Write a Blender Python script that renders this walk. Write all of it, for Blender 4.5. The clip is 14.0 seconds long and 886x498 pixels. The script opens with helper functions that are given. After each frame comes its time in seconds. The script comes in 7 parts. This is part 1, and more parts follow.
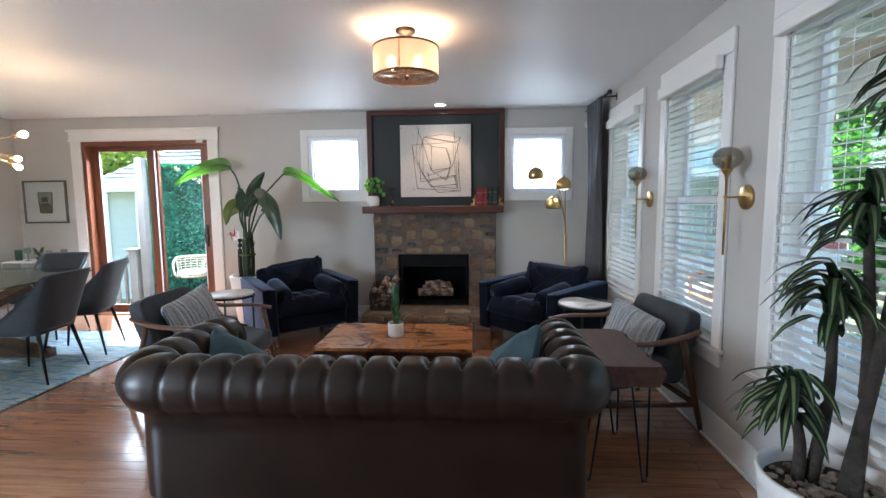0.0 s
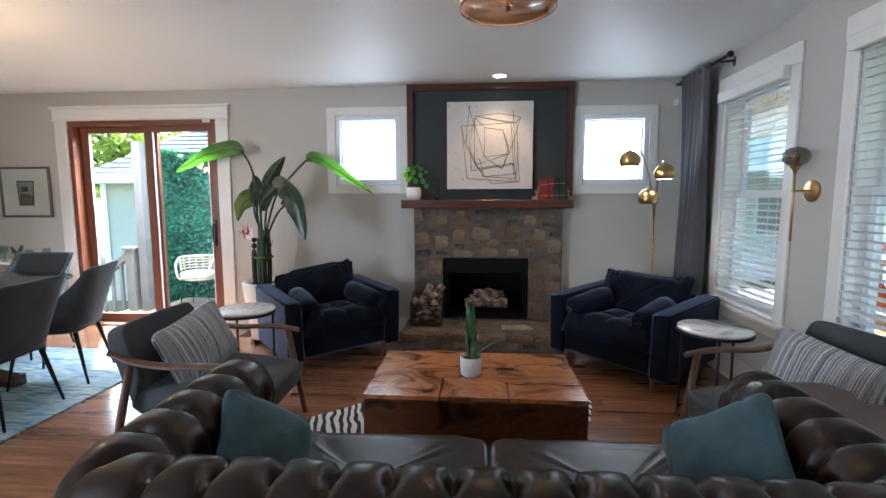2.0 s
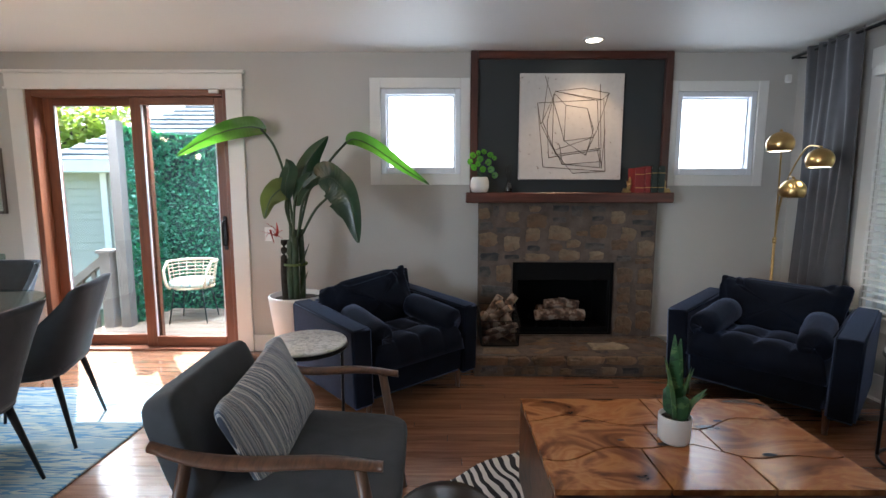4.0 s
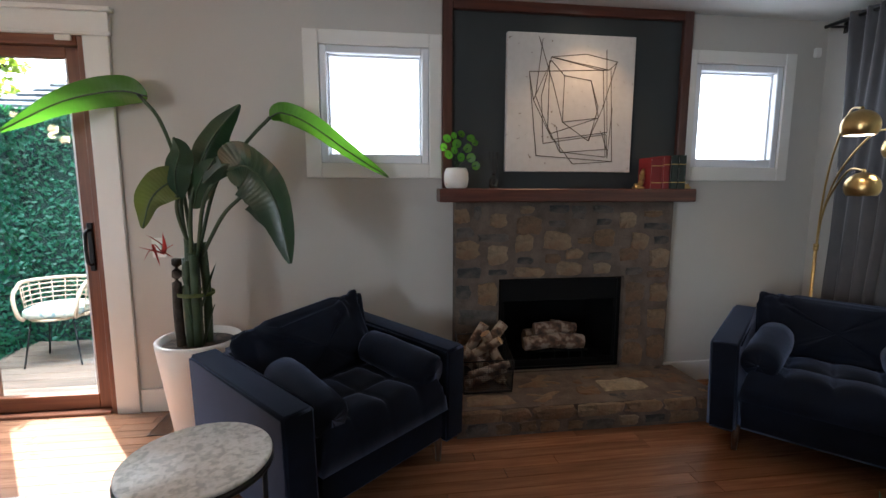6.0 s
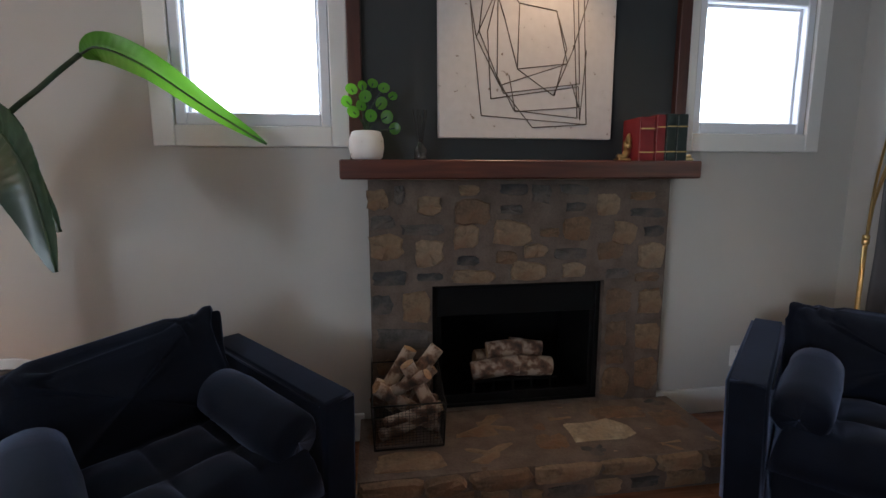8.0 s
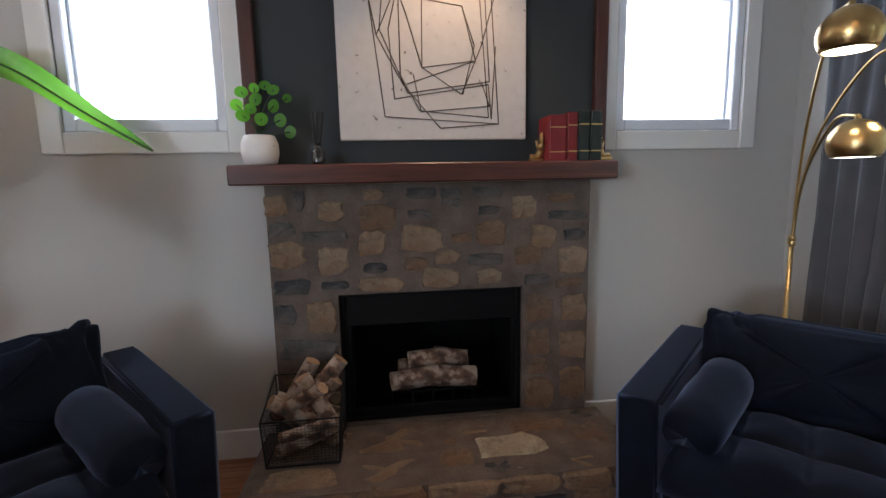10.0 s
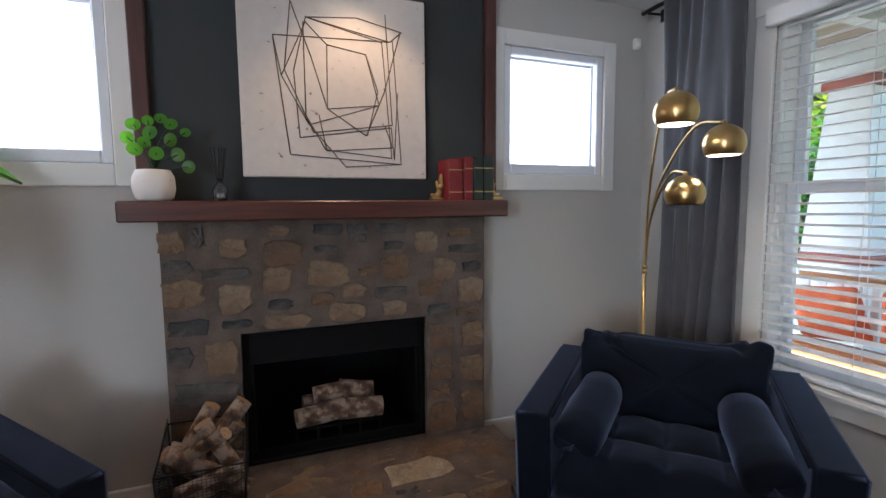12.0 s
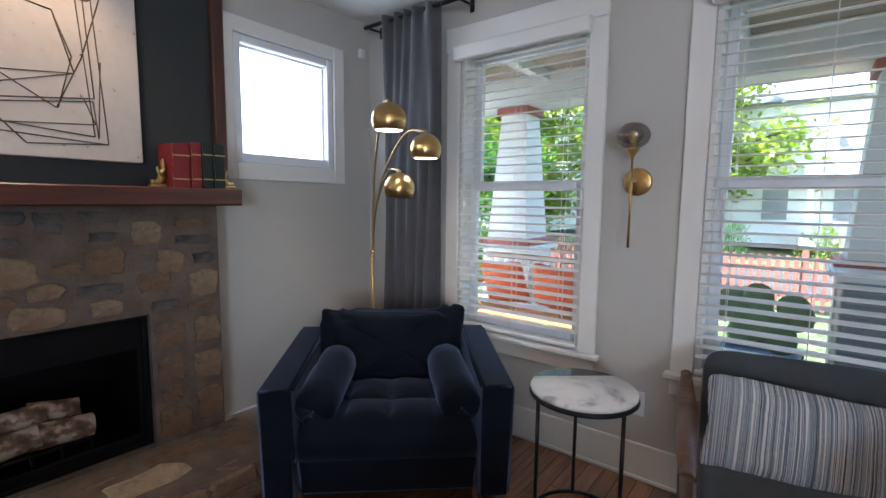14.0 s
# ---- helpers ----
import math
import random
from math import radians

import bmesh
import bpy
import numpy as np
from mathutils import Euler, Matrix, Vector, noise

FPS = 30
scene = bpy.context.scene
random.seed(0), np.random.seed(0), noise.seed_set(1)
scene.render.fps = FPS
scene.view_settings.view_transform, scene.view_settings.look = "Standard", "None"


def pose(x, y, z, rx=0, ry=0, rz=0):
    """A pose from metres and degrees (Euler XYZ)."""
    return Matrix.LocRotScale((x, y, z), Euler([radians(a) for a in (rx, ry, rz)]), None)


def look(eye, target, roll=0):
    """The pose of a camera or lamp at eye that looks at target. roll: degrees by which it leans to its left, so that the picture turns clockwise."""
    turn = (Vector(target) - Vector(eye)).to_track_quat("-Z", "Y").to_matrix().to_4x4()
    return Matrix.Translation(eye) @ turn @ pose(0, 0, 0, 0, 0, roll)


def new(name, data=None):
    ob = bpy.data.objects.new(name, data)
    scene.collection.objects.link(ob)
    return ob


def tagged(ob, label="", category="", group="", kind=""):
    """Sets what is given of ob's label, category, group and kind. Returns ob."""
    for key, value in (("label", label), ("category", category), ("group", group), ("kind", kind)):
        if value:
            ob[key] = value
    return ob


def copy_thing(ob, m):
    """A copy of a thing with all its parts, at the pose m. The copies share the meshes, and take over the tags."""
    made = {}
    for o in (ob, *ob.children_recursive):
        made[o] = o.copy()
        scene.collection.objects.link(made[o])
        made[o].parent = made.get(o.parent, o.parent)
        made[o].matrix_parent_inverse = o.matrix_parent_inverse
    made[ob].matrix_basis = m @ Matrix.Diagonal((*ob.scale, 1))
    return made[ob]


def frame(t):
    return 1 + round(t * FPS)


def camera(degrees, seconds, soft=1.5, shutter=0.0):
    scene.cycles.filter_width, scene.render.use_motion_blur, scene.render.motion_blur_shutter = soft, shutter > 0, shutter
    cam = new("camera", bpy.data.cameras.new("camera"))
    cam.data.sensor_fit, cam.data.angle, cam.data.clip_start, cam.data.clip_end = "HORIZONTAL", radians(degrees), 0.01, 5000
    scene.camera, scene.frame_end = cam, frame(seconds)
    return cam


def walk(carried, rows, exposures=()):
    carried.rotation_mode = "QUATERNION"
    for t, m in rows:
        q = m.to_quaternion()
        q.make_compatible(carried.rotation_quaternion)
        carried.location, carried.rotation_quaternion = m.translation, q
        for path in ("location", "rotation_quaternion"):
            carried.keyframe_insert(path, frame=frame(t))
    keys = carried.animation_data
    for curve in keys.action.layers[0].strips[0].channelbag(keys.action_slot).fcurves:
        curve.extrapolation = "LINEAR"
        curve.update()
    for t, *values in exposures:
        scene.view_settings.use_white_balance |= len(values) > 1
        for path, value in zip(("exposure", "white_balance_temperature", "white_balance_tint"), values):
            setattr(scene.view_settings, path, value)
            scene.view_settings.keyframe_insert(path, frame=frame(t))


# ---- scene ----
cam = camera(87.8, 14.0)
PATH = [
    (0, (0.218, 0.146, 1.368), (0.086, 2.132, 1.17), -0.5),
    (0.5, (0.107, 0.345, 1.372), (-0.017, 2.331, 1.171), -0.5),
    (1, (-0.037, 0.524, 1.377), (-0.172, 2.508, 1.166), -0.5),
    (1.5, (-0.164, 0.796, 1.356), (-0.315, 2.779, 1.141), -0.3),
    (2, (-0.318, 1.02, 1.337), (-0.472, 3.003, 1.125), -0.1),
    (2.5, (-0.526, 1.242, 1.374), (-0.682, 3.223, 1.147), -0.1),
    (3, (-0.751, 1.442, 1.348), (-0.893, 3.424, 1.122), -0.0),
    (3.6, (-1.02, 1.65, 1.335), (-1.095, 3.635, 1.105), 0.0),
    (4.2, (-1.33, 1.86, 1.32), (-1.29, 3.84, 1.08), 0.1),
    (4.8, (-1.465, 2.14, 1.315), (-1.315, 4.115, 1.068), 0.2),
    (5.5, (-1.424, 2.483, 1.318), (-1.182, 4.452, 1.064), 0.2),
    (6, (-1.398, 2.729, 1.338), (-1.129, 4.693, 1.077), 0.1),
    (6.5, (-1.32, 2.948, 1.299), (-1.03, 4.91, 1.04), 0.1),
    (7, (-1.154, 3.146, 1.254), (-0.861, 5.107, 0.996), 0.0),
    (7.5, (-1.053, 3.295, 1.262), (-0.751, 5.251, 0.974), 0.1),
    (8, (-0.917, 3.447, 1.245), (-0.628, 5.405, 0.958), -0.2),
    (10.5, (-0.422, 3.471, 1.254), (-0.18, 5.438, 0.981), -1.2),
    (11, (-0.433, 3.431, 1.285), (-0.141, 5.397, 1.06), -1.3),
    (11.5, (-0.49, 3.401, 1.31), (-0.015, 5.333, 1.108), -1.0),
    (12, (-0.538, 3.385, 1.305), (0.168, 5.247, 1.124), -0.5),
    (12.5, (-0.542, 3.367, 1.296), (0.435, 5.104, 1.123), 0.0),
    (13, (-0.541, 3.35, 1.288), (0.679, 4.924, 1.105), 0.3),
    (13.5, (-0.599, 3.309, 1.292), (0.828, 4.697, 1.092), 0.7),
    (14, (-0.613, 3.223, 1.29), (0.955, 4.448, 1.083), 0.6),
]
EXPOSURES = [(0.0, 3.05, 5500, 8), (3.0, 2.8, 5600, 8), (6.0, 2.3, 5900, 10), (8.0, 2.25, 5800, 11), (10.5, 2.75, 5700, 12), (14.0, 2.7, 5600, 12)]
walk(cam, [(t, look(eye, target, roll)) for t, eye, target, roll in PATH], EXPOSURES)

# ---- world, sun, lights ----
world = bpy.data.worlds.new("sky")
scene.world = world
world.use_nodes = True
wn = world.node_tree.nodes
sky = wn.new("ShaderNodeTexSky")
sky.sky_type, sky.sun_disc = "NISHITA", False
SUN_EL, SUN_DIR = radians(49), Vector((0.61, -0.79, 0)).normalized()
sky.sun_elevation, sky.sun_rotation = SUN_EL, math.atan2(-SUN_DIR.x, -SUN_DIR.y)
sky.air_density, sky.dust_density = 1.2, 2.5
world.node_tree.links.new(sky.outputs[0], wn["Background"].inputs[0])
wn["Background"].inputs[1].default_value = 0.15
sun = new("sun", bpy.data.lights.new("sun", "SUN"))
sun.data.energy, sun.data.angle, sun.data.color = 5.0, radians(0.5), (1, 0.95, 0.87)
sun.matrix_world = look((0, 0, 8), Vector((0, 0, 8)) + SUN_DIR * math.cos(SUN_EL) - Vector((0, 0, math.sin(SUN_EL))))


def lamp(name, kind, at, watts, color, size=0.05, target=None, spot=None):
    ob = new(name, bpy.data.lights.new(name, kind))
    ob.data.energy, ob.data.color = watts, color
    if kind == "AREA":
        ob.data.shape, ob.data.size, ob.data.size_y = "RECTANGLE", size[0], size[1]
    else:
        ob.data.shadow_soft_size = size
    if spot:
        ob.data.spot_size, ob.data.spot_blend = radians(spot), 0.6
    ob.matrix_world = look(at, target) if target else Matrix.Translation(at)
    return ob


WARM, SOFT, DAY = (1, 0.62, 0.32), (1, 0.80, 0.60), (0.86, 0.93, 1)
for dx in (-0.08, 0.08):
    lamp("ceiling_bulb", "POINT", (-0.2 + dx, 3.1, 2.22), 1.2, WARM, 0.03)
lamp("downlight", "SPOT", (-0.14, 5.28, 2.425), 4, WARM, 0.05, (-0.14, 5.36, 0), 100)
for p, q in (((0.812, 4.634, 1.63), (0.80, 4.60, 0)), ((1.078, 4.655, 1.535), (1.07, 4.62, 0)), ((0.999, 4.751, 1.35), (0.99, 4.72, 0))):
    lamp("floor_lamp_bulb", "SPOT", (p[0], p[1], p[2] - 0.03), 2.2, SOFT, 0.03, q, 130)
for p in ((-3.27, 3.6, 1.94), (-4.05, 4.25, 1.82), (-4.0, 4.2, 1.74), (-4.6, 3.4, 1.85)):
    lamp("chandelier_light", "POINT", p, 1.5, WARM, 0.03)
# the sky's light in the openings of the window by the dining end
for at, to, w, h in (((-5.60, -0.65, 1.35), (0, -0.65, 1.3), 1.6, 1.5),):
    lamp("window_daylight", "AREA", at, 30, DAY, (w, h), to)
# the sky's light above the deck, coming in through the patio door
lamp("door_daylight", "AREA", (-3.75, 5.98, 2.62), 105, DAY, (1.5, 0.6), (-3.1, 4.2, 0.2))
# the sky's light in the openings of the two small frosted windows
for x0, x1, z0, z1 in ((-1.69, -1.146, 1.544, 2.10), (0.663, 1.206, 1.541, 2.084)):
    lamp("window_daylight", "AREA", ((x0 + x1) / 2, 5.73, (z0 + z1) / 2), 9, DAY, (x1 - x0 + 0.1, z1 - z0 + 0.1), ((x0 + x1) / 2, 0, (z0 + z1) / 2))


# ---- materials ----
def mat(name, color, rough=0.5, metal=0.0, var=0.15, scale=8.0, bump=0.15, fine=120.0, sheen=0.0, coat=0.0, stretch=(1, 1, 1), rand=0.0, emit=None):
    """A surface with variation at two scales, and fine relief."""
    m = bpy.data.materials.new(name)
    m.use_nodes = True
    n, l = m.node_tree.nodes, m.node_tree.links
    p = n["Principled BSDF"]
    tc, mp = n.new("ShaderNodeTexCoord"), n.new("ShaderNodeMapping")
    mp.inputs["Scale"].default_value = stretch
    l.new(tc.outputs["Object"], mp.inputs[0])
    a, b = n.new("ShaderNodeTexNoise"), n.new("ShaderNodeTexNoise")
    a.inputs["Scale"].default_value, b.inputs["Scale"].default_value = scale, fine
    a.inputs["Detail"].default_value = 6
    for t in (a, b):
        l.new(mp.outputs[0], t.inputs["Vector"])
    mix = n.new("ShaderNodeMath")
    mix.operation = "MULTIPLY_ADD"
    mix.inputs[1].default_value = 0.35
    l.new(b.outputs["Fac"], mix.inputs[0])
    l.new(a.outputs["Fac"], mix.inputs[2])
    ramp = n.new("ShaderNodeMapRange")
    ramp.inputs[1].default_value, ramp.inputs[2].default_value = 0.4, 0.95
    ramp.inputs[3].default_value, ramp.inputs[4].default_value = 1 - var, 1 + var
    l.new(mix.outputs[0], ramp.inputs[0])
    hsv = n.new("ShaderNodeHueSaturation")
    hsv.inputs["Color"].default_value = (*color, 1)
    if rand:
        oi, ad = n.new("ShaderNodeObjectInfo"), n.new("ShaderNodeMath")
        mr = n.new("ShaderNodeMapRange")
        mr.inputs[3].default_value, mr.inputs[4].default_value = 1 - rand, 1 + rand
        l.new(oi.outputs["Random"], mr.inputs[0])
        ad.operation = "MULTIPLY"
        l.new(mr.outputs[0], ad.inputs[0])
        l.new(ramp.outputs[0], ad.inputs[1])
        l.new(ad.outputs[0], hsv.inputs["Value"])
    else:
        l.new(ramp.outputs[0], hsv.inputs["Value"])
    l.new(hsv.outputs[0], p.inputs["Base Color"])
    p.inputs["Roughness"].default_value, p.inputs["Metallic"].default_value = rough, metal
    p.inputs["Sheen Weight"].default_value, p.inputs["Coat Weight"].default_value = sheen, coat
    p.inputs["Coat Roughness"].default_value = 0.12
    if sheen:
        p.inputs["Specular IOR Level"].default_value = 0.12
        p.inputs["Sheen Tint"].default_value = (*[0.3 + 0.7 * c / max(color) for c in color], 1)
        p.inputs["Sheen Roughness"].default_value = 0.35
    if bump:
        bm = n.new("ShaderNodeBump")
        bm.inputs["Strength"].default_value, bm.inputs["Distance"].default_value = bump, 0.01
        l.new(mix.outputs[0], bm.inputs["Height"])
        l.new(bm.outputs[0], p.inputs["Normal"])
    if emit:
        p.inputs["Emission Color"].default_value, p.inputs["Emission Strength"].default_value = (*emit[0], 1), emit[1]
    return m


def wood(name, dark, light, rough=0.4, axis=0, grain=5.0, rand=0.0, coat=0.0):
    """Wood with long grain along an axis, two tones."""
    m = mat(name, light, rough, 0, 0.1, 3, 0.08, 90, coat=coat)
    n, l = m.node_tree.nodes, m.node_tree.links
    p = n["Principled BSDF"]
    tc, mp, oi = n.new("ShaderNodeTexCoord"), n.new("ShaderNodeMapping"), n.new("ShaderNodeObjectInfo")
    sc = [grain * 9] * 3
    sc[axis] = grain * 0.55
    mp.inputs["Scale"].default_value = sc
    l.new(tc.outputs["Object"], mp.inputs[0])
    cm = n.new("ShaderNodeVectorMath")
    cm.operation = "MULTIPLY_ADD"
    l.new(oi.outputs["Random"], cm.inputs[0])
    cm.inputs[1].default_value = (37, 19, 53)
    l.new(mp.outputs[0], cm.inputs[2])
    a, w = n.new("ShaderNodeTexNoise"), n.new("ShaderNodeTexNoise")
    a.inputs["Scale"].default_value, a.inputs["Detail"].default_value, a.inputs["Distortion"].default_value = 0.6, 8, 1.2
    w.inputs["Scale"].default_value, w.inputs["Detail"].default_value = 2.6, 4
    l.new(cm.outputs[0], a.inputs["Vector"])
    l.new(cm.outputs[0], w.inputs["Vector"])
    ad = n.new("ShaderNodeMath")
    ad.operation = "MULTIPLY_ADD"
    ad.inputs[1].default_value = 0.4
    l.new(w.outputs["Fac"], ad.inputs[0])
    l.new(a.outputs["Fac"], ad.inputs[2])
    r = n.new("ShaderNodeValToRGB")
    r.color_ramp.elements[0].position, r.color_ramp.elements[1].position = 0.45, 0.95
    r.color_ramp.elements[0].color, r.color_ramp.elements[1].color = (*dark, 1), (*light, 1)
    l.new(ad.outputs[0], r.inputs[0])
    hsv = n.new("ShaderNodeHueSaturation")
    mr = n.new("ShaderNodeMapRange")
    mr.inputs[3].default_value, mr.inputs[4].default_value = 1 - rand, 1 + rand
    l.new(oi.outputs["Random"], mr.inputs[0])
    l.new(mr.outputs[0], hsv.inputs["Value"])
    l.new(r.outputs[0], hsv.inputs["Color"])
    l.new(hsv.outputs[0], p.inputs["Base Color"])
    return m


def stripes(name, colors, axis, freq, rough=0.9, wobble=0.1):
    """Woven stripes of uneven width along one axis."""
    m = mat(name, colors[0], rough, 0, 0.1, 20, 0.3, 300)
    n, l = m.node_tree.nodes, m.node_tree.links
    tc, mp = n.new("ShaderNodeTexCoord"), n.new("ShaderNodeMapping")
    sc = [wobble] * 3
    sc[axis] = freq
    mp.inputs["Scale"].default_value = sc
    l.new(tc.outputs["Object"], mp.inputs[0])
    t = n.new("ShaderNodeTexNoise")
    t.inputs["Scale"].default_value, t.inputs["Detail"].default_value, t.inputs["Roughness"].default_value = 1, 3, 0.7
    l.new(mp.outputs[0], t.inputs["Vector"])
    r = n.new("ShaderNodeValToRGB")
    r.color_ramp.interpolation = "CONSTANT"
    while len(r.color_ramp.elements) < len(colors):
        r.color_ramp.elements.new(0.5)
    for i, c in enumerate(colors):
        r.color_ramp.elements[i].position = 0 if i == 0 else 0.34 + 0.32 * i / len(colors)
        r.color_ramp.elements[i].color = (*c, 1)
    l.new(t.outputs["Fac"], r.inputs[0])
    l.new(r.outputs[0], n["Principled BSDF"].inputs["Base Color"])
    return m


def ramped(name, stops, scale, rough=0.8, bump=0.3, detail=6, stretch=(1, 1, 1), distort=0.0, constant=False):
    """A noise run through a colour ramp."""
    m = mat(name, stops[0][1], rough, 0, 0.1, scale, bump, scale * 12, stretch=stretch)
    n, l = m.node_tree.nodes, m.node_tree.links
    t = [x for x in n if x.type == "TEX_NOISE"][0]
    t.inputs["Detail"].default_value, t.inputs["Distortion"].default_value = detail, distort
    r = n.new("ShaderNodeValToRGB")
    if constant:
        r.color_ramp.interpolation = "CONSTANT"
    while len(r.color_ramp.elements) < len(stops):
        r.color_ramp.elements.new(0.5)
    for e, (q, c) in zip(r.color_ramp.elements, stops):
        e.position, e.color = q, (*c, 1)
    l.new(t.outputs["Fac"], r.inputs[0])
    l.new(r.outputs[0], n["Principled BSDF"].inputs["Base Color"])
    return m


def stone_mat(name, cols, rust):
    """Rough stone: a tone for each piece, with rusty blotches and pale chips."""
    m = mat(name, (0.3, 0.25, 0.18), 0.85, 0, 0.55, 16, 1.0, 80)
    n, l = m.node_tree.nodes, m.node_tree.links
    oi, r, mx = n.new("ShaderNodeObjectInfo"), n.new("ShaderNodeValToRGB"), n.new("ShaderNodeMix")
    r.color_ramp.interpolation = "CONSTANT"
    while len(r.color_ramp.elements) < len(cols):
        r.color_ramp.elements.new(0.5)
    for e, (q, c) in zip(r.color_ramp.elements, cols):
        e.position, e.color = q, (*c, 1)
    l.new(oi.outputs["Random"], r.inputs[0])
    p = n["Principled BSDF"]
    hsv = [x for x in n if x.type == "HUE_SAT"][0]
    l.new(r.outputs[0], hsv.inputs["Color"])
    mx.data_type = "RGBA"
    t = n.new("ShaderNodeTexNoise")
    t.inputs["Scale"].default_value, t.inputs["Detail"].default_value = 9, 8
    tc = n.new("ShaderNodeTexCoord")
    l.new(tc.outputs["Object"], t.inputs["Vector"])
    mr = n.new("ShaderNodeMapRange")
    mr.inputs[1].default_value, mr.inputs[2].default_value, mr.inputs[4].default_value = 0.48, 0.66, 0.7
    l.new(t.outputs["Fac"], mr.inputs[0])
    l.new(mr.outputs[0], mx.inputs[0])
    l.new(hsv.outputs[0], mx.inputs[6])
    mx.inputs[7].default_value = (*rust, 1)
    l.new(mx.outputs[2], p.inputs["Base Color"])
    return m


def zebra_mat():
    m = mat("zebra_hide", (0.7, 0.66, 0.6), 0.9, 0, 0.1, 20, 0.3, 300)
    n, l = m.node_tree.nodes, m.node_tree.links
    tc, w, r = n.new("ShaderNodeTexCoord"), n.new("ShaderNodeTexWave"), n.new("ShaderNodeValToRGB")
    w.bands_direction = "X"
    w.inputs["Scale"].default_value, w.inputs["Distortion"].default_value, w.inputs["Detail"].default_value, w.inputs["Detail Scale"].default_value = 6.5, 5.5, 1.5, 0.9
    l.new(tc.outputs["Object"], w.inputs["Vector"])
    r.color_ramp.elements[0].position, r.color_ramp.elements[1].position = 0.42, 0.5
    r.color_ramp.elements[0].color, r.color_ramp.elements[1].color = (0.02, 0.02, 0.022, 1), (0.72, 0.69, 0.64, 1)
    l.new(w.outputs["Fac"], r.inputs[0])
    l.new(r.outputs[0], n["Principled BSDF"].inputs["Base Color"])
    return m


def glass_mat(name, color=(1, 1, 1), rough=0.0, clear=0.93, base=0.045):
    """Thin pane: mostly clear, with a true mirror share by Fresnel."""
    m = bpy.data.materials.new(name)
    m.use_nodes = True
    n, l = m.node_tree.nodes, m.node_tree.links
    n.remove(n["Principled BSDF"])
    t, g, x, fr = n.new("ShaderNodeBsdfTransparent"), n.new("ShaderNodeBsdfGlossy"), n.new("ShaderNodeMixShader"), n.new("ShaderNodeLayerWeight")
    po = n.new("ShaderNodeMath")
    po.operation = "MULTIPLY_ADD"
    sq = n.new("ShaderNodeMath")
    sq.operation = "POWER"
    sq.inputs[1].default_value = 4
    po.inputs[1].default_value, po.inputs[2].default_value = 0.75, base
    t.inputs[0].default_value = (*[clear * c for c in color], 1)
    g.inputs["Roughness"].default_value = rough
    fr.inputs[0].default_value = 0.5
    l.new(fr.outputs["Facing"], sq.inputs[0])
    l.new(sq.outputs[0], po.inputs[0])
    l.new(po.outputs[0], x.inputs[0])
    l.new(t.outputs[0], x.inputs[1])
    l.new(g.outputs[0], x.inputs[2])
    l.new(x.outputs[0], n["Material Output"].inputs[0])
    return m


def leaf_mat(name, color, trans=0.5, rough=0.35, vein=False):
    """A leaf that lets light through."""
    m = mat(name, color, rough, 0, 0.25, 10, 0.1, 60, rand=0.15)
    n, l = m.node_tree.nodes, m.node_tree.links
    tr, ad = n.new("ShaderNodeBsdfTranslucent"), n.new("ShaderNodeMixShader")
    tr.inputs[0].default_value = (min(1, color[0] * 5.5), min(1, color[1] * 5), color[2] * 1.5, 1)
    ad.inputs[0].default_value = trans
    l.new(n["Principled BSDF"].outputs[0], ad.inputs[1])
    l.new(tr.outputs[0], ad.inputs[2])
    l.new(ad.outputs[0], n["Material Output"].inputs[0])
    return m


WALL = mat("greige_wall_paint", (0.47, 0.455, 0.425), 0.7, 0, 0.03, 1.5, 0.06, 260)
CEIL = mat("ceiling_paint", (0.74, 0.74, 0.72), 0.55, 0, 0.02, 1.2, 0.05, 200)
TRIM = mat("white_trim_paint", (0.72, 0.71, 0.68), 0.4, 0, 0.03, 3, 0.03, 150)
VINYL = mat("white_vinyl", (0.74, 0.76, 0.80), 0.35, 0, 0.02, 3, 0.02, 150)
SLAT = mat("blind_slat_white", (0.78, 0.77, 0.76), 0.45, 0, 0.03, 5, 0.03, 150)
SLATE = mat("dark_panel_paint", (0.025, 0.030, 0.032), 0.65, 0, 0.06, 3, 0.06, 180)
CHERRY = wood("dark_cherry_wood", (0.045, 0.012, 0.008), (0.12, 0.034, 0.02), 0.35, 0, 4, coat=0.2)
CHERRY_V = wood("dark_cherry_upright", (0.04, 0.013, 0.009), (0.09, 0.03, 0.02), 0.35, 2, 4)
DOORWOOD = wood("stained_door_wood", (0.10, 0.032, 0.014), (0.22, 0.08, 0.038), 0.4, 2, 4)
DOORWOOD_H = wood("stained_door_wood_rail", (0.10, 0.032, 0.014), (0.22, 0.08, 0.038), 0.4, 0, 4)
OAK = wood("stained_oak_floor", (0.19, 0.080, 0.040), (0.36, 0.178, 0.096), 0.26, 0, 4.5, rand=0.22, coat=1.0)
WALNUT = wood("walnut", (0.055, 0.024, 0.012), (0.15, 0.07, 0.035), 0.35, 0, 6)
WALNUT_Z = wood("walnut_upright", (0.055, 0.024, 0.012), (0.15, 0.07, 0.035), 0.35, 2, 6)
SLABTOP = wood("dark_slab_wood", (0.05, 0.018, 0.012), (0.12, 0.045, 0.03), 0.4, 1, 4)
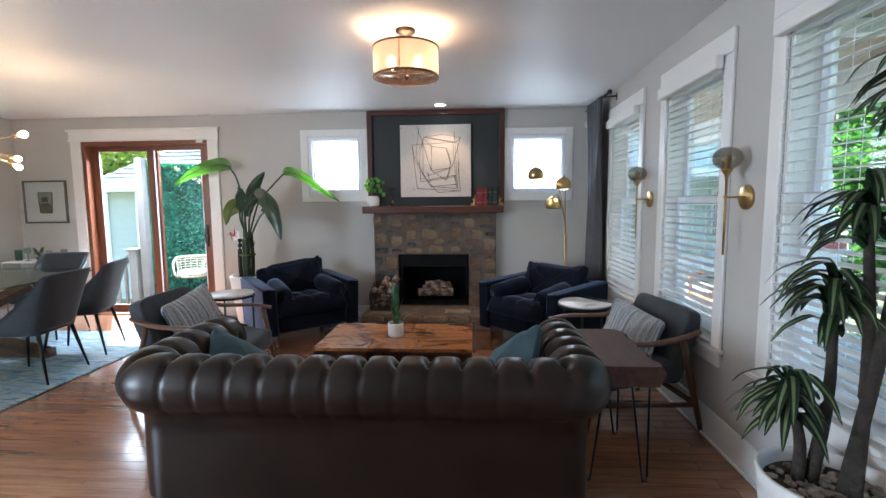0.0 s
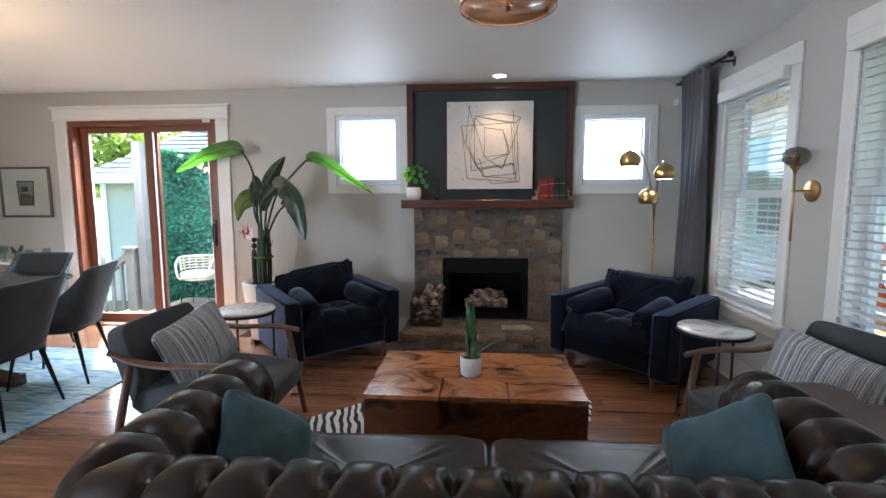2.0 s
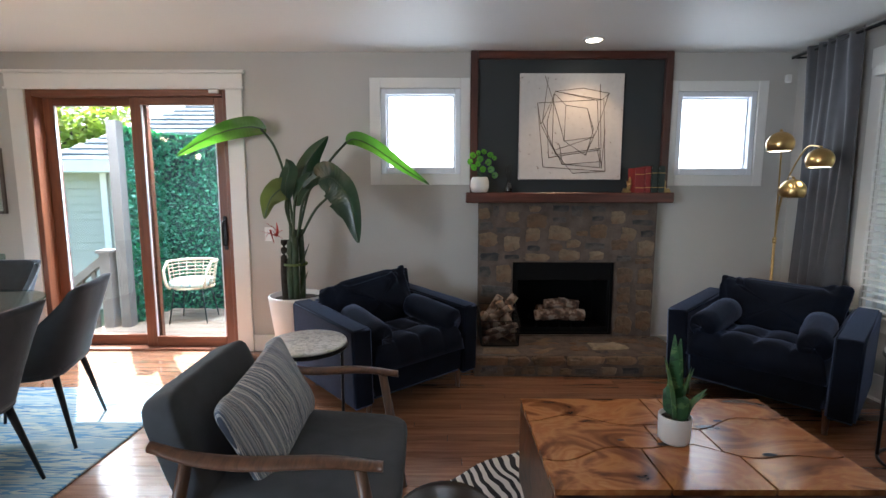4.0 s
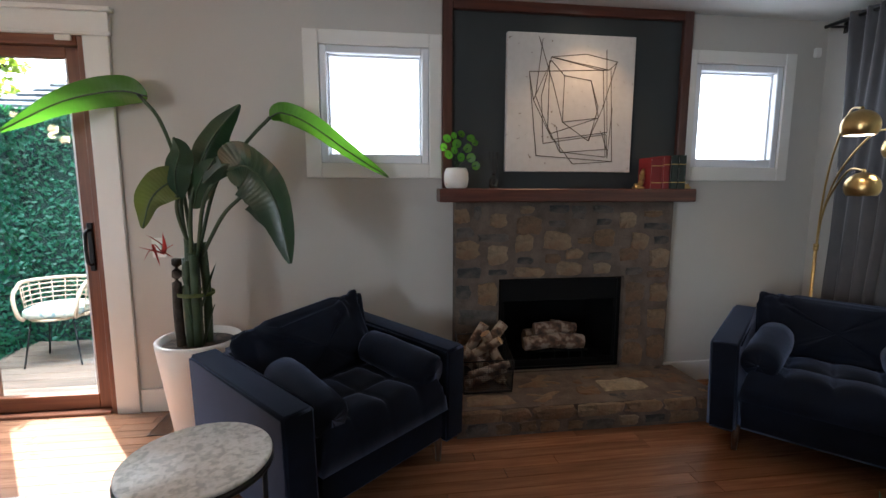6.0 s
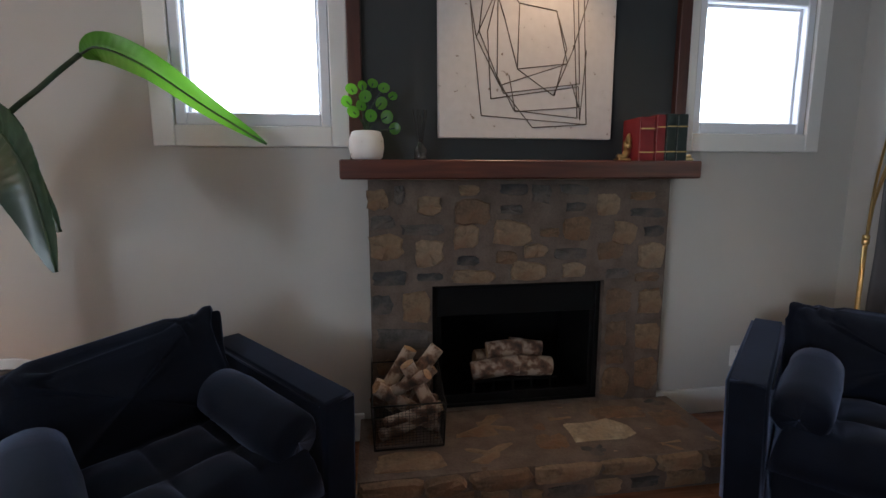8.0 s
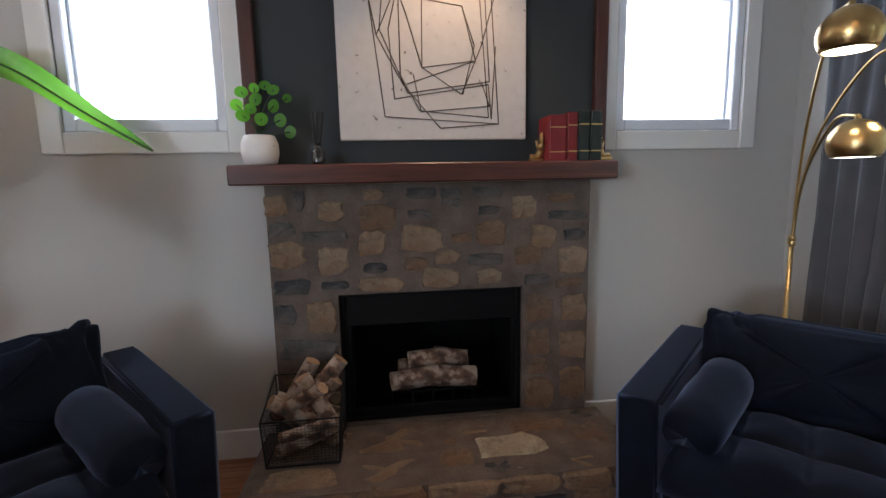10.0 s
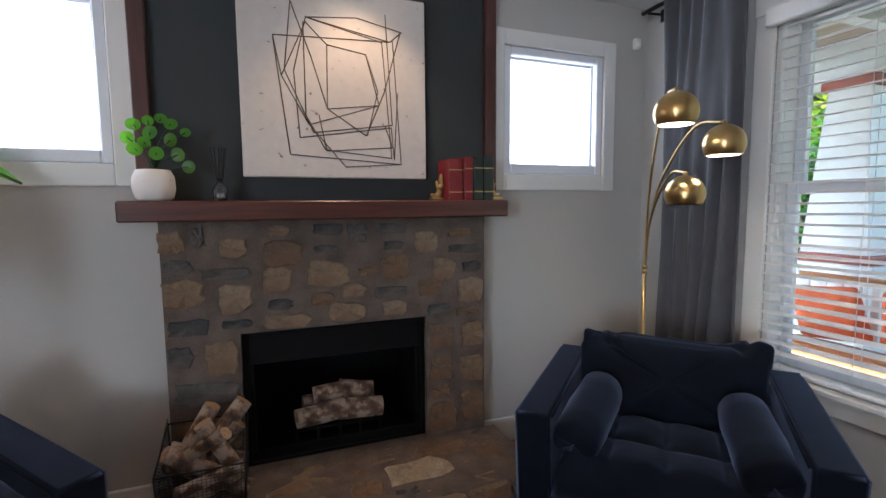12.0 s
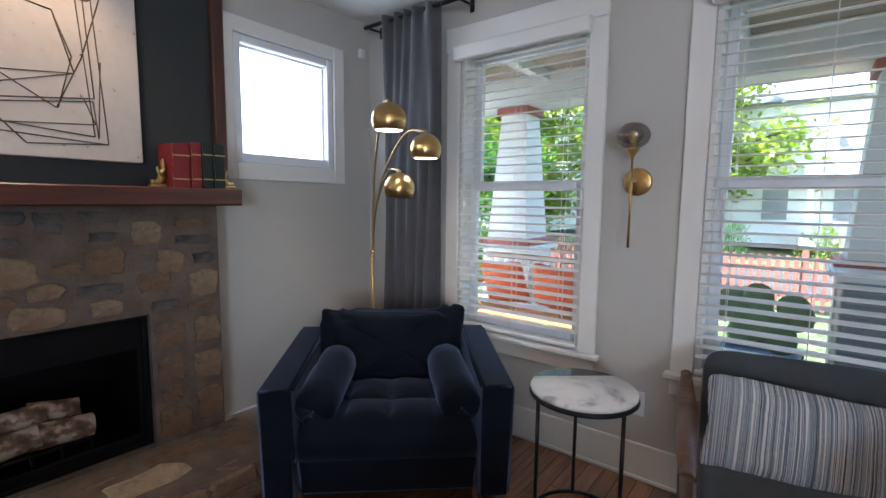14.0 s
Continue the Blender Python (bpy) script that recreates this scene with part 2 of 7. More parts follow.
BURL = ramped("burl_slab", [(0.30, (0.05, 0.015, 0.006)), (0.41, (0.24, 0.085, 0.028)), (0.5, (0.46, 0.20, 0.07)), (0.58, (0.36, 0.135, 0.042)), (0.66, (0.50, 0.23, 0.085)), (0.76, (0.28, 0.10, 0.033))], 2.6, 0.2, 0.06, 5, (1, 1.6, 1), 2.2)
# burl for the sides: black holes, and their shade put into the colour
BURLSIDE = ramped("burl_slab_side_shaded", [(0.36, (0.008, 0.003, 0.002)), (0.45, (0.055, 0.018, 0.008)), (0.55, (0.10, 0.035, 0.013)), (0.66, (0.06, 0.02, 0.009))], 4.5, 0.3, 0.2, 5, (1, 1, 1.4), 1.5)
GAP = mat("dark_gap", (0.02, 0.01, 0.006), 0.7, 0, 0.1, 10, 0.1)
LEATHER = mat("brown_leather", (0.017, 0.0095, 0.0065), 0.32, 0, 0.4, 7, 0.16, 220)
LEATHER.node_tree.nodes["Principled BSDF"].inputs["Specular IOR Level"].default_value = 0.34
VELVET = mat("navy_velvet", (0.0036, 0.0058, 0.0125), 0.8, 0, 0.5, 6, 0.16, 240, sheen=0.33)
TEAL = mat("teal_velvet", (0.055, 0.095, 0.115), 0.85, 0, 0.3, 9, 0.3, 160, sheen=0.3)
GREYCLOTH = mat("charcoal_fabric", (0.062, 0.068, 0.074), 0.92, 0, 0.15, 14, 0.35, 420, sheen=0.25)
DINECLOTH = mat("slate_fabric", (0.055, 0.062, 0.070), 0.9, 0, 0.12, 14, 0.3, 420, sheen=0.3)
STRIPE = stripes("striped_cloth", [(0.56, 0.56, 0.57), (0.05, 0.06, 0.085), (0.62, 0.61, 0.59), (0.12, 0.15, 0.20), (0.36, 0.38, 0.40), (0.03, 0.04, 0.05), (0.58, 0.58, 0.58)], 0, 60)
CURTAIN = mat("grey_curtain_cloth", (0.085, 0.085, 0.092), 0.75, 0, 0.1, 9, 0.25, 330, sheen=0.3)
BRASS = mat("aged_brass", (0.52, 0.36, 0.15), 0.28, 1, 0.12, 12, 0.04, 90)
BLACKMETAL = mat("black_metal", (0.016, 0.016, 0.017), 0.42, 0.6, 0.1, 12, 0.05)
# near-black tone for the reflection painted on the marble top
DARKREFLECTION = mat("dark_reflection_on_marble", (0.012, 0.012, 0.013), 0.25, 0, 0.2, 9, 0.02)
BRONZE = mat("dark_bronze", (0.09, 0.06, 0.045), 0.4, 0.8, 0.1, 12, 0.05)
FIREBLACK = mat("sooty_steel", (0.004, 0.004, 0.0045), 0.62, 0.0, 0.2, 6, 0.1)
FIREBLACK.node_tree.nodes["Principled BSDF"].inputs["Specular IOR Level"].default_value = 0.15
STONE = stone_mat("tan_rubble_stone", [(0.0, (0.20, 0.135, 0.082)), (0.2, (0.165, 0.105, 0.062)), (0.4, (0.22, 0.155, 0.10)), (0.6, (0.14, 0.092, 0.058)), (0.8, (0.25, 0.185, 0.125))], (0.13, 0.062, 0.030))
DARKSTONE = stone_mat("slate_rubble_stone", [(0.0, (0.056, 0.054, 0.054)), (0.35, (0.085, 0.078, 0.072)), (0.7, (0.043, 0.043, 0.046))], (0.12, 0.095, 0.075))
PALESTONE = stone_mat("pale_hearth_stone", [(0.0, (0.36, 0.32, 0.24)), (0.5, (0.33, 0.28, 0.20))], (0.24, 0.17, 0.10))
MORTAR = mat("grey_mortar", (0.122, 0.094, 0.076), 0.95, 0, 0.4, 11, 1.0, 110)
BARK = ramped("birch_bark", [(0.34, (0.05, 0.035, 0.03)), (0.46, (0.17, 0.10, 0.065)), (0.56, (0.42, 0.34, 0.27))], 17, 0.85, 0.4, 6, (1, 1, 1))
CUT = wood("split_log", (0.26, 0.15, 0.08), (0.48, 0.32, 0.19), 0.8, 2, 8, 0.2)
MARBLE = ramped("white_marble", [(0.36, (0.40, 0.40, 0.42)), (0.47, (0.72, 0.72, 0.72)), (0.7, (0.80, 0.80, 0.79))], 5, 0.12, 0.02, 8, (1, 1, 1), 1.5)
TERRAZZO = ramped("mother_of_pearl_mosaic", [(0.36, (0.52, 0.53, 0.53)), (0.48, (0.70, 0.70, 0.68)), (0.6, (0.80, 0.80, 0.79))], 46, 0.2, 0.2, 2, (1, 1, 1), 0.5)
CERAMIC = mat("white_ceramic", (0.72, 0.70, 0.67), 0.35, 0, 0.04, 6, 0.03)
SPECKLE = ramped("speckled_white_ceramic", [(0.33, (0.25, 0.20, 0.14)), (0.38, (0.74, 0.72, 0.69)), (0.7, (0.78, 0.76, 0.73))], 16, 0.45, 0.03)
SOIL = ramped("soil", [(0.4, (0.02, 0.014, 0.01)), (0.6, (0.09, 0.06, 0.04))], 30, 0.95, 0.8)
PEBBLE = mat("river_pebble", (0.34, 0.27, 0.21), 0.55, 0, 0.3, 20, 0.1, rand=0.4)
CANVAS = ramped("art_canvas", [(0.30, (0.22, 0.17, 0.13)), (0.335, (0.58, 0.545, 0.515)), (0.7, (0.62, 0.585, 0.555))], 26, 0.85, 0.15)
INK = mat("brown_line", (0.09, 0.065, 0.045), 0.6, 0, 0.2, 30, 0.1)
PAPER = mat("mat_board", (0.72, 0.71, 0.69), 0.8, 0, 0.02, 5, 0.02)
FRAME = mat("grey_brown_frame", (0.11, 0.095, 0.085), 0.5, 0, 0.15, 20, 0.1)
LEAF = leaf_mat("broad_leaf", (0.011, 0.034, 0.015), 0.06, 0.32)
# broad leaf again, brightened in colour as if light shone through
LEAF_LIT = leaf_mat("lit_broad_leaf", (0.028, 0.085, 0.016), 0.42, 0.35)
LEAF_PALE = leaf_mat("aging_leaf", (0.055, 0.075, 0.024), 0.2, 0.5)
STEM = mat("green_stem", (0.03, 0.055, 0.022), 0.5, 0, 0.3, 14, 0.15)
TRUNK = mat("rough_trunk", (0.040, 0.031, 0.023), 0.9, 0, 0.4, 30, 0.8)
RED = mat("red_petal", (0.42, 0.03, 0.02), 0.5, 0, 0.2, 10, 0.05)
COIN = leaf_mat("round_leaf", (0.055, 0.17, 0.03), 0.45, 0.3)
SNAKE = stripes("banded_leaf", [(0.02, 0.06, 0.022), (0.035, 0.10, 0.035), (0.10, 0.18, 0.06)], 2, 16, 0.4, 8)
DRAC = leaf_mat("dracaena_leaf", (0.012, 0.03, 0.012), 0.1, 0.4)
DRACPALE = leaf_mat("dracaena_pale_stripe", (0.16, 0.20, 0.11), 0.2, 0.45)
RUGMAT = stripes("blue_grey_rug", [(0.20, 0.27, 0.30), (0.30, 0.33, 0.31), (0.10, 0.20, 0.29), (0.34, 0.35, 0.30), (0.07, 0.15, 0.24), (0.24, 0.29, 0.29)], 1, 11, 0.97, 1.1)
ZEBRA = zebra_mat()
CLEAR = glass_mat("window_glass", (0.97, 1.0, 0.99))
TABLEGLASS = glass_mat("table_glass", (0.75, 0.9, 0.86), 0, 0.85)
SMOKE = glass_mat("smoked_glass", (0.66, 0.61, 0.53), 0.01, 0.8, 0.14)
FROST = mat("lit_frosted_pane", (0.8, 0.83, 0.86), 0.5, 0, 0.02, 3, 0.02, emit=((0.93, 0.97, 1), 1.0))
BULB = mat("glowing_bulb", (1, 0.9, 0.75), 0.4, emit=((1, 0.70, 0.38), 4.0))
LAMPDISC = mat("glowing_diffuser", (1, 0.95, 0.88), 0.4, emit=((1, 0.86, 0.66), 3.0))
BOOKRED, BOOKDARK = mat("red_cloth", (0.20, 0.016, 0.02), 0.6, 0, 0.15, 20, 0.2, 300), mat("dark_green_cloth", (0.014, 0.026, 0.022), 0.6, 0, 0.15, 20, 0.2, 300)
PLASTIC = mat("white_plastic", (0.72, 0.71, 0.69), 0.4, 0, 0.02, 5, 0.02)
RATTAN = mat("pale_rattan", (0.55, 0.42, 0.30), 0.6, 0, 0.2, 30, 0.3)
FLORAL = ramped("floral_cushion", [(0.40, (0.25, 0.38, 0.42)), (0.48, (0.68, 0.68, 0.60)), (0.62, (0.40, 0.50, 0.42))], 14, 0.9, 0.2)
DECKWOOD = wood("weathered_deck", (0.13, 0.09, 0.065), (0.27, 0.20, 0.15), 0.8, 0, 4, rand=0.2)
RAILPAINT = mat("grey_brown_rail_paint", (0.115, 0.10, 0.095), 0.65, 0, 0.12, 6, 0.1)
GREYPAINT = mat("grey_porch_paint", (0.36, 0.35, 0.34), 0.6, 0, 0.1, 6, 0.1)
SIDING = mat("cream_siding", (0.40, 0.41, 0.36), 0.6, 0, 0.05, 3, 0.05)
SIDING_B = mat("pale_green_siding", (0.50, 0.57, 0.54), 0.6, 0, 0.05, 3, 0.05)
SHINGLE = ramped("grey_shingle", [(0.35, (0.16, 0.17, 0.18)), (0.65, (0.30, 0.31, 0.32))], 3, 0.9, 0.4)
HEDGE = leaf_mat("hedge_leaf", (0.018, 0.12, 0.082), 0.2, 0.5)
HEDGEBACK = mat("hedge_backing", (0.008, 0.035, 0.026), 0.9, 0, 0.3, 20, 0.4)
GRASS = ramped("lawn", [(0.35, (0.05, 0.075, 0.025)), (0.6, (0.13, 0.15, 0.07))], 6, 0.95, 0.5)
ASPHALT = mat("asphalt", (0.06, 0.06, 0.06), 0.9, 0, 0.2, 3, 0.4, 200)
TREELEAF = leaf_mat("tree_leaf", (0.09, 0.13, 0.035), 0.4, 0.5)
DARKLEAF = leaf_mat("shrub_leaf", (0.03, 0.09, 0.02), 0.3, 0.5)
CACTUS = mat("cactus_skin", (0.17, 0.25, 0.13), 0.6, 0, 0.2, 12, 0.15)
PORCHWOOD = wood("beadboard_ceiling", (0.30, 0.22, 0.16), (0.46, 0.36, 0.27), 0.6, 1, 3)
WHITEPAINT = mat("white_exterior_paint", (0.74, 0.74, 0.74), 0.5, 0, 0.04, 4, 0.05)
REDPAINT = mat("faded_red_paint", (0.34, 0.10, 0.075), 0.6, 0, 0.15, 8, 0.15)
ORANGE = mat("orange_cushion", (0.52, 0.115, 0.045), 0.9, 0, 0.15, 12, 0.3)
SWINGWOOD = wood("orange_swing_wood", (0.28, 0.11, 0.04), (0.45, 0.21, 0.08), 0.5, 1, 5)
STEEL = mat("galvanised_steel", (0.5, 0.5, 0.5), 0.35, 1, 0.1, 20, 0.05)
SILVERBOX = mat("grey_metal_case", (0.25, 0.26, 0.28), 0.5, 0.2, 0.1, 10, 0.1)
SHADE = bpy.data.materials.new("sheer_lamp_shade")
SHADE.use_nodes = True
sn, sl = SHADE.node_tree.nodes, SHADE.node_tree.links
weave, clear_part, glow_part, both = sn.new("ShaderNodeTexNoise"), sn.new("ShaderNodeBsdfTransparent"), sn.new("ShaderNodeBsdfTranslucent"), sn.new("ShaderNodeMixShader")
weave.inputs["Scale"].default_value = 90
wr = sn.new("ShaderNodeMapRange")
wr.inputs[3].default_value, wr.inputs[4].default_value = 0.55, 0.8
clear_part.inputs[0].default_value, glow_part.inputs[0].default_value = (1, 0.90, 0.80, 1), (0.42, 0.34, 0.33, 1)
sl.new(weave.outputs["Fac"], wr.inputs[0])
sl.new(wr.outputs[0], both.inputs[0])
sl.new(clear_part.outputs[0], both.inputs[1])
sl.new(glow_part.outputs[0], both.inputs[2])
sl.new(both.outputs[0], sn["Material Output"].inputs[0])


# ---- building helpers ----
def put(name, verts, faces, material, parent=None, smooth=False, m=None):
    me = bpy.data.meshes.new(name)
    me.from_pydata([tuple(v) for v in verts], [], faces)
    me.materials.append(material)
    if smooth:
        me.polygons.foreach_set("use_smooth", [True] * len(me.polygons))
    me.update()
    ob = new(name, me)
    if parent is not None:
        ob.parent = parent
    if m is not None:
        ob.matrix_basis = m
    return ob


def from_bm(name, bm, material, parent=None, smooth=False, m=None):
    bmesh.ops.recalc_face_normals(bm, faces=bm.faces)
    me = bpy.data.meshes.new(name)
    bm.to_mesh(me)
    bm.free()
    me.materials.append(material)
    if smooth:
        me.polygons.foreach_set("use_smooth", [True] * len(me.polygons))
    ob = new(name, me)
    if smooth:
        ob.modifiers.new("edges", "WEIGHTED_NORMAL")
    if parent is not None:
        ob.parent = parent
    if m is not None:
        ob.matrix_basis = m
    return ob


def boxes(name, list_of, material, parent=None, bevel=0.004, m=None, seg=1):
    """Bevelled boxes (x0, x1, y0, y1, z0, z1) in one mesh."""
    bm = bmesh.new()
    for x0, x1, y0, y1, z0, z1 in list_of:
        r = bmesh.ops.create_cube(bm, size=1, matrix=Matrix.Translation(((x0 + x1) / 2, (y0 + y1) / 2, (z0 + z1) / 2)) @ Matrix.Diagonal((x1 - x0, y1 - y0, z1 - z0, 1)))
        if bevel:
            es = list({e for v in r["verts"] for e in v.link_edges})
            bmesh.ops.bevel(bm, geom=es, offset=bevel, segments=seg, affect="EDGES")
    return from_bm(name, bm, material, parent, seg > 2, m)


def box(name, x0, x1, y0, y1, z0, z1, material, parent=None, bevel=0.004, m=None, seg=1):
    return boxes(name, [(x0, x1, y0, y1, z0, z1)], material, parent, bevel, m, seg)


def lathe(name, profile, material, parent=None, n=32, m=None):
    v, fc = [], []
    for r, z in profile:
        for i in range(n):
            a = 2 * math.pi * i / n
            v.append((r * math.cos(a), r * math.sin(a), z))
    for k in range(len(profile) - 1):
        for i in range(n):
            j = (i + 1) % n
            fc.append((k * n + i, k * n + j, (k + 1) * n + j, (k + 1) * n + i))
    return put(name, v, fc, material, parent, True, m)


def smooth_line(pts, steps=8):
    """Catmull-Rom line through points."""
    p = [Vector(q) for q in pts]
    p = [2 * p[0] - p[1]] + p + [2 * p[-1] - p[-2]]
    out = []
    for i in range(1, len(p) - 2):
        for s in range(steps):
            t = s / steps
            out.append(0.5 * ((2 * p[i]) + (p[i + 1] - p[i - 1]) * t + (2 * p[i - 1] - 5 * p[i] + 4 * p[i + 1] - p[i + 2]) * t * t + (3 * p[i] - p[i - 1] - 3 * p[i + 1] + p[i + 2]) * t ** 3))
    return out + [p[-2]]


def tube_data(pts, radius, n=8):
    pts = [Vector(q) for q in pts]
    rs = radius if isinstance(radius, (list, tuple)) else [radius] * len(pts)
    v, fc = [], []
    up = Vector((0, 0, 1))
    for i, p in enumerate(pts):
        d = (pts[min(i + 1, len(pts) - 1)] - pts[max(i - 1, 0)]).normalized()
        s = d.cross(up)
        if s.length < 0.05:
            s = d.cross(Vector((1, 0, 0)))
        s.normalize()
        u = s.cross(d)
        for k in range(n):
            a = 2 * math.pi * k / n
            v.append(p + (s * math.cos(a) + u * math.sin(a)) * rs[i])
    for i in range(len(pts) - 1):
        for k in range(n):
            j = (k + 1) % n
            fc.append((i * n + k, i * n + j, (i + 1) * n + j, (i + 1) * n + k))
    fc.append(tuple(reversed(range(n))))
    fc.append(tuple(range((len(pts) - 1) * n, len(pts) * n)))
    return v, fc


def tubes(name, lines, radius, material, parent=None, n=8, m=None, smooth=True):
    v, fc = [], []
    for pts in lines:
        a, b = tube_data(pts, radius, n)
        o = len(v)
        v += a
        fc += [tuple(i + o for i in q) for q in b]
    return put(name, v, fc, material, parent, smooth, m)


def pillow(name, sx, sy, sz, material, parent=None, m=None, e=0.45, pinch=0.0, wrinkle=0.006, seed=0, n=40, freq=7):
    """A soft block: rounded, puffed, creased; half sizes. pinch draws in the middles of the sides."""
    v, fc = [], []
    nu, nv = n, n // 2
    pw = lambda c, k: math.copysign(abs(c) ** k, c)
    for j in range(nv + 1):
        b = -math.pi / 2 + math.pi * j / nv
        for i in range(nu):
            a = 2 * math.pi * i / nu
            x, y, z = pw(math.cos(b), e) * pw(math.cos(a), e), pw(math.cos(b), e) * pw(math.sin(a), e), pw(math.sin(b), 0.8 if pinch else e)
            if pinch:
                z *= max(0.12, (1 - abs(x) ** 2.4) * (1 - abs(y) ** 2.4)) ** 0.5
                x, y = x * (1 - pinch * (1 - y * y)), y * (1 - pinch * (1 - x * x))
            q = Vector((x * sx, y * sy, z * sz))
            k = noise.noise(q * freq + Vector((seed * 3.7, seed, 0))) + 0.5 * noise.noise(q * freq * 2.6 + Vector((0, seed * 2.1, 5)))
            r = abs(noise.noise(Vector((q.x * freq * 2.2, q.y * freq * 0.8, q.z * freq)) + Vector((seed, 9, seed))))
            q += Vector((x, y, z)).normalized() * (wrinkle * k - wrinkle * 1.2 * max(0, 0.25 - r) * 4)
            v.append(q)
    for j in range(nv):
        for i in range(nu):
            k = (i + 1) % nu
            fc.append((j * nu + i, j * nu + k, (j + 1) * nu + k, (j + 1) * nu + i))
    return put(name, v, fc, material, parent, True, m)


def thing(name, m, label, category, group=""):
    ob = new(name)
    ob.matrix_basis = m
    ob.empty_display_size = 0.1
    return tagged(ob, label, category, group)


def structure(ob, label="", category=""):
    return tagged(ob, label, category, kind="structure")


def disc(name, r, z0, z1, material, parent=None, m=None, n=40, b=0.004):
    return lathe(name, [(0, z0), (r - b, z0), (r, z0 + b), (r, z1 - b), (r - b, z1), (0, z1)], material, parent, n, m)


def leaf_data(line, width, fold=0.25, cross=6, shape=0.8, droop=0.0, wave=0.0, up=(0, 0, 1)):
    """A blade along a line: verts and faces, with a fold along the midrib."""
    pts = [Vector(p) for p in line]
    v, fc = [], []
    nn = len(pts)
    for i, p in enumerate(pts):
        t = i / (nn - 1)
        d = (pts[min(i + 1, nn - 1)] - pts[max(i - 1, 0)]).normalized()
        s = d.cross(Vector(up))
        if s.length < 0.1:
            s = d.cross(Vector((0.3, 1, 0)))
        s.normalize()
        u = s.cross(d)
        w = width * max(0.02, math.sin(math.pi * min(1, t ** shape * 0.97 + 0.02))) ** 0.75
        for k in range(cross + 1):
            c = 2 * k / cross - 1
            v.append(p + s * (c * w) + u * (abs(c) * w * fold - droop * c * c * w + wave * w * math.sin(t * 19 + 3 * c) * abs(c) + 0.16 * wave * w * math.sin(t * 150 - 26 * abs(c))))
    for i in range(nn - 1):
        for k in range(cross):
            a = i * (cross + 1) + k
            fc.append((a, a + 1, a + cross + 2, a + cross + 1))
    return v, fc


def merge(parts):
    v, fc = [], []
    for a, b in parts:
        o = len(v)
        v += list(a)
        fc += [tuple(i + o for i in q) for q in b]
    return v, fc

# ---- the room ----
YB, XR, XL, YF, H = 5.58, 1.585, -5.45, -1.8, 2.44


def wall_with_holes(name, a0, a1, z0, z1, holes, t0, t1, axis, label):
    """A wall from a0 to a1, cut by rectangular holes; axis: the one that it runs along."""
    cuts = sorted({a0, a1, *[h[0] for h in holes], *[h[1] for h in holes]})
    bl = []
    for p, q in zip(cuts, cuts[1:]):
        mid = (p + q) / 2
        spans, z = [], z0
        for h in sorted([h for h in holes if h[0] < mid < h[1]], key=lambda h: h[2]):
            spans.append((z, h[2]))
            z = h[3]
        spans.append((z, z1))
        for s, e in spans:
            if e - s > 0.001:
                bl.append((p, q, t0, t1, s, e) if axis == "x" else (t0, t1, p, q, s, e))
    return structure(boxes(name, bl, WALL, None, 0), label, "wall")


DOOR = (-4.57, -2.965, -0.02, 2.15)
SMALL = ((-1.735, -1.094, 1.487, 2.16), (0.637, 1.273, 1.48, 2.14))
FIREBOX = (-0.655, 0.155, 0.17, 0.77)
SIDE = ((4.07, 4.82, 0.55, 2.14), (2.80, 3.555, 0.55, 2.14), (1.545, 2.30, 0.55, 2.14))
wall_with_holes("wall_north", XL - 0.15, XR + 0.15, -0.1, H, [DOOR, *SMALL, FIREBOX], YB, YB + 0.17, "x", "greige painted wall around the stone fireplace")
wall_with_holes("wall_east", YF, YB, -0.1, H, SIDE, XR, XR + 0.17, "y", "greige painted wall with tall blind-covered windows")
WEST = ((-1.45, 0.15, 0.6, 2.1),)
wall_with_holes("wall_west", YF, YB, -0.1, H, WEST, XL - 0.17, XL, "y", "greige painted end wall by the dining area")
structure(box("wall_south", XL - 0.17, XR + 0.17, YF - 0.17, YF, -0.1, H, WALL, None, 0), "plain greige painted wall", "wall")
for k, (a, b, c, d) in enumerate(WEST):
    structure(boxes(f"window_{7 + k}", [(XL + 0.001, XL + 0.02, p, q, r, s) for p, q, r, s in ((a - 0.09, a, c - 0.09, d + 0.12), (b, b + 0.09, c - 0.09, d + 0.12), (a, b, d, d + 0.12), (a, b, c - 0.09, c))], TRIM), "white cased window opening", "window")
structure(box("ceiling", XL - 0.15, XR + 0.17, YF - 0.15, YB + 0.17, H, H + 0.15, CEIL, None, 0), "smooth white painted ceiling", "ceiling")
floor = structure(box("floor", XL - 0.15, XR + 0.17, YF - 0.15, YB + 0.0, -0.12, -0.008, GAP, None, 0), "stained oak strip floor with a satin finish", "floor")
# baseboards
structure(boxes("baseboard", [(XL, -4.70, YB - 0.018, YB, 0, 0.14), (-2.83, -0.99, YB - 0.018, YB, 0, 0.14), (0.52, XR - 0.02, YB - 0.018, YB, 0, 0.14), (XR - 0.018, XR, YF, YB - 0.02, 0, 0.17), (XL, XL + 0.018, YF, YB - 0.02, 0, 0.14),
    (XR - 0.034, XR - 0.0182, YF, YB - 0.02, 0, 0.018)], TRIM, None, 0.004), "white painted baseboard", "trim")


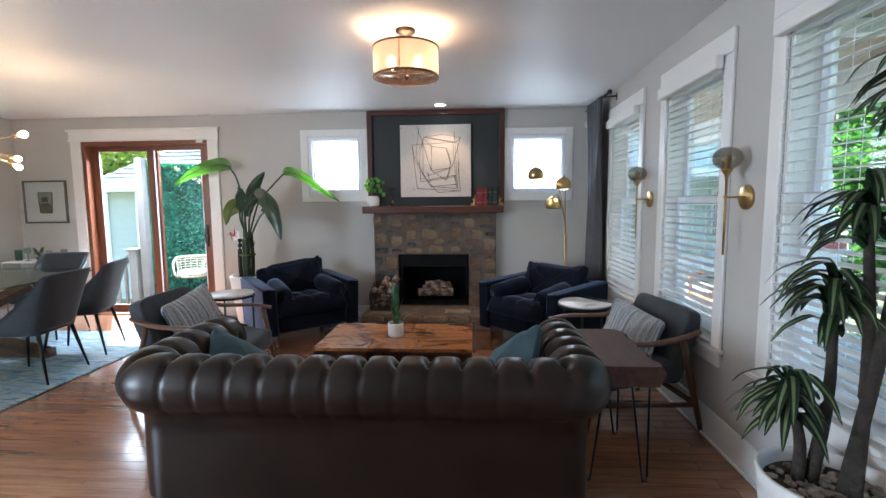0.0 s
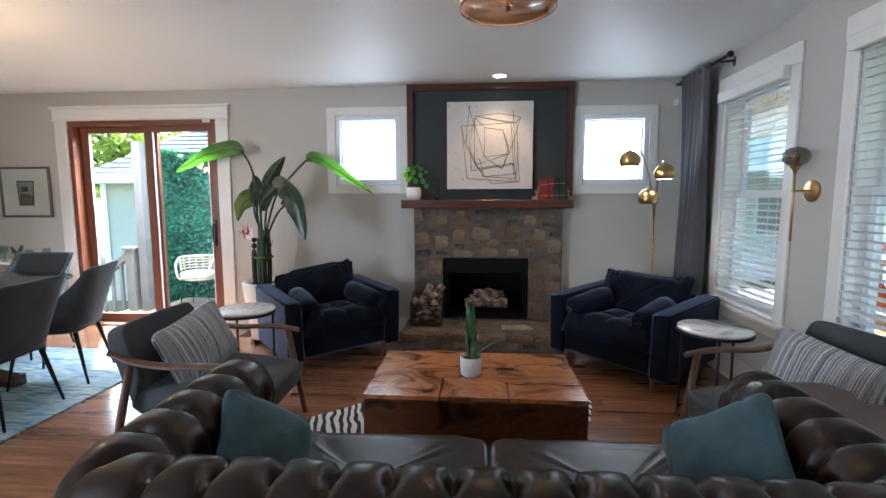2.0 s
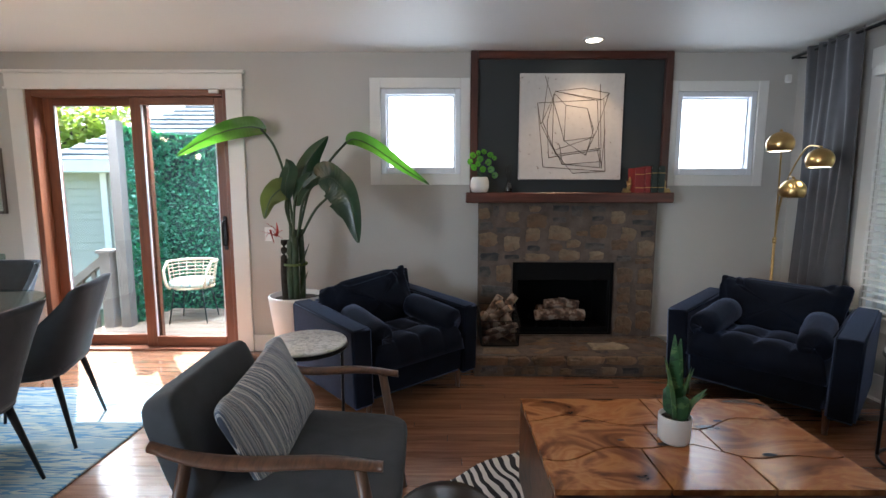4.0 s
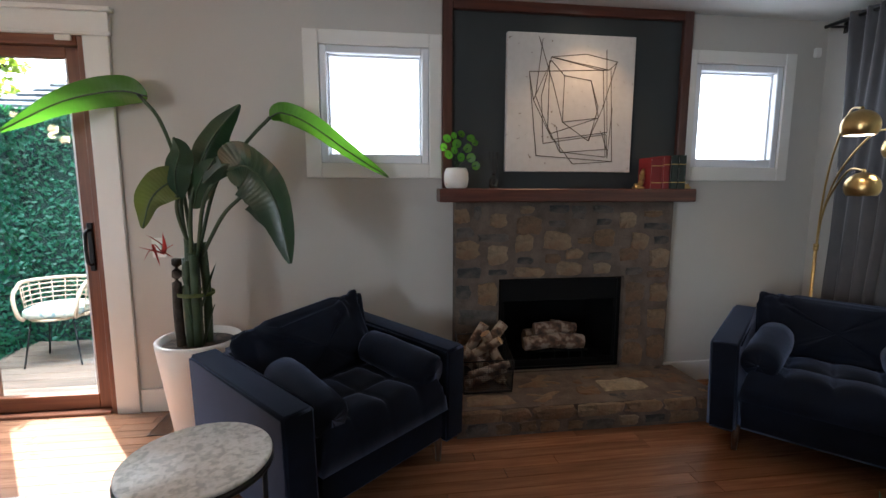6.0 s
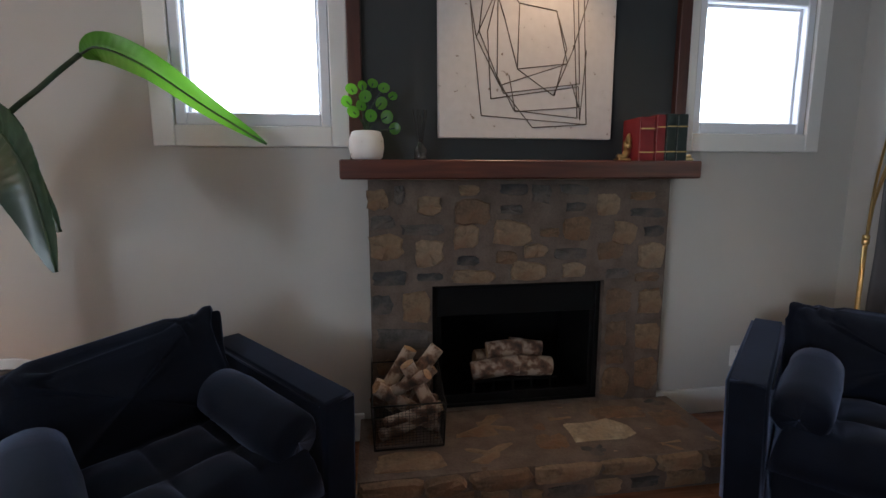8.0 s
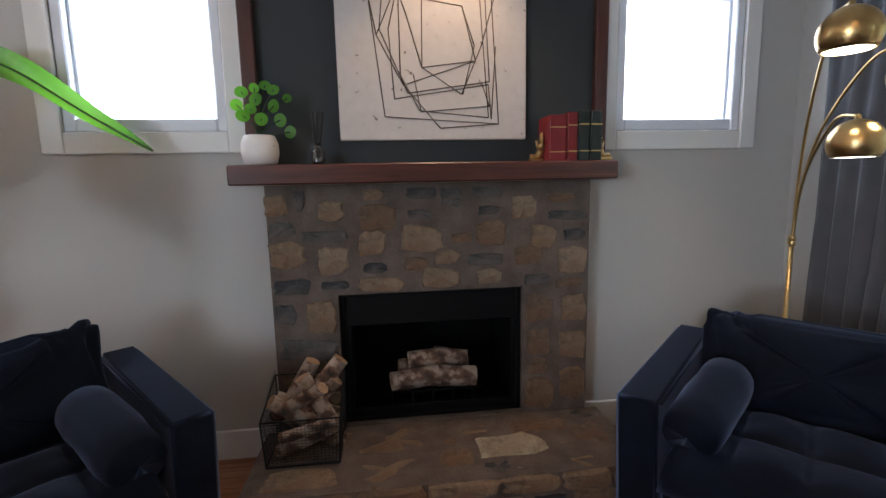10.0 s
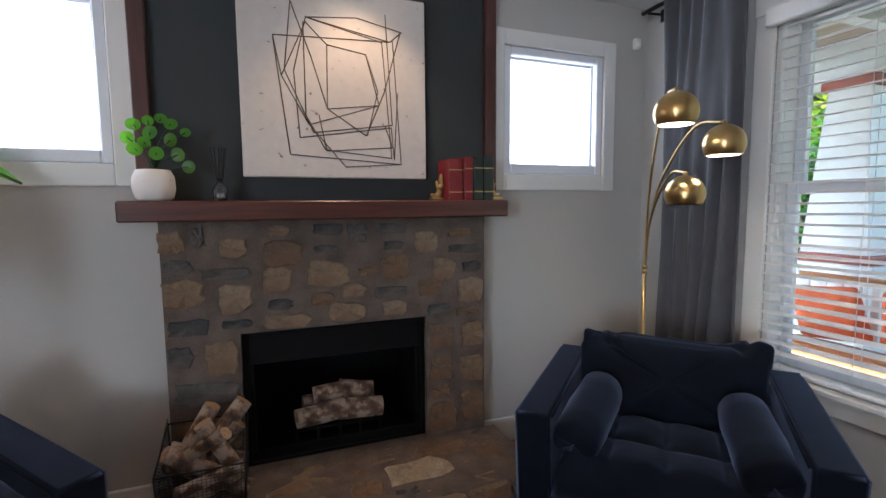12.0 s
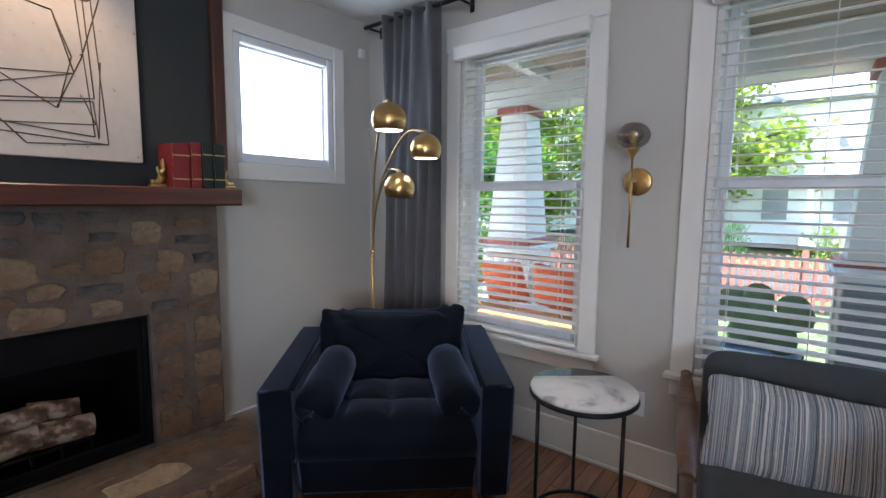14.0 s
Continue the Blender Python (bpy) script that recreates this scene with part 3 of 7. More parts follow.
# sliding door
def sliding_door():
    d = structure(thing("door_1", pose(0, 0, 0), "", ""), "stained wood sliding glass patio door in a white casing", "door")
    y = YB
    boxes("casing", [(-4.70, -4.57, y - 0.024, y - 0.001, 0, 2.15), (-2.965, -2.835, y - 0.024, y - 0.001, 0, 2.15), (-4.71, -2.825, y - 0.03, y - 0.001, 2.1502, 2.27), (-4.73, -2.805, y - 0.045, y - 0.001, 2.2702, 2.295), (-4.72, -2.815, y - 0.034, y - 0.0305, 2.1502, 2.166)], TRIM, d)
    boxes("jamb", [(-4.57, -4.52, y - 0.01, y + 0.17, 0, 2.15), (-3.0, -2.965, y - 0.01, y + 0.17, 0, 2.15)], DOORWOOD, d)
    boxes("head", [(-4.52, -3.0, y - 0.01, y + 0.17, 2.10, 2.15), (-4.52, -3.0, y - 0.02, y + 0.17, -0.02, 0.018)], DOORWOOD_H, d)
    for i, (a, b, yy) in enumerate(((-4.52, -3.67, y + 0.09), (-3.77, -3.0, y + 0.035))):
        p = boxes("leaf", [(a, a + 0.085, yy, yy + 0.045, 0.02, 2.10), (b - 0.085, b, yy, yy + 0.045, 0.02, 2.10)], DOORWOOD, d)
        boxes("rail", [(a + 0.085, b - 0.085, yy, yy + 0.045, 0.02, 0.11), (a + 0.085, b - 0.085, yy, yy + 0.045, 2.04, 2.10)], DOORWOOD_H, p)
        g = box("pane", a + 0.085, b - 0.085, yy + 0.018, yy + 0.024, 0.11, 2.04, CLEAR, p, 0)
        g.visible_shadow = False
        boxes("bead", [(a + 0.085, a + 0.095, yy + 0.002, yy + 0.017, 0.11, 2.04), (b - 0.095, b - 0.085, yy + 0.002, yy + 0.017, 0.11, 2.04)], VINYL, p, 0.002)
    tubes("handle", [smooth_line([(-3.045, y + 0.034, 0.90), (-3.045, y - 0.02, 0.92), (-3.045, y - 0.02, 1.08), (-3.045, y + 0.034, 1.10)], 5)], 0.009, BLACKMETAL, d)
    box("latch", -3.06, -3.03, y + 0.02, y + 0.034, 0.86, 1.14, BLACKMETAL, d)
    box("alarm_sensor", -3.09, -3.01, y - 0.042, y - 0.0255, 2.115, 2.145, PLASTIC, d)


sliding_door()


def small_window(i, x0, x1, z0, z1, ox0, ox1):
    w = structure(thing(f"window_{i}", pose(0, 0, 0), "", ""), "small square frosted window glowing white in a white frame", "window")
    c = 0.088
    boxes("casing", [(ox0, x0, YB - 0.02, YB - 0.001, z0 - c, z1 + 0.08), (x1, ox1, YB - 0.02, YB - 0.001, z0 - c, z1 + 0.08), (x0, x1, YB - 0.02, YB - 0.001, z1, z1 + 0.08), (x0, x1, YB - 0.02, YB - 0.001, z0 - c, z0)], TRIM, w)
    f = 0.045
    boxes("frame", [(x0, x0 + f, YB - 0.006, YB + 0.12, z0, z1), (x1 - f, x1, YB - 0.006, YB + 0.12, z0, z1), (x0 + f, x1 - f, YB - 0.006, YB + 0.12, z1 - f, z1), (x0 + f, x1 - f, YB - 0.006, YB + 0.12, z0, z0 + 0.055)], VINYL, w, 0.006)
    e = f + 0.014
    boxes("sash", [(x0 + f, x0 + e, YB + 0.03, YB + 0.10, z0 + 0.055, z1 - f), (x1 - e, x1 - f, YB + 0.03, YB + 0.10, z0 + 0.055, z1 - f), (x0 + e, x1 - e, YB + 0.03, YB + 0.10, z1 - e, z1 - f)], VINYL, w, 0.003)
    box("pane", x0 + f, x1 - f, YB + 0.105, YB + 0.112, z0 + 0.05, z1 - f, FROST, w, 0)


small_window(2, *SMALL[0], -1.822, -1.019)
small_window(3, *SMALL[1], 0.577, 1.352)


def tall_window(i, y0, y1, z0, z1):
    w = structure(thing(f"window_{i}", pose(0, 0, 0), "", ""), "tall white double-hung window with deep sill", "window")
    x = XR
    boxes("casing", [(x - 0.02, x - 0.001, y0 - 0.088, y0, z0, z1), (x - 0.02, x - 0.001, y1, y1 + 0.088, z0, z1), (x - 0.024, x - 0.001, y0 - 0.092, y1 + 0.092, z1, z1 + 0.125)], TRIM, w)
    boxes("sill", [(x - 0.05, x - 0.001, y0 - 0.11, y1 + 0.11, z0 - 0.026, z0 - 0.001), (x - 0.02, x - 0.001, y0 - 0.088, y1 + 0.088, z0 - 0.105, z0 - 0.0265)], TRIM, w)
    t = 0.045
    boxes("frame", [(x, x + 0.16, y0, y0 + 0.025, z0, z1), (x, x + 0.16, y1 - 0.025, y1, z0, z1), (x, x + 0.16, y0 + 0.025, y1 - 0.025, z1 - 0.02, z1), (x, x + 0.16, y0 + 0.025, y1 - 0.025, z0, z0 + 0.02)], TRIM, w)
    a, b, zm = y0 + 0.025, y1 - 0.025, 1.375
    for lo, hi, xx in ((z0 + 0.02, zm + 0.02, x + 0.075), (zm - 0.02, z1 - 0.02, x + 0.115)):
        s = boxes("sash", [(xx, xx + 0.035, a, a + t, lo, hi), (xx, xx + 0.035, b - t, b, lo, hi), (xx, xx + 0.035, a + t, b - t, lo, lo + 0.05), (xx, xx + 0.035, a + t, b - t, hi - 0.04, hi)], VINYL, w)
        g = box("pane", xx + 0.014, xx + 0.019, a + t, b - t, lo + 0.05, hi - 0.04, CLEAR, s, 0)
        g.visible_shadow = False
    return w


for i, s in enumerate(SIDE):
    tall_window(4 + i, *s)


# blinds, one in each tall window
SL_W, SL_T, SL_PITCH = 0.05, 0.003, 0.0445


def slat_mesh(length):
    v, fc = [], []
    n = 4
    for k in range(n + 1):
        c = k / n * 2 - 1
        zz = 0.003 * (1 - c * c)
        for yy in (0, length):
            v += [(c * SL_W / 2, yy, zz), (c * SL_W / 2, yy, zz - SL_T)]
    for k in range(n):
        a = k * 4
        fc += [(a, a + 2, a + 6, a + 4), (a + 1, a + 5, a + 7, a + 3), (a, a + 4, a + 5, a + 1), (a + 2, a + 3, a + 7, a + 6)]
    fc += [(0, 1, 3, 2), (n * 4, n * 4 + 2, n * 4 + 3, n * 4 + 1)]
    return v, fc


def blind(y0, y1, z0, z1, tilt):
    b = thing("window_blind", pose(XR, 0, 0), "white faux-wood horizontal blind with open slats in its window", "blind", "window blinds")
    a, e = y0 + 0.006, y1 - 0.006
    box("valance", -0.075, -0.03, y0 - 0.02, y1 + 0.01, z1 - 0.07, z1 + 0.005, TRIM, b, 0.006)
    box("headrail", -0.026, 0.03, a, e, z1 - 0.045, z1 - 0.004, SLAT, b)
    first = None
    z = z1 - 0.075
    k = 0
    while z > z0 + 0.06:
        m = pose(0.0 + 0.002 * math.sin(k * 1.7), a, z, 0, tilt + 1.2 * math.sin(k * 2.3), 0)
        if first is None:
            first = put("slat", *slat_mesh(e - a), SLAT, b, False, m)
        else:
            o = new("slat", first.data)
            o.parent, o.matrix_basis = b, m
        z -= SL_PITCH
        k += 1
    box("bottom_rail", -0.026, 0.026, a, e, z0 + 0.012, z0 + 0.03, SLAT, b)
    ys = (a + 0.10, (a + e) / 2, e - 0.10)
    tubes("ladder_cord", [[(dx, yy, z1 - 0.05), (dx, yy, z0 + 0.02)] for yy in ys for dx in (-0.027, 0.027)], 0.0012, SLAT, b, 5)
    tubes("pull_cord", [[(-0.032, e - 0.05, z1 - 0.06), (-0.034, e - 0.05, 1.28)], [(-0.032, e - 0.065, z1 - 0.06), (-0.034, e - 0.065, 1.19)]], 0.0013, SLAT, b, 5)
    lathe("tassel", [(0.001, 0.045), (0.006, 0.03), (0.007, 0.005), (0.0, 0)], PLASTIC, b, 10, pose(-0.034, e - 0.05, 1.24))
    lathe("tassel", [(0.001, 0.045), (0.006, 0.03), (0.007, 0.005), (0.0, 0)], PLASTIC, b, 10, pose(-0.034, e - 0.065, 1.15))


for s, tl in zip(SIDE, (-8, -7, -8)):
    blind(*s, tl)

# ---- fireplace ----
FX0, FX1, FY = -0.955, 0.49, 5.47
panel = structure(thing("chimney_panel", pose(0, 0, 0), "", ""), "dark slate painted panel framed in cherry wood", "panel")
box("board", -0.96, 0.52, YB - 0.012, YB - 0.001, 1.338, H, SLATE, panel, 0)
boxes("frame", [(-1.018, -0.958, YB - 0.045, YB - 0.001, 1.339, H - 0.001), (0.518, 0.576, YB - 0.045, YB - 0.001, 1.339, H - 0.001)], CHERRY_V, panel)
box("head", -0.957, 0.517, YB - 0.045, YB - 0.001, H - 0.06, H - 0.001, CHERRY, panel)
fire = structure(thing("fireplace", pose(0, 0, 0), "", ""), "rubble stone fireplace with raised hearth and black firebox", "fireplace")
boxes("mortar", [(FX0 + 0.01, FIREBOX[0] - 0.012, FY + 0.012, YB, 0.0, 1.256), (FIREBOX[1] + 0.012, FX1 - 0.01, FY + 0.012, YB, 0.0, 1.256), (FIREBOX[0] - 0.012, FIREBOX[1] + 0.012, FY + 0.012, YB, 0.775, 1.256),
    (-1.005, 0.535, 5.02, FY + 0.012, 0, 0.158), (FIREBOX[0] - 0.012, FIREBOX[1] + 0.012, FY + 0.01, YB + 0.02, 0, 0.165)], MORTAR, fire, 0)
fb = boxes("firebox", [(FIREBOX[0] - 0.01, FIREBOX[0] + 0.012, FY + 0.04, YB + 0.40, 0.165, 0.78), (FIREBOX[1] - 0.012, FIREBOX[1] + 0.01, FY + 0.04, YB + 0.40, 0.165, 0.78), (FIREBOX[0], FIREBOX[1], YB + 0.38, YB + 0.40, 0.165, 0.78), (FIREBOX[0], FIREBOX[1], FY + 0.04, YB + 0.38, 0.755, 0.78),
    (FIREBOX[0], FIREBOX[1], FY + 0.04, YB + 0.38, 0.165, 0.18), (FIREBOX[0] + 0.012, FIREBOX[1] - 0.012, FY + 0.05, FY + 0.06, 0.62, 0.755), (FIREBOX[0] + 0.012, FIREBOX[1] - 0.012, FY + 0.05, FY + 0.07, 0.18, 0.225),
    (FIREBOX[0] + 0.012, FIREBOX[0] + 0.035, FY + 0.05, FY + 0.07, 0.225, 0.62), (FIREBOX[1] - 0.035, FIREBOX[1] - 0.012, FY + 0.05, FY + 0.07, 0.225, 0.62)], FIREBLACK, fire, 0.003)
mantel = boxes("mantel_shelf", [(-1.055, 0.558, 5.372, YB - 0.047, 1.258, 1.338)], CHERRY, None, 0.006)
structure(mantel, "thick dark cherry wood mantel shelf", "mantel")


def stone(rng, w, h, depth):
    """One rough stone: an uneven outline with a domed, chipped face (in x, z; facing -y)."""
    n = 13
    ring = []
    for i in range(n):
        a = 2 * math.pi * (i + rng.uniform(-0.25, 0.25)) / n
        k = 1 / max(abs(math.cos(a)), abs(math.sin(a)))
        k = min(k, 1.38)
        j = 1 + rng.uniform(-0.16, 0.06)
        ring.append((math.cos(a) * k * w / 2 * j * 0.94, math.sin(a) * k * h / 2 * j * 0.94))
    v = [(x, 0.02, z) for x, z in ring] + [(x * 0.97, -depth * 0.55 + rng.uniform(-0.003, 0.003), z * 0.97) for x, z in ring] + [(x * 0.87, -depth + rng.uniform(-0.006, 0.006), z * 0.87) for x, z in ring] + [(rng.uniform(-0.01, 0.01), -depth - rng.uniform(-0.002, 0.006), 0)]
    fc = []
    for r in range(2):
        for i in range(n):
            j = (i + 1) % n
            fc.append((r * n + i, r * n + j, (r + 1) * n + j, (r + 1) * n + i))
    fc += [(2 * n + i, 2 * n + (i + 1) % n, 3 * n) for i in range(n)]
    return v, fc


def set_stone(rng, x, z, w, h, place, material, depth=(0.006, 0.016)):
    ob = put("stone", *stone(rng, w, h, rng.uniform(*depth)), material, fire)
    ob.matrix_basis = place(x, z, rng.uniform(-7, 7) if w < 2 * h else rng.uniform(-3, 3))


def fill_stones(rng, taken, span, sizes, place, tries, count, holes=(), depth=(0.004, 0.012)):
    """Small pieces wherever the large stones leave room in the mortar."""
    x0, x1, z0, z1 = span
    for _ in range(tries):
        if count == 0:
            break
        w, h = rng.uniform(*sizes[0]), rng.uniform(*sizes[1])
        x, z = rng.uniform(x0 + w / 2, x1 - w / 2), rng.uniform(z0 + h / 2, z1 - h / 2)
        if any(abs(x - a) < (w + c) / 2 + 0.006 and abs(z - b) < (h + d) / 2 + 0.006 for a, b, c, d in taken + list(holes)):
            continue
        taken.append((x, z, w, h))
        set_stone(rng, x, z, w, h, place, DARKSTONE if rng.random() < 0.38 else STONE, depth)
        count -= 1


# mantel objects, art
def art():
    a = thing("abstract_painting", pose(-0.2175, YB - 0.013, 1.442), "square cream canvas with overlapping dark line frames", "painting")
    s = 0.821
    box("canvas", -s / 2, s / 2, -0.035, 0, 0, s + 0.004, CANVAS, a, 0.004)
    lines = [[(628, 48), (640, 115), (682, 195), (745, 270), (848, 263), (835, 35)], [(660, -30), (645, 105), (690, 210), (832, 190), (822, -10)], [(682, 12), (830, 38), (852, 18), (770, 2), (682, 12)],
        [(717, 55), (785, 65), (808, 155), (715, 167), (717, 55)], [(650, -35), (690, 80), (715, 167), (783, 212), (818, 130), (850, 18)], [(628, 48), (650, 250), (848, 263)], [(683, 10), (660, 105), (667, 220), (830, 195), (835, 255), (843, 130)],
        [(700, 178), (712, 242), (832, 232), (818, 192)], [(678, 20), (678, 180), (710, 240), (830, 252), (815, 40), (682, 12)], [(717, 55), (682, 20), (640, 115)], [(628, 48), (784, 40), (830, 38)], [(808, 155), (688, 195)], [(785, 65), (806, 130), (785, 212)]]
    f = lambda p: ((p[0] - 573) / 325 * s - s / 2, -0.0352, s - (p[1] + 42) / 332 * s)
    tubes("drawn_line", [[f(p), f(q)] for ln in lines for p, q in zip(ln, ln[1:])], 0.0026, INK, a, 5)


art()


def coin_plant():
    rng = random.Random(5)
    t = thing("potted_money_plant", pose(-0.945, 5.465, 1.338), "round-leaved green plant in a speckled white mantel pot", "plant")
    lathe("pot", [(0, 0), (0.052, 0), (0.066, 0.012), (0.074, 0.05), (0.072, 0.09), (0.060, 0.118), (0.054, 0.120), (0.050, 0.11), (0, 0.105)], SPECKLE, t, 28)
    lines, ds = [], []
    spots = ((-0.05, 0.27, 0.034), (0.03, 0.30, 0.03), (0.07, 0.27, 0.032), (-0.07, 0.22, 0.032), (0.0, 0.24, 0.036), (0.06, 0.215, 0.036), (-0.045, 0.175, 0.036), (0.02, 0.16, 0.034), (0.08, 0.16, 0.037), (0.11, 0.115, 0.034), (-0.01, 0.29, 0.027), (0.105, 0.25, 0.026), (-0.015, 0.20, 0.03))
    for x, z, r in spots:
        y = rng.uniform(-0.05, 0.02)
        c = Vector((x * 1.1, y, z + 0.02))
        r *= 0.76
        lines.append(smooth_line([(0, 0, 0.10), (x * 0.35, y * 0.3, 0.10 + (z - 0.08) * 0.6), c], 4))
        n = Vector((rng.uniform(-0.5, 0.5), -1, rng.uniform(-0.1, 0.5))).normalized()
        u = n.cross(Vector((0, 0, 1))).normalized()
        w = u.cross(n)
        vv = [c - n * 0.006] + [c + (u * math.cos(k * math.pi / 8) + w * math.sin(k * math.pi / 8)) * r for k in range(16)]
        ds.append((vv, [(0, 1 + k, 1 + (k + 1) % 16) for k in range(16)]))
    for d in ds:
        put("leaf", *d, COIN, t, True)
    tubes("stem", lines, 0.0022, STEM, t, 5)


coin_plant()


def diffuser():
    t = thing("reed_diffuser", pose(-0.715, 5.47, 1.338), "small clear glass reed diffuser with black sticks", "diffuser")
    lathe("bottle", [(0, 0.0), (0.026, 0), (0.028, 0.008), (0.028, 0.05), (0.014, 0.066), (0.011, 0.085), (0.013, 0.086), (0.013, 0.09)], SMOKE, t, 20)
    lathe("oil", [(0, 0.004), (0.024, 0.004), (0.024, 0.03), (0, 0.03)], SMOKE, t, 16)
    tubes("reed", [[(0, 0, 0.01), (dx, dy, 0.215)] for dx, dy in ((-0.03, 0.01), (-0.015, -0.012), (0.0, 0.012), (0.014, -0.01), (0.03, 0.006), (0.022, 0.014))], 0.0022, BLACKMETAL, t, 5)


diffuser()


def bookend(at, turn, seated):
    t = thing("hand_bookend", pose(*at, 0, 0, turn), "brass bookend shaped like an upright hand", "bookend", "brass bookends")
    box("base", -0.05, 0.012, -0.025, 0.025, 0, 0.014, BRASS, t, 0.005)
    pts = smooth_line([(-0.045, 0, 0.022), (-0.015, 0, 0.020), (0.002, 0, 0.045), (0.004, 0, 0.075)], 5)
    tubes("palm", [pts], [0.012 + 0.008 * i / len(pts) for i in range(len(pts))], BRASS, t, 10)
    for k, (yy, hh) in enumerate(((-0.017, 0.105), (-0.006, 0.125), (0.006, 0.122), (0.017, 0.11))):
        tubes("finger", [[(0.004, yy, 0.06), (0.006, yy * 1.05, hh - 0.012), (0.006, yy, hh)]], [0.0075, 0.0065, 0.003], BRASS, t, 8)
    tubes("thumb", [smooth_line([(-0.004, -0.016, 0.045), (-0.020, -0.02, 0.065), (-0.022, -0.018, 0.088)], 4)], 0.006, BRASS, t, 8)


bookend((0.235, 5.46, 1.338), 0, False)
bookend((0.512, 5.46, 1.338), 180, True)


def book(x, w, d, h, cover):
    t = thing("book", pose(x, 5.46, 1.338), "old cloth-bound book standing on the mantel", "book", "books on the mantel")
    boxes("cover", [(0, 0.004, -d / 2, d / 2, 0, h), (w - 0.004, w, -d / 2, d / 2, 0, h), (0.004, w - 0.004, -d / 2 - 0.003, -d / 2 + 0.003, 0, h)], cover, t, 0.002)
    box("pages", 0.0042, w - 0.0042, -d / 2 + 0.0032, d / 2 - 0.004, 0.004, h - 0.004, PAPER, t, 0)
    for f in (0.18, 0.72):
        box("spine_band", 0.001, w - 0.001, -d / 2 - 0.0045, -d / 2 - 0.0032, h * f, h * f + 0.005, BRASS, t, 0)


for x, w, d, h, c in ((0.252, 0.075, 0.14, 0.190, BOOKRED), (0.330, 0.045, 0.15, 0.200, BOOKRED), (0.378, 0.05, 0.15, 0.205, BOOKDARK), (0.431, 0.052, 0.15, 0.205, BOOKDARK)):
    book(x, w, d, h, c)


def log(name, length, r, parent, m, rng):
    n, v, fc = 12, [], []
    for k in range(5):
        for i in range(n):
            a = 2 * math.pi * i / n
            rr = r * (1 + 0.10 * math.sin(a * 2 + rng.random()) + rng.uniform(-0.05, 0.05))
            v.append((rr * math.cos(a), rr * math.sin(a), length * (k / 4 - 0.5)))
    for k in range(4):
        for i in range(n):
            j = (i + 1) % n
            fc.append((k * n + i, k * n + j, (k + 1) * n + j, (k + 1) * n + i))
    ob = put(name, v, fc, BARK, parent, True, m)
    for z, s in ((-length / 2, 1), (length / 2, -1)):
        e = put("cut_end", [(x, y, z + 0.001 * -s) for x, y, _ in v[(0 if s > 0 else 4 * n):(n if s > 0 else 5 * n)]], [tuple(range(n))], CUT, ob)
    return ob


def basket():
    rng = random.Random(3)
    t = thing("log_basket", pose(-0.80, 5.32, 0.172), "black wire basket full of split birch logs on the hearth", "basket")
    x0, x1, y0, y1, h = -0.14, 0.14, -0.135, 0.13, 0.27
    lines = []
    for k in range(21):
        u = x0 + (x1 - x0) * k / 20
        lines += [[(u, y0, 0), (u * 1.06, y0 - 0.01, h * 0.72)]]
    for k in range(17):
        z = h * 0.72 * k / 16
        g = 1 + 0.06 * k / 16
        lines += [[(x0 * g, y0 - 0.01 * k / 16, z), (x1 * g, y0 - 0.01 * k / 16, z)], [(x1 * g, y0, z), (x1 * g, y1, z + 0.10 * k / 16)], [(x0 * g, y0, z), (x0 * g, y1, z + 0.10 * k / 16)]]
    for k in range(19):
        u = y0 + (y1 - y0) * k / 18
        lines += [[(x1, u, 0), (x1 * 1.06, u, h * 0.72 + 0.1 * k / 18)], [(x0, u, 0), (x0 * 1.06, u, h * 0.72 + 0.1 * k / 18)]]
    tubes("mesh_wire", lines, 0.0009, BLACKMETAL, t, 4)
    g = 1.06
    rim = [(x0 * g, y0 - 0.01, h * 0.72), (x1 * g, y0 - 0.01, h * 0.72), (x1 * g, y1, h), (x0 * g, y1, h), (x0 * g, y0 - 0.01, h * 0.72)]
    base = [(x0, y0, 0.005), (x1, y0, 0.005), (x1, y1, 0.005), (x0, y1, 0.005), (x0, y0, 0.005)]
    tubes("frame", [rim, base] + [[a, b] for a, b in zip(rim[:4], base[:4])], 0.004, BLACKMETAL, t, 6)
    spec = [(0, -0.06, 0.05, 62, 8), (0.03, 0.02, 0.05, -58, -6), (0.02, -0.08, 0.10, 70, 20), (-0.03, 0.0, 0.12, -50, 10), (0.02, 0.05, 0.16, 48, -8), (-0.03, -0.02, 0.19, 56, 15), (0.05, 0.05, 0.22, 40, -10), (0.0, 0.07, 0.12, -70, 5), (-0.05, 0.08, 0.2, 30, 0), (0.06, -0.03, 0.18, -25, 10)]
    for dx, dy, z, ry, rx in spec:
        log("log", rng.uniform(0.24, 0.30), rng.uniform(0.022, 0.036), t, pose(dx, dy, z + 0.02, rx, ry, rng.uniform(-12, 12)), rng)


basket()


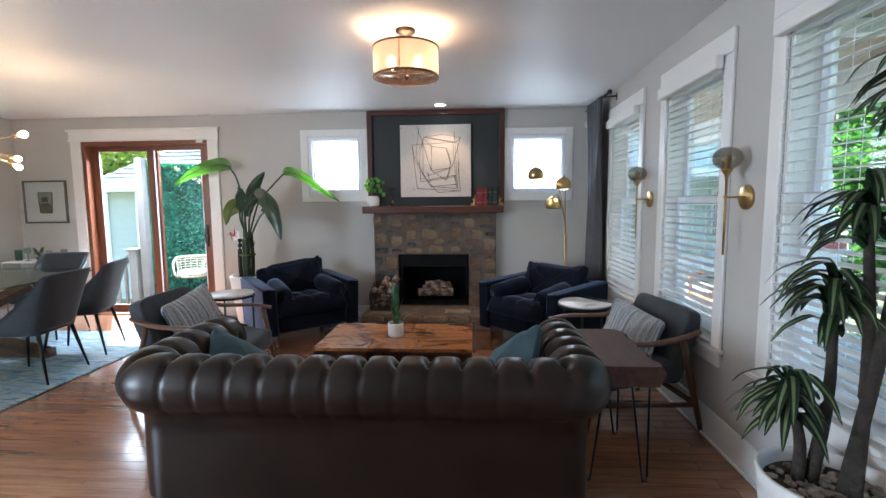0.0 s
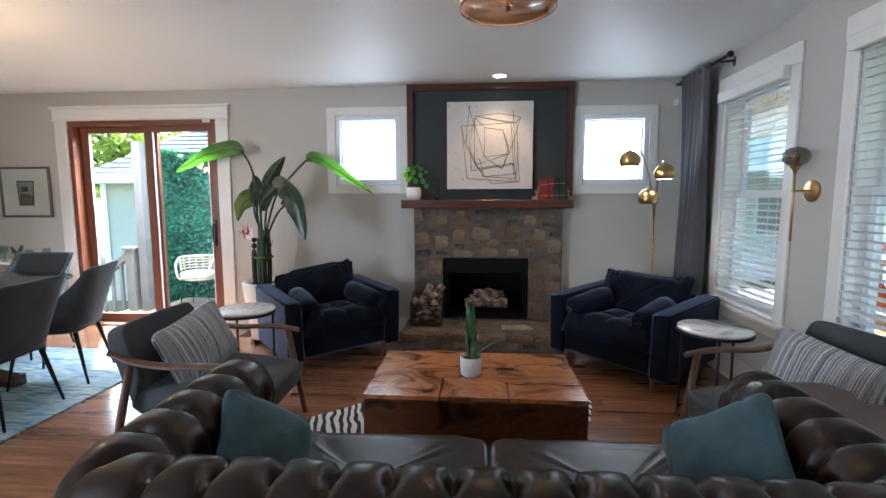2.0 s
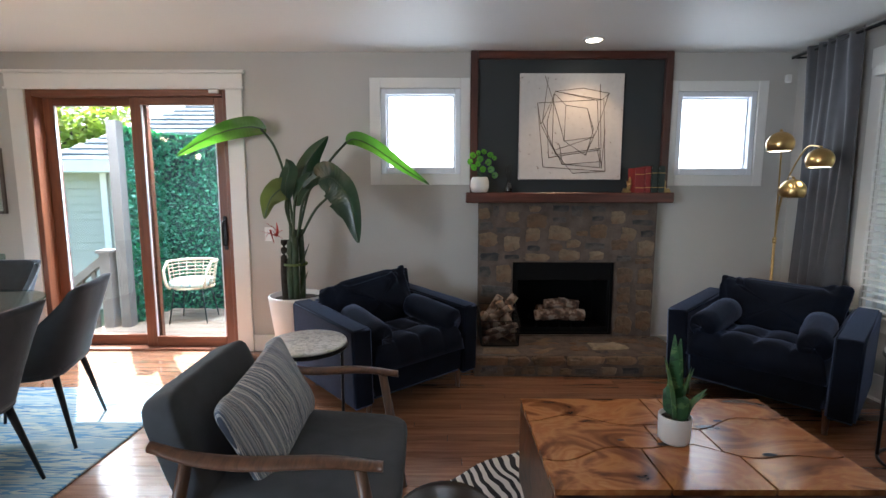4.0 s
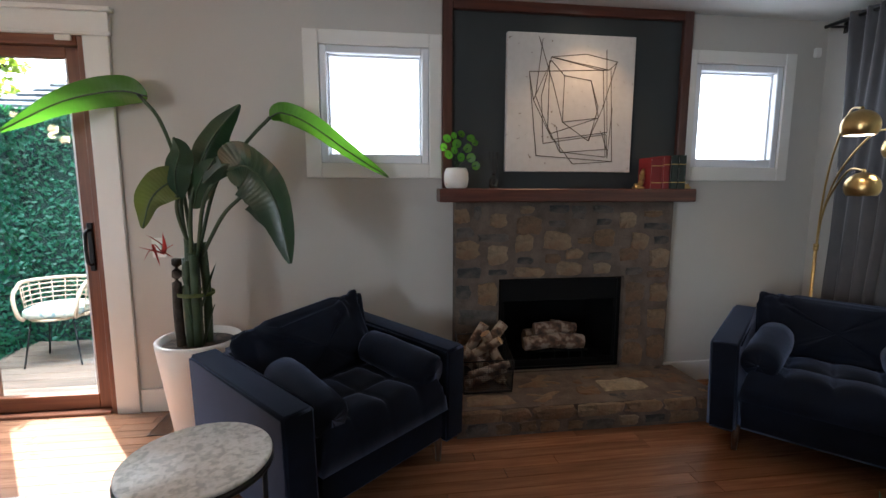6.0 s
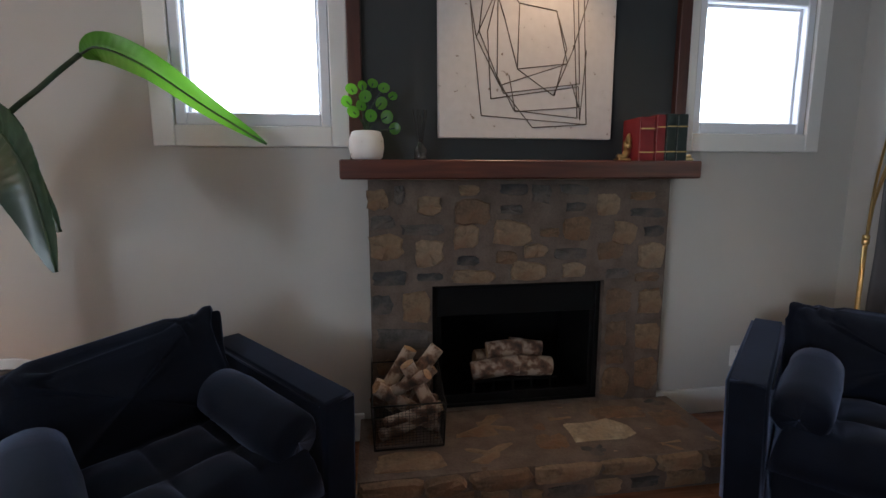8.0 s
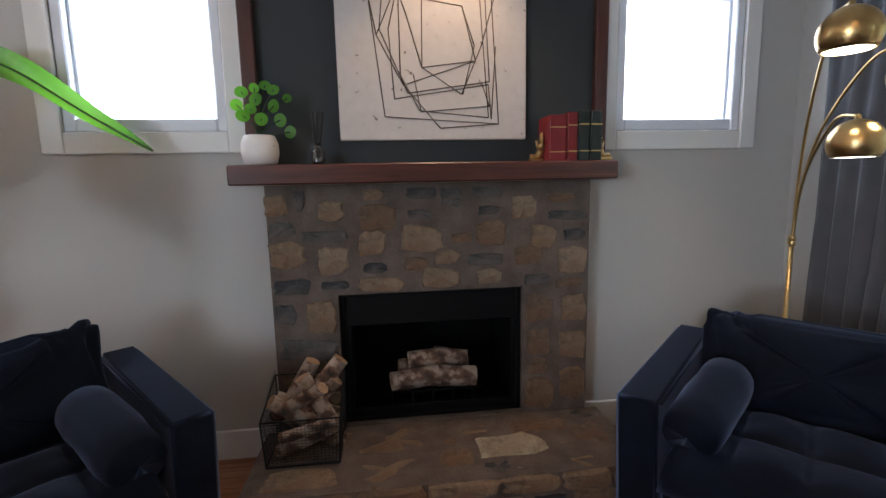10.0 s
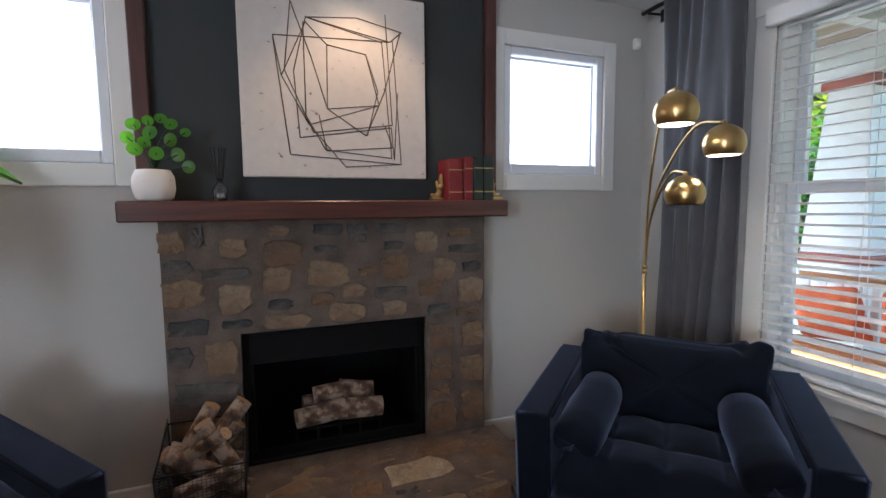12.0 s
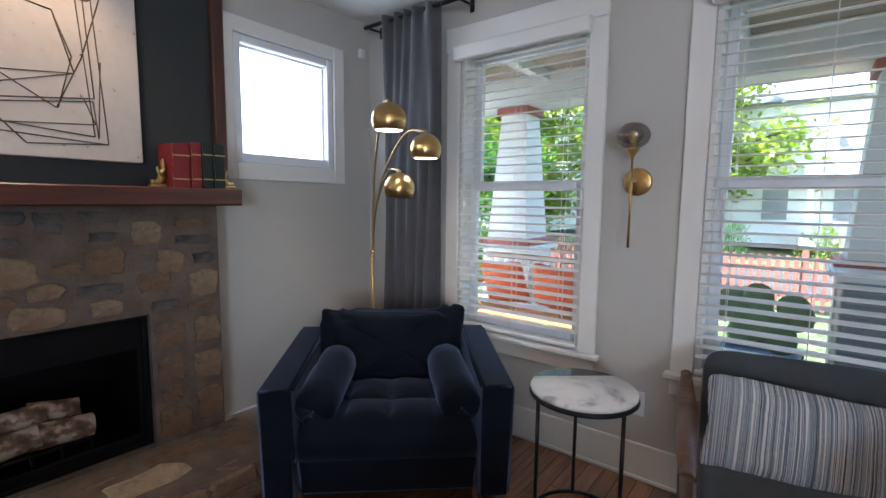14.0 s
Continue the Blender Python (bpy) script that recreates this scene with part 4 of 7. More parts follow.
def fire_logs():
    rng = random.Random(8)
    t = thing("fireplace_logs", pose(-0.25, 5.70, 0.18), "birch logs stacked on an iron grate in the firebox", "logs")
    tubes("grate", [[(x, -0.12, 0.0), (x, -0.12, 0.07), (x, 0.12, 0.07)] for x in (-0.2, -0.1, 0, 0.1, 0.2)] + [[(-0.24, -0.1, 0.07), (0.24, -0.1, 0.07)]], 0.008, FIREBLACK, t, 6)
    for dx, dy, z, rz, ln, r in ((-0.08, -0.07, 0.125, 82, 0.24, 0.05), (0.10, -0.06, 0.12, 95, 0.24, 0.052), (0.02, 0.06, 0.13, 90, 0.36, 0.05), (-0.02, -0.02, 0.205, 84, 0.18, 0.045), (0.10, 0.0, 0.20, 99, 0.17, 0.042)):
        log("log", ln, r, t, pose(dx, dy, z, 0, rz, rng.uniform(-8, 8)), rng)


fire_logs()

# ---- seating ----
def tufted_seat(sx, sy, h, material, parent, m, seed):
    """A seat cushion of soft squares drawn in by buttons, its edges rolled over."""
    nx, ny, v = 56, 48, []
    for j in range(ny + 1):
        for i in range(nx + 1):
            a, b = i / nx * 2 - 1, j / ny * 2 - 1
            edge = max(abs(a), abs(b))
            roll = max(0, (edge - 0.80) / 0.20)
            pl = abs(math.sin(math.pi * (a + 1) * 2)) ** 0.55 * abs(math.sin(math.pi * (b + 1) * 1.5)) ** 0.55
            z = h * (1 - roll ** 3.0) + 0.034 * pl * (1 - roll ** 2) - 0.012 * (1 - edge)
            q = Vector((a * sx * (1 + 0.02 * pl), b * sy * (1 + 0.02 * pl), z))
            q.z += 0.007 * noise.noise(q * 11 + Vector((seed, 0, 0))) * (1 - roll)
            v.append(q)
    fc = [(j * (nx + 1) + i, j * (nx + 1) + i + 1, (j + 1) * (nx + 1) + i + 1, (j + 1) * (nx + 1) + i) for j in range(ny) for i in range(nx)]
    ring = [i for i in range(nx + 1)] + [j * (nx + 1) + nx for j in range(1, ny + 1)] + [ny * (nx + 1) + i for i in range(nx - 1, -1, -1)] + [j * (nx + 1) for j in range(ny - 1, 0, -1)]
    fc.append(tuple(reversed(ring)))
    return put("seat", v, fc, material, parent, True, m)


def armchair(m, seed, lean):
    """Low velvet armchair: two slab arms, a back, a tufted seat, a back cushion and two bolsters."""
    c = thing("velvet_armchair", m, "navy velvet armchair with tufted seat and two bolster cushions", "armchair", "velvet armchairs")
    W, D = 0.97, 0.80
    for s in (-1, 1):
        bm = bmesh.new()
        bmesh.ops.create_cube(bm, size=1, matrix=Matrix.Translation((s * (W / 2 - 0.065), 0.39, 0.345)) @ Matrix.Diagonal((0.13, 0.78, 0.47, 1)))
        for v in bm.verts:
            if v.co.z > 0.4:
                v.co.z += 0.03 if v.co.y > 0.4 else -0.005
                v.co.x += s * 0.012
        bmesh.ops.bevel(bm, geom=list(bm.edges), offset=0.014, segments=3, affect="EDGES")
        from_bm("arm", bm, VELVET, c, True)
        x = s * (W / 2 + 0.004)
        tubes("piping", [[(x, 0.02, 0.555), (x, 0.75, 0.585)], [(s * (W / 2 - 0.122), 0.02, 0.565), (s * (W / 2 - 0.122), 0.72, 0.597)]], 0.004, VELVET, c, 6)
    box("back", -W / 2 + 0.12, W / 2 - 0.12, D - 0.14, D, 0.14, 0.60, VELVET, c, 0.03, None, 3)
    box("base", -W / 2 + 0.128, W / 2 - 0.128, 0.015, D - 0.13, 0.13, 0.30, VELVET, c, 0.02, None, 3)
    tufted_seat(W / 2 - 0.128, 0.345, 0.145, VELVET, c, pose(0, 0.33, 0.295), seed)
    pillow("back_cushion", 0.385, 0.215, 0.12, VELVET, c, pose(0.0, 0.575, 0.555, 72, lean, 0), 0.2, 0.075, 0.02, seed + 1, 110, 6)
    for s in (-1, 1):
        v, fc = [], []
        n = 24
        prof = [(-0.246, 0.003), (-0.238, 0.07), (-0.22, 0.083), (-0.12, 0.086), (0, 0.088), (0.12, 0.086), (0.22, 0.083), (0.238, 0.07), (0.246, 0.003)]
        for y, r in prof:
            for i in range(n):
                a = 2 * math.pi * i / n
                rr = r * (1 + 0.05 * noise.noise(Vector((math.cos(a) * 2, y * 9, math.sin(a) * 2 + seed + s))) + 0.03 * math.sin(a * 5 + y * 30) * (abs(y) < 0.2))
                v.append((rr * math.cos(a), y, rr * math.sin(a)))
        for k in range(len(prof) - 1):
            for i in range(n):
                fc.append((k * n + i, k * n + (i + 1) % n, (k + 1) * n + (i + 1) % n, (k + 1) * n + i))
        fc += [tuple(range(n)), tuple(reversed(range((len(prof) - 1) * n, len(prof) * n)))]
        put("bolster", v, fc, VELVET, c, True, Matrix.Translation((s * 0.268, 0.235, 0.508)) @ pose(0, 0, 0, 7, 0, s * 5) @ Matrix.Diagonal((1.0, 0.9, 1.0, 1)))
    for x in (-0.36, 0.36):
        for y in (0.06, 0.72):
            lathe("leg", [(0, 0), (0.013, 0), (0.02, 0.132), (0, 0.132)], WALNUT_Z, c, 14, pose(x, y, 0))
    return c


armchair(pose(-1.36, 4.56, 0, 0, 0, 41.6), 1, -7)
armchair(pose(0.60, 4.43, 0, 0, 0, -47.5), 4, -1)


def lounge_chair(m, seed):
    """Wood-framed lounge chair with upholstered seat and back and a striped cushion."""
    c = thing("lounge_chair", m, "walnut framed lounge chair with charcoal upholstery and a curved armrest", "chair", "lounge chairs")
    W = 0.70
    for s in (-1, 1):
        x = s * W / 2
        pts = smooth_line([(x, -0.34, 0.535), (x * 1.01, -0.18, 0.555), (x * 1.0, 0.05, 0.552), (x * 1.02, 0.20, 0.575), (x * 1.03, 0.315, 0.615)], 6)
        v, fc = [], []
        n = 10
        for i, p in enumerate(pts):
            t = i / (len(pts) - 1)
            w = 0.020 + 0.014 * math.sin(math.pi * min(1, t * 1.05))
            for k in range(n):
                a = 2 * math.pi * k / n
                v.append(p + Vector((math.cos(a) * w, 0, math.sin(a) * 0.014)))
        for i in range(len(pts) - 1):
            for k in range(n):
                fc.append((i * n + k, i * n + (k + 1) % n, (i + 1) * n + (k + 1) % n, (i + 1) * n + k))
        fc += [tuple(range(n)), tuple(reversed(range((len(pts) - 1) * n, len(pts) * n)))]
        put("armrest", v, fc, WALNUT, c, True)
        for (y0, z0), (y1, z1) in (((-0.36, 0), (-0.27, 0.545)), ((0.36, 0), (0.22, 0.575))):
            tubes("leg", [[(x * 1.0, y0, z0), (x, y0 + (y1 - y0) * 0.5, z1 * 0.5), (x, y1, z1)]], [0.014, 0.021, 0.018], WALNUT_Z, c, 10)
        tubes("side_rail", [[(x * 0.985, -0.33, 0.20), (x * 0.985, 0.31, 0.17)]], 0.016, WALNUT, c, 8)
    for y, z in ((-0.30, 0.215), (0.28, 0.20)):
        tubes("cross_rail", [[(-W / 2, y, z), (W / 2, y, z)]], 0.016, WALNUT, c, 8)
    pillow("seat", 0.31, 0.345, 0.072, GREYCLOTH, c, pose(0, -0.04, 0.335, 5, 0, 0), 0.25, 0, 0.002, seed, 56)
    pillow("backrest", 0.305, 0.06, 0.24, GREYCLOTH, c, pose(0, 0.27, 0.495, -19, 0, 0), 0.26, 0, 0.002, seed + 1, 56)
    return c


def cushion(name, m, w, h, t, material, label, seed, wrinkle=0.006):
    """A square cushion standing in its local x-z plane, with piped edges."""
    c = thing(name, m, label, "cushion")
    pillow("cover", w / 2, h / 2, t / 2, material, c, pose(0, 0, 0, 90, 0, 0), 0.22, 0.05, wrinkle, seed, 64, 5)
    return c


CHL, CHR = pose(-1.76, 3.38, 0, 0, 0, 92), pose(1.15, 3.14, 0, 0, 0, -80)
lounge_chair(CHL, 2)
lounge_chair(CHR, 3)
cushion("striped_cushion", CHL @ pose(0.02, 0.10, 0.55, -22, -9, -4), 0.54, 0.36, 0.15, STRIPE, "grey and white striped cushion leaning in the lounge chair", 2)
cushion("striped_cushion", CHR @ pose(-0.03, 0.10, 0.515, -20, 5, 4), 0.56, 0.35, 0.15, STRIPE, "blue and grey striped cushion leaning in the lounge chair", 5)


def chesterfield():
    """Rolled arms and back of one height, deep-buttoned, swept along a U."""
    s = thing("chesterfield_sofa", pose(0, 0, 0), "brown leather chesterfield sofa with deep-buttoned rolled back", "sofa")
    xl, xr, yb, yf, rc = -1.215, 0.66, 1.985, 2.68, 0.10
    path = []
    step = 0.0125

    def line(a, b):
        a, b = Vector((*a, 0)), Vector((*b, 0))
        k = max(2, int((b - a).length / step))
        return [a + (b - a) * i / k for i in range(k)]

    def arc(cx, cy, a0, a1):
        k = 14
        return [Vector((cx + rc * math.cos(a0 + (a1 - a0) * i / k), cy + rc * math.sin(a0 + (a1 - a0) * i / k), 0)) for i in range(k)]
    path += line((xl, yf), (xl, yb + rc)) + arc(xl + rc, yb + rc, math.pi, 1.5 * math.pi) + line((xl + rc, yb), (xr - rc, yb)) + arc(xr - rc, yb + rc, 1.5 * math.pi, 2 * math.pi) + line((xr, yb + rc), (xr, yf)) + [Vector((xr, yf, 0))]
    prof = [(0.045, 0.10), (0.045, 0.20), (0.045, 0.30), (0.045, 0.40), (0.045, 0.475)]
    kinds = [0] * 5
    nroll = 30
    for i in range(nroll + 1):
        a = -0.80 + (math.pi + 0.80 + 0.35) * i / nroll
        prof.append((0.012 + 0.125 * math.cos(a), 0.607 + 0.125 * math.sin(a)))
        kinds.append(1 + i / nroll)
    for z in (0.50, 0.44, 0.38, 0.30, 0.22):
        prof.append((-0.115, z))
        kinds.append(3)
    v, fc = [], []
    np_ = len(prof)
    L = 0.0
    for i, p in enumerate(path):
        if i:
            L += (p - path[i - 1]).length
        d = (path[min(i + 1, len(path) - 1)] - path[max(i - 1, 0)]).normalized()
        out = Vector((-d.y, d.x, 0)) * -1
        q = L / 0.136
        pleat = abs((q % 1) - 0.5) * 2
        ends = min(1, min(i, len(path) - 1 - i) / 10)
        for (o, z), k in zip(prof, kinds):
            dip = 0.0
            if 1 <= k <= 2:
                t = k - 1
                rowa = max(0, min(1, (t - 0.30) / 0.14))
                line_depth = 0.026 * math.exp(-(((1 - pleat) / 0.13) ** 2)) * (0.25 + 0.75 * rowa)
                btn = 0.042 * math.exp(-(((1 - pleat) * 0.068 / 0.020) ** 2) - ((t - 0.56) / 0.06) ** 2)
                q2 = abs(((q + 0.5) % 1) - 0.5) * 2
                btn2 = 0.038 * math.exp(-(((1 - q2) * 0.068 / 0.020) ** 2) - ((t - 0.90) / 0.05) ** 2)
                dip = (line_depth + btn + btn2) * ends
                puff = 0.006 * math.cos((q % 1 - 0.5) * math.pi) * rowa
                dip -= puff * ends
            c = Vector((0.012, 0.607))
            if 1 <= k <= 2:
                dirv = (Vector((o, z)) - c).normalized()
                o, z = Vector((o, z)) - dirv * dip
            o += 0.003 * noise.noise(Vector((L * 5, z * 7, 1)))
            v.append(p + out * o + Vector((0, 0, z)))
    for i in range(len(path) - 1):
        for k in range(np_ - 1):
            fc.append((i * np_ + k, i * np_ + k + 1, (i + 1) * np_ + k + 1, (i + 1) * np_ + k))
    fc += [tuple(range(np_)), tuple(reversed(range((len(path) - 1) * np_, len(path) * np_)))]
    put("back_and_arms", v, fc, LEATHER, s, True)
    bpts = []
    L = 0.0
    for i, p in enumerate(path[1:-1], 1):
        L0 = L
        L += (p - path[i - 1]).length
        if math.floor(L0 / 0.136 - 0.5 + 0.5) != math.floor(L / 0.136 - 0.5 + 0.5) and 8 < i < len(path) - 9:
            bpts.append(p)
    box("base_frame", xl + 0.12, xr - 0.12, yb + 0.12, yf - 0.01, 0.11, 0.27, LEATHER, s, 0.02, None, 3)
    for cx in ((xl + 0.12 + xr - 0.12) / 2 - 0.40, (xl + 0.12 + xr - 0.12) / 2 + 0.40):
        pillow("seat_cushion", 0.405, 0.33, 0.085, LEATHER, s, pose(cx, yb + 0.43, 0.345), 0.2, 0, 0.006, cx, 64)
    for x in (xl + 0.06, xr - 0.06):
        for y in (yb + 0.06, yf - 0.08):
            lathe("bun_foot", [(0, 0), (0.025, 0), (0.036, 0.03), (0.04, 0.07), (0.03, 0.112), (0, 0.112)], WALNUT_Z, s, 18, pose(x, y, 0))


chesterfield()
cushion("teal_cushion", pose(-0.98, 2.36, 0.56, -40, 0, 84) @ pose(0, 0, 0, 0, 52, 0), 0.36, 0.34, 0.15, TEAL, "dusty teal velvet cushion propped on the sofa", 3, 0.01)
cushion("teal_cushion", pose(0.40, 2.36, 0.575, -40, 0, -78) @ pose(0, 0, 0, 0, -52, 0), 0.38, 0.36, 0.16, TEAL, "dusty teal velvet cushion propped on the sofa", 7, 0.01)

# ---- tables ----
def coffee_table():
    t = thing("burl_coffee_table", pose(-0.335, 3.475, 0), "chunky polished burl wood coffee table made of fitted slabs", "table")
    w, d, h = 1.085, 0.655, 0.392
    rng = random.Random(4)
    # core and sides take the burl copy that is darkened for shade
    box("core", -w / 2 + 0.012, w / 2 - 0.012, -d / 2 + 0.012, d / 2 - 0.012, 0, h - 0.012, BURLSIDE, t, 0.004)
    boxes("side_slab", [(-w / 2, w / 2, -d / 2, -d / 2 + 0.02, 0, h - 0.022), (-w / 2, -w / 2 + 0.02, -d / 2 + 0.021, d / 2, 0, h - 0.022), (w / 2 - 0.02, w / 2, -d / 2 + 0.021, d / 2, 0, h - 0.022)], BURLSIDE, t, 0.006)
    # fitted top: strips whose shared edges wander
    cols, nx = [-w / 2, -0.20, 0.16, w / 2], 26
    seams = [[0] * (nx + 1) for _ in range(4)]
    for r in range(4):
        for i in range(nx + 1):
            x = -w / 2 + w * i / nx
            base = -d / 2 + d * r / 3
            seams[r][i] = base if r in (0, 3) else base + 0.045 * math.sin(x * 7 + r * 2.2) + 0.02 * math.sin(x * 19 + r)
    for r in range(3):
        for a, b in ((0, 9 + 2 * r), (9 + 2 * r, 17 - r), (17 - r, nx)):
            v, fc = [], []
            idx = list(range(a, b + 1))
            for k, i in enumerate(idx):
                x = -w / 2 + w * i / nx + (0.004 if k == 0 and a else 0) - (0.004 if k == len(idx) - 1 and b < nx else 0)
                lo, hi = seams[r][i] + (0.0045 if r else 0), seams[r + 1][i] - (0.0045 if r < 2 else 0)
                v += [(x, lo, h - 0.02), (x, lo, h), (x, hi, h), (x, hi, h - 0.02)]
            for k in range(len(idx) - 1):
                o = 4 * k
                fc += [(o, o + 4, o + 5, o + 1), (o + 1, o + 5, o + 6, o + 2), (o + 2, o + 6, o + 7, o + 3)]
            fc += [(0, 1, 2, 3), tuple(4 * (len(idx) - 1) + q for q in (3, 2, 1, 0))]
            put("top_slab", v, fc, BURL, t)
    for x, y, r in ((-0.07, -0.06, 0.022), (-0.22, -0.03, 0.012), (0.28, -0.13, 0.020), (0.24, 0.12, 0.016)):
        put("knot_hole", [(x + r * (1 + 0.5 * rng.random()) * math.cos(a * 0.7), y + 0.6 * r * math.sin(a * 0.7), h + 0.0008) for a in range(9)], [tuple(range(9))], GAP, t)


coffee_table()


def snake_plant():
    rng = random.Random(11)
    t = thing("potted_snake_plant", pose(-0.355, 3.44, 0.394), "snake plant in a white pot on the coffee table", "plant")
    lathe("pot", [(0, 0), (0.048, 0), (0.056, 0.012), (0.059, 0.10), (0.056, 0.104), (0.052, 0.10), (0.052, 0.088), (0, 0.088)], CERAMIC, t, 28)
    disc("soil", 0.051, 0.08, 0.09, SOIL, t)
    for dx, dy, hgt, w, tw in ((-0.02, 0.0, 0.33, 0.022, 10), (0.01, 0.01, 0.31, 0.021, 60), (-0.06, -0.01, 0.25, 0.018, -30), (0.06, 0.0, 0.20, 0.017, 30), (0.10, -0.02, 0.13, 0.020, 70), (0.03, -0.03, 0.22, 0.018, -60), (-0.03, 0.03, 0.24, 0.018, 90), (0.13, 0.02, 0.09, 0.018, 40)):
        ln = smooth_line([(dx * 0.2, dy, 0.085), (dx * 0.5, dy, 0.085 + hgt * 0.5), (dx, dy * 1.2, 0.085 + hgt)], 6)
        put("leaf", *leaf_data(ln, w * 1.25, 0.3, 4, 0.5), SNAKE, t, True)


snake_plant()


def round_table(m, r, h, top, label, extra=None):
    t = thing("round_side_table", m, label, "side table", "")
    disc("top", r, h - 0.016, h, top, t, None, 48)
    disc("tray", r + 0.004, h - 0.034, h - 0.0165, BLACKMETAL, t, None, 48)
    for a in (0.5, 2.4, 4.4):
        tubes("leg", [[((r - 0.02) * math.cos(a), (r - 0.02) * math.sin(a), 0.008), ((r - 0.02) * math.cos(a), (r - 0.02) * math.sin(a), h - 0.03)]], 0.008, BLACKMETAL, t, 8)
    tubes("base_ring", [[((r - 0.02) * math.cos(a), (r - 0.02) * math.sin(a), 0.008) for a in [i * math.pi / 24 for i in range(49)]]], 0.008, BLACKMETAL, t, 8)
    if extra:
        # a thin dark segment on the top, painted in place of a reflection
        a0, a1 = radians(-15), radians(95)
        pts = [(r * 0.995 * math.cos(a0 + (a1 - a0) * i / 14), r * 0.995 * math.sin(a0 + (a1 - a0) * i / 14)) for i in range(15)]
        n = len(pts)
        put("black_inlay", [(x, y, h + 0.0002) for x, y in pts] + [(x, y, h + 0.001) for x, y in pts], [tuple(range(n, 2 * n))] + [(i, (i + 1) % n, n + (i + 1) % n, n + i) for i in range(n)], extra, t)


round_table(pose(-1.91, 4.0, 0), 0.195, 0.60, TERRAZZO, "round mother-of-pearl topped side table on thin black legs")
round_table(pose(1.11, 3.86, 0), 0.205, 0.567, MARBLE, "round marble side table with painted dark reflection and thin legs", DARKREFLECTION)


def end_table():
    t = thing("live_edge_end_table", pose(0.93, 2.56, 0), "dark live-edge slab end table on black hairpin legs", "table")
    rng = random.Random(2)
    n = 26
    v, fc = [], []
    for i in range(n + 1):
        y = -0.31 + 0.64 * i / n
        e = 0.155 + 0.016 * math.sin(i * 0.9) + rng.uniform(-0.007, 0.007)
        v += [(-0.165, y, 0.515), (-0.165, y, 0.612), (e - 0.012, y, 0.613), (e + 0.012, y, 0.575 + rng.uniform(-0.01, 0.01)), (e - 0.01 + rng.uniform(-0.01, 0.01), y, 0.515)]
    for i in range(n):
        for k in range(5):
            fc.append((i * 5 + k, i * 5 + (k + 1) % 5, i * 5 + 5 + (k + 1) % 5, i * 5 + 5 + k))
    fc += [(0, 1, 2, 3, 4), tuple(n * 5 + q for q in (4, 3, 2, 1, 0))]
    put("slab", v, fc, SLABTOP, t)
    for x, y in ((-0.12, -0.22), (0.09, -0.22), (-0.12, 0.25), (0.09, 0.25)):
        sx = 1 if x > 0 else -1
        tubes("hairpin_leg", [smooth_line([(x - 0.045, y, 0.516), (x + sx * 0.03 - 0.012, y, 0.03), (x + sx * 0.03, y, 0.006), (x + sx * 0.03 + 0.012, y, 0.03), (x + 0.045, y + 0.01, 0.516)], 6)], 0.006, BLACKMETAL, t, 6)


end_table()


def zebra_rug():
    v = []
    n = 64
    for i in range(n):
        a = 2 * math.pi * i / n
        r = 1 + 0.16 * math.cos(4 * a + 0.6) + 0.06 * math.sin(9 * a) + 0.05 * math.sin(5 * a + 1)
        v.append((0.80 * r * math.cos(a), 0.56 * r * math.sin(a)))
    vv = [(0, 0, 0.004)] + [(x * 0.5, y * 0.5, 0.004) for x, y in v] + [(x, y, 0.004) for x, y in v] + [(x, y, 0.0) for x, y in v]
    fc = [(0, 1 + i, 1 + (i + 1) % n) for i in range(n)]
    for r in (0, 1):
        fc += [(1 + r * n + i, 1 + (r + 1) * n + i, 1 + (r + 1) * n + (i + 1) % n, 1 + r * n + (i + 1) % n) for i in range(n)]
    z = put("zebra_hide_rug", vv, fc, ZEBRA, None, False, pose(-0.46, 3.72, 0.001, 0, 0, 18))
    tagged(z, "black and white zebra hide rug under the coffee table", "rug")


zebra_rug()

